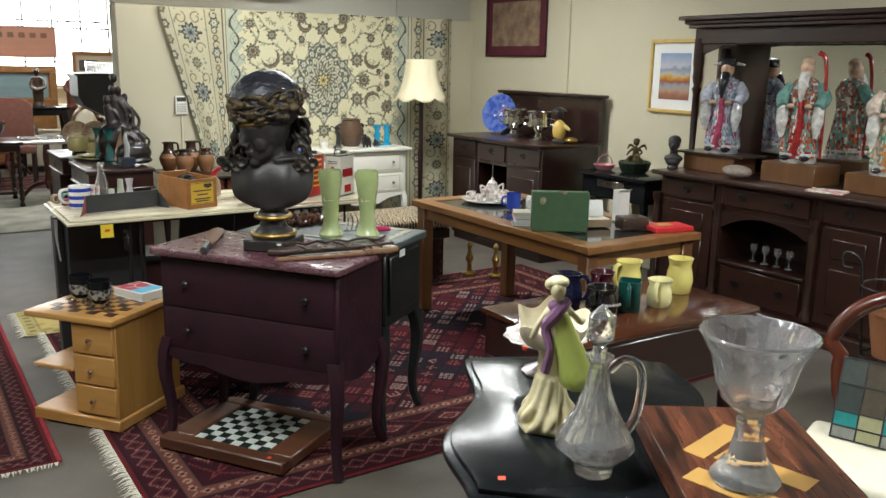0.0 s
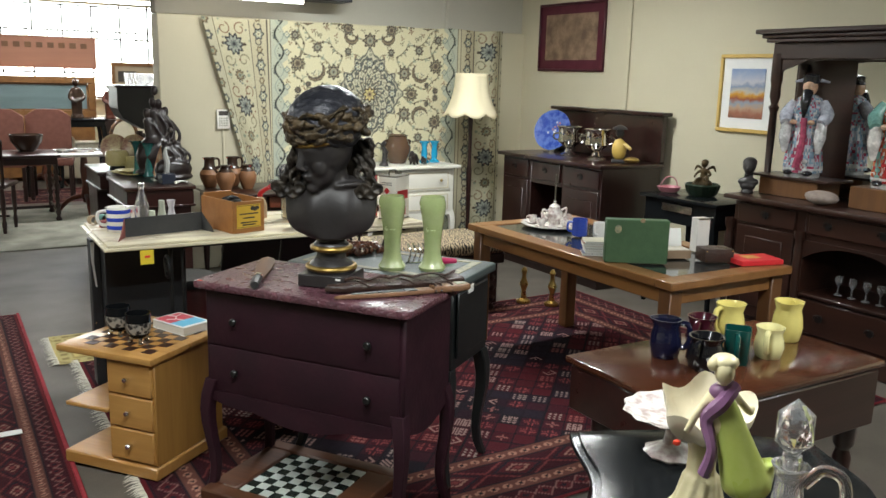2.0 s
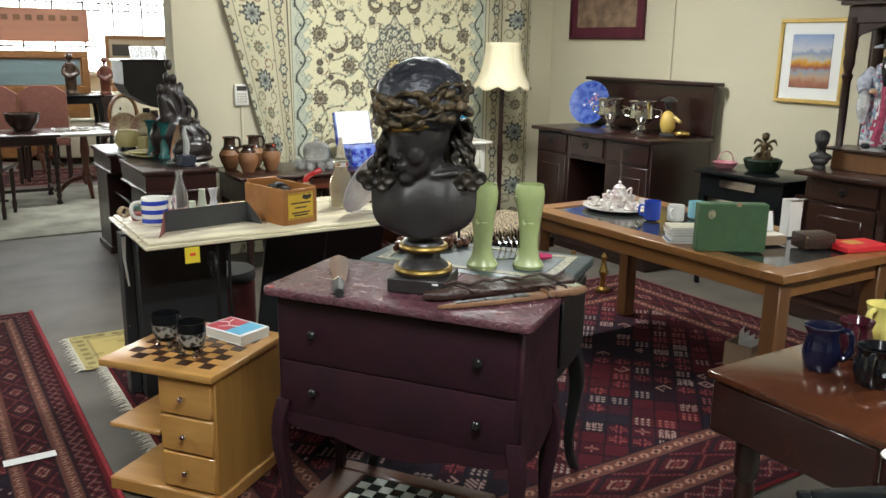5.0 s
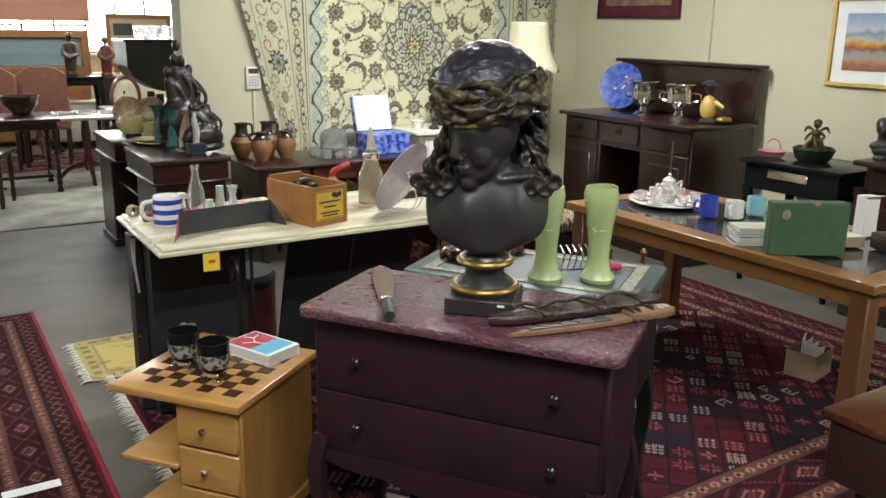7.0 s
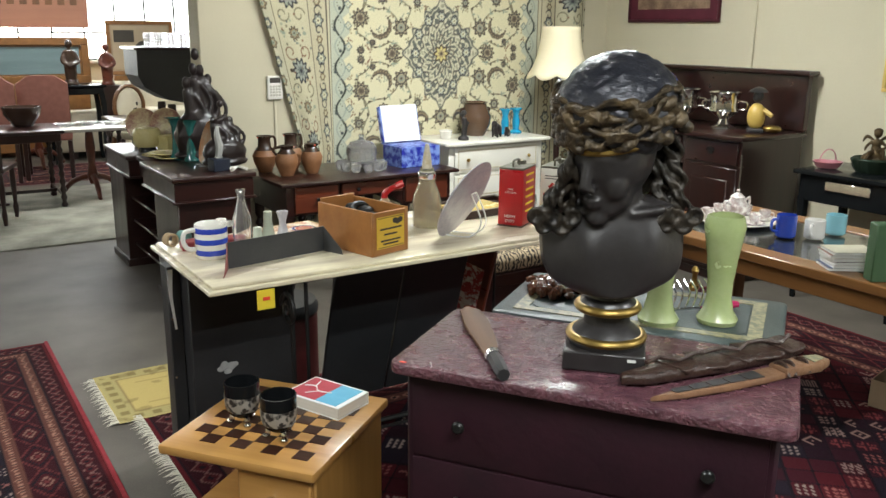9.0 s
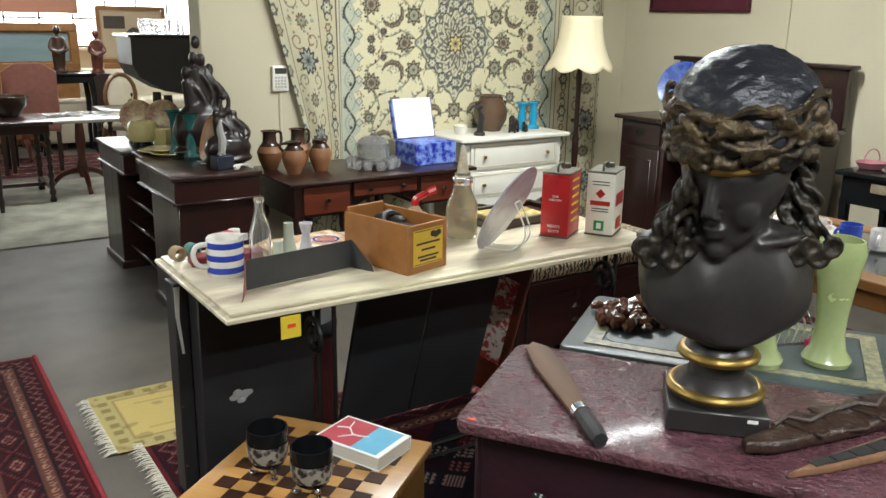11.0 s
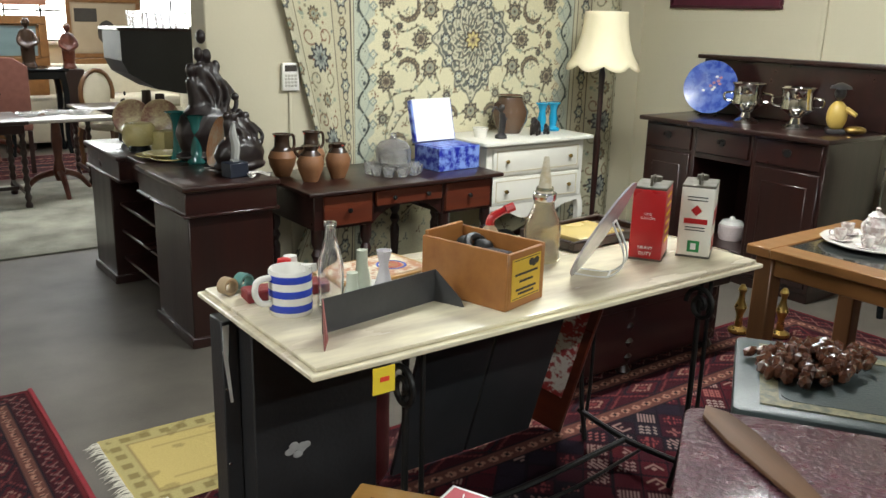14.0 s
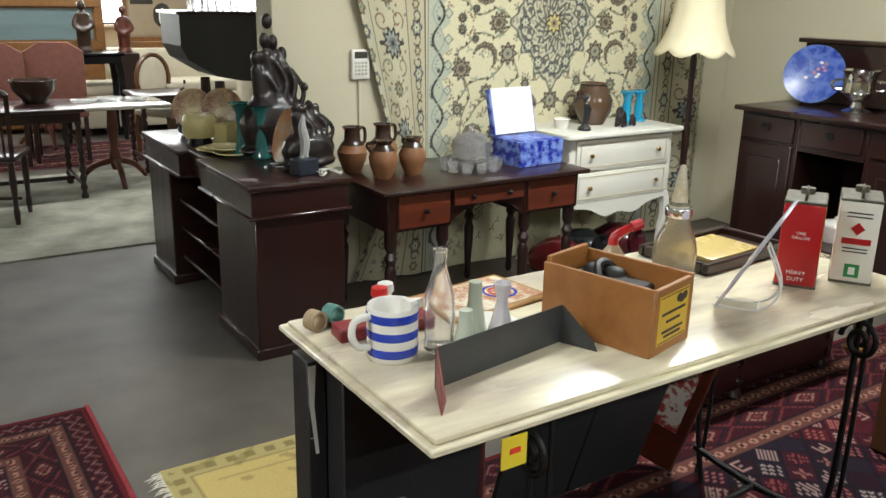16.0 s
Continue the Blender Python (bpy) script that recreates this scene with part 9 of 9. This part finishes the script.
def standing_figure(x, y, z, h, mat_, label):
    return solid("wooden_figure", melted(fuse(lathe([(0, 0), (h * 0.16, 0), (h * 0.14, h * 0.08), (0, h * 0.08)], 18), tube([(0, 0, h * 0.06), (0, 0, h * 0.4), (0, 0, h * 0.75)], [h * 0.12, h * 0.14, h * 0.11], 10), ball(0, 0, h * 0.88, h * 0.085, h * 0.09, h * 0.1), tube([(h * 0.1, 0, h * 0.7), (h * 0.17, -h * 0.08, h * 0.5), (0, -h * 0.14, h * 0.42)], h * 0.045, 6), tube([(-h * 0.1, 0, h * 0.7), (-h * 0.17, -h * 0.08, h * 0.5), (0, -h * 0.14, h * 0.38)], h * 0.045, 6)), h * 0.02), mat_, label, "sculpture", pose(x, y, z))


standing_figure(1.70, 12.35, 0.891, 0.52, M_TERRADK, "dark carved wooden figure on the console")
standing_figure(2.15, 12.6, 0.86, 0.50, M_REDMAHO, "brown carved wooden figure in the far hall")
solid("figure_plinth", box(-0.12, 0.12, -0.12, 0.12, 0, 0.86, 0.006), M_MAHOV, "dark wooden plinth below the carved figure", "plinth", pose(2.15, 12.6, 0))
sofa = thing("sofa", "cream upholstered sofa in the far hall", "sofa", pose(2.5, 12.9, 0))
M_SOFA = surface("cream_sofa_cloth", (0.66, 0.60, 0.46), (0.56, 0.5, 0.38), 0.9, 10)
part("base", box(-0.9, 0.9, -0.4, 0.3, 0.08, 0.42, 0.03, 2), M_SOFA, sofa)
part("backrest", box(-0.9, 0.9, 0.15, 0.4, 0.3, 0.88, 0.06, 3), M_SOFA, sofa)
for s in (-1, 1):
    part("arm", box(s * 0.92 - 0.1, s * 0.92 + 0.1, -0.42, 0.35, 0.08, 0.64, 0.06, 3), M_SOFA, sofa)
    part("foot", box(s * 0.8 - 0.03, s * 0.8 + 0.03, -0.35, -0.29, 0, 0.08, 0), M_MAHOV, sofa)
    part("cushion", box(s * 0.44 - 0.4, s * 0.44 + 0.4, -0.38, 0.15, 0.42, 0.55, 0.04, 3), M_SOFA, sofa)
lc = thing("louis_chair", "gilt carved armchair with beige back", "chair", pose(2.15, 11.0, 0, rz=30))
part("back_frame", tube([(0.2 * math.cos(k * math.pi / 8 - 0.3) , 0.2, 0.72 + 0.22 * math.sin(k * math.pi / 8 - 0.3)) for k in range(15)], 0.022, 8), M_OAKV, lc)
part("back_pad", at(ball(0, 0, 0, 0.17, 0.03, 0.2, 3), 0, 0.2, 0.72), M_SOFA, lc)
part("seat", box(-0.25, 0.25, -0.25, 0.22, 0.4, 0.48, 0.03, 2), M_SOFA, lc)
for sx in (-1, 1):
    for sy in (-1, 1):
        part("leg", curved_leg(sx * 0.22, sy * 0.2, 0, 0.42, sx, sy, 0.025, 0.015), M_OAKV, lc)
barley_table(2.0, 10.6, 0.66, 0.3, 0.28, "dark side table beside the armchair")

# tall dark cabinet with glasses, behind the partition's end
tc_ = thing("black_drinks_cabinet", "black cabinet on turned legs with bowed underside", "cabinet", pose(1.80, 8.3, 0))
part("body", at(prism([(-0.36, 1.38), (0.5, 1.38), (0.5, 0.95), (0.0, 0.99), (-0.15, 1.02), (-0.32, 1.12), (-0.36, 1.2)][::-1], -0.2, 0.2), 0, 0, 0, 90, 0, 0), M_BLACKP, tc_, smooth=False)
part("top", box(-0.38, 0.52, -0.22, 0.22, 1.3805, 1.40, 0.004), M_MAHO, tc_)
for lx in (-0.12, 0.42):
    for ly in (-0.14, 0.14):
        part("leg", at(lathe([(0.02, 0), (0.03, 0.04), (0.018, 0.1), (0.03, 0.5), (0.02, 0.8), (0.035, 0.86), (0.03, 0.985)], 12), lx, ly, 0), M_MAHOV, tc_)
for k in range(9):
    solid("tumbler", lathe([(0, 0), (0.03, 0), (0.038, 0.10), (0.036, 0.10), (0.028, 0.01), (0, 0.008)], 16), M_CUT, "cut glass tumbler on the cabinet", "glass", pose(1.58 + 0.09 * (k % 5), 8.2 + 0.1 * (k // 5), 1.4005), "row of tumblers")
solid("crystal_vase", lathe([(0, 0), (0.05, 0), (0.04, 0.03), (0.06, 0.10), (0.05, 0.15), (0.075, 0.19), (0.07, 0.19), (0.045, 0.15), (0.05, 0.1), (0, 0.04)], 20), M_CUT, "cut crystal vase on the cabinet", "vase", pose(2.02, 8.25, 1.4005))

# window wall, signs and pictures
win = thing("window_1", "long window with dark steel bars and overexposed daylight", "window", None, kind="structure")
for k in range(18):
    part("mullion", box(-2.2 + 0.4 * k - 0.011, -2.2 + 0.4 * k + 0.011, 14.05, 14.09, 1.1, 2.45, 0), M_DKMETAL, win)
for z in (1.1, 1.45, 1.95, 2.05, 2.41):
    part("transom", box(-2.2, 4.6, 14.05, 14.09, z, z + 0.022, 0), M_DKMETAL, win)
for k in range(50):
    part("bar", box(-2.2 + 0.136 * k - 0.006, -2.2 + 0.136 * k + 0.006, 14.11, 14.13, 1.75, 2.3, 0), M_DKMETAL, win)
part("window_sill", box(-2.25, 4.65, 13.93, 14.05, 1.06, 1.098, 0.005), M_CREAM, win)
pnl = thing("wooden_sign", "long faded red-brown wooden sign board above the hall", "sign", pose(1.32, 13.3, 1.52))
part("board", box(-0.95, 0.80, -0.02, 0.02, 0, 0.42, 0.006), surface("faded_red_board", (0.36, 0.16, 0.10), (0.28, 0.13, 0.085), 0.7, 4, stretch=(0.5, 1, 3)), pnl)
for k in range(11):
    part("carved_stroke", box(-0.8 + 0.14 * k, -0.72 + 0.14 * k, -0.024, -0.019, 0.27, 0.34, 0.002), M_OAKV, pnl)
for s in (-0.8, 0.6):
    part("hanging_wire", tube([(s, 0, 0.42), (s, 0, CEIL - 1.52)], 0.003, 5), M_DKMETAL, pnl)
picture("seascape_picture", "grey seascape in a wide gold frame", pose(1.25, 13.0, 1.14, rz=0), 0.78, 0.27, 0.09, M_OAK, M_OAK, surface("grey_sea_paint", (0.20, 0.27, 0.28), (0.10, 0.15, 0.16), 0.4, 2, stretch=(0.4, 1, 4)), 0.02, 0.05)
dg = picture("animal_picture", "framed picture with black and white shapes on tan", pose(2.72, 13.25, 1.28), 0.42, 0.34, 0.05, M_OAK, surface("tan_mount", (0.36, 0.27, 0.18), None, 0.7, 6), surface("tan_art", (0.42, 0.33, 0.22), (0.34, 0.26, 0.17), 0.6, 5), 0.02)
part("dark_shape", at(ball(0, 0, 0, 0.11, 0.004, 0.14, 2), 0.02, -0.018, -0.05), M_INK, dg)
part("dark_shape", at(box(-0.15, 0.1, -0.003, 0.003, -0.07, 0.08, 0), -0.18, -0.018, 0.14), M_INK, dg)
part("pale_shape", at(ball(0, 0, 0, 0.045, 0.005, 0.10, 2), 0.02, -0.021, -0.07), M_WHITE, dg)
for n_, (x, lab2) in enumerate(((1.3, "low cream sideboard under the seascape picture"), (2.75, "low wooden cabinet under the animal picture"))):
    sdb = thing("low_cabinet", lab2, "cabinet", pose(x, 13.15, 0))
    part("body", box(-0.7, 0.7, -0.2, 0.25, 0.06, 0.87, 0.008) if n_ == 0 else box(-0.42, 0.42, -0.05, 0.25, 0.06, 0.94, 0.008), M_OAK, sdb)
    part("plinth", box(-0.4, 0.4, -0.04, 0.22, 0, 0.06, 0), M_OAKV, sdb)
rs = carpet_mesh("hall_rug", 2.2, 1.2, 0.02, tribal_pattern, floor_sheet(0.4, 10.9, 0.006), M_WOVEN)
tagged(rs, "red patterned rug in the far hall", "rug")
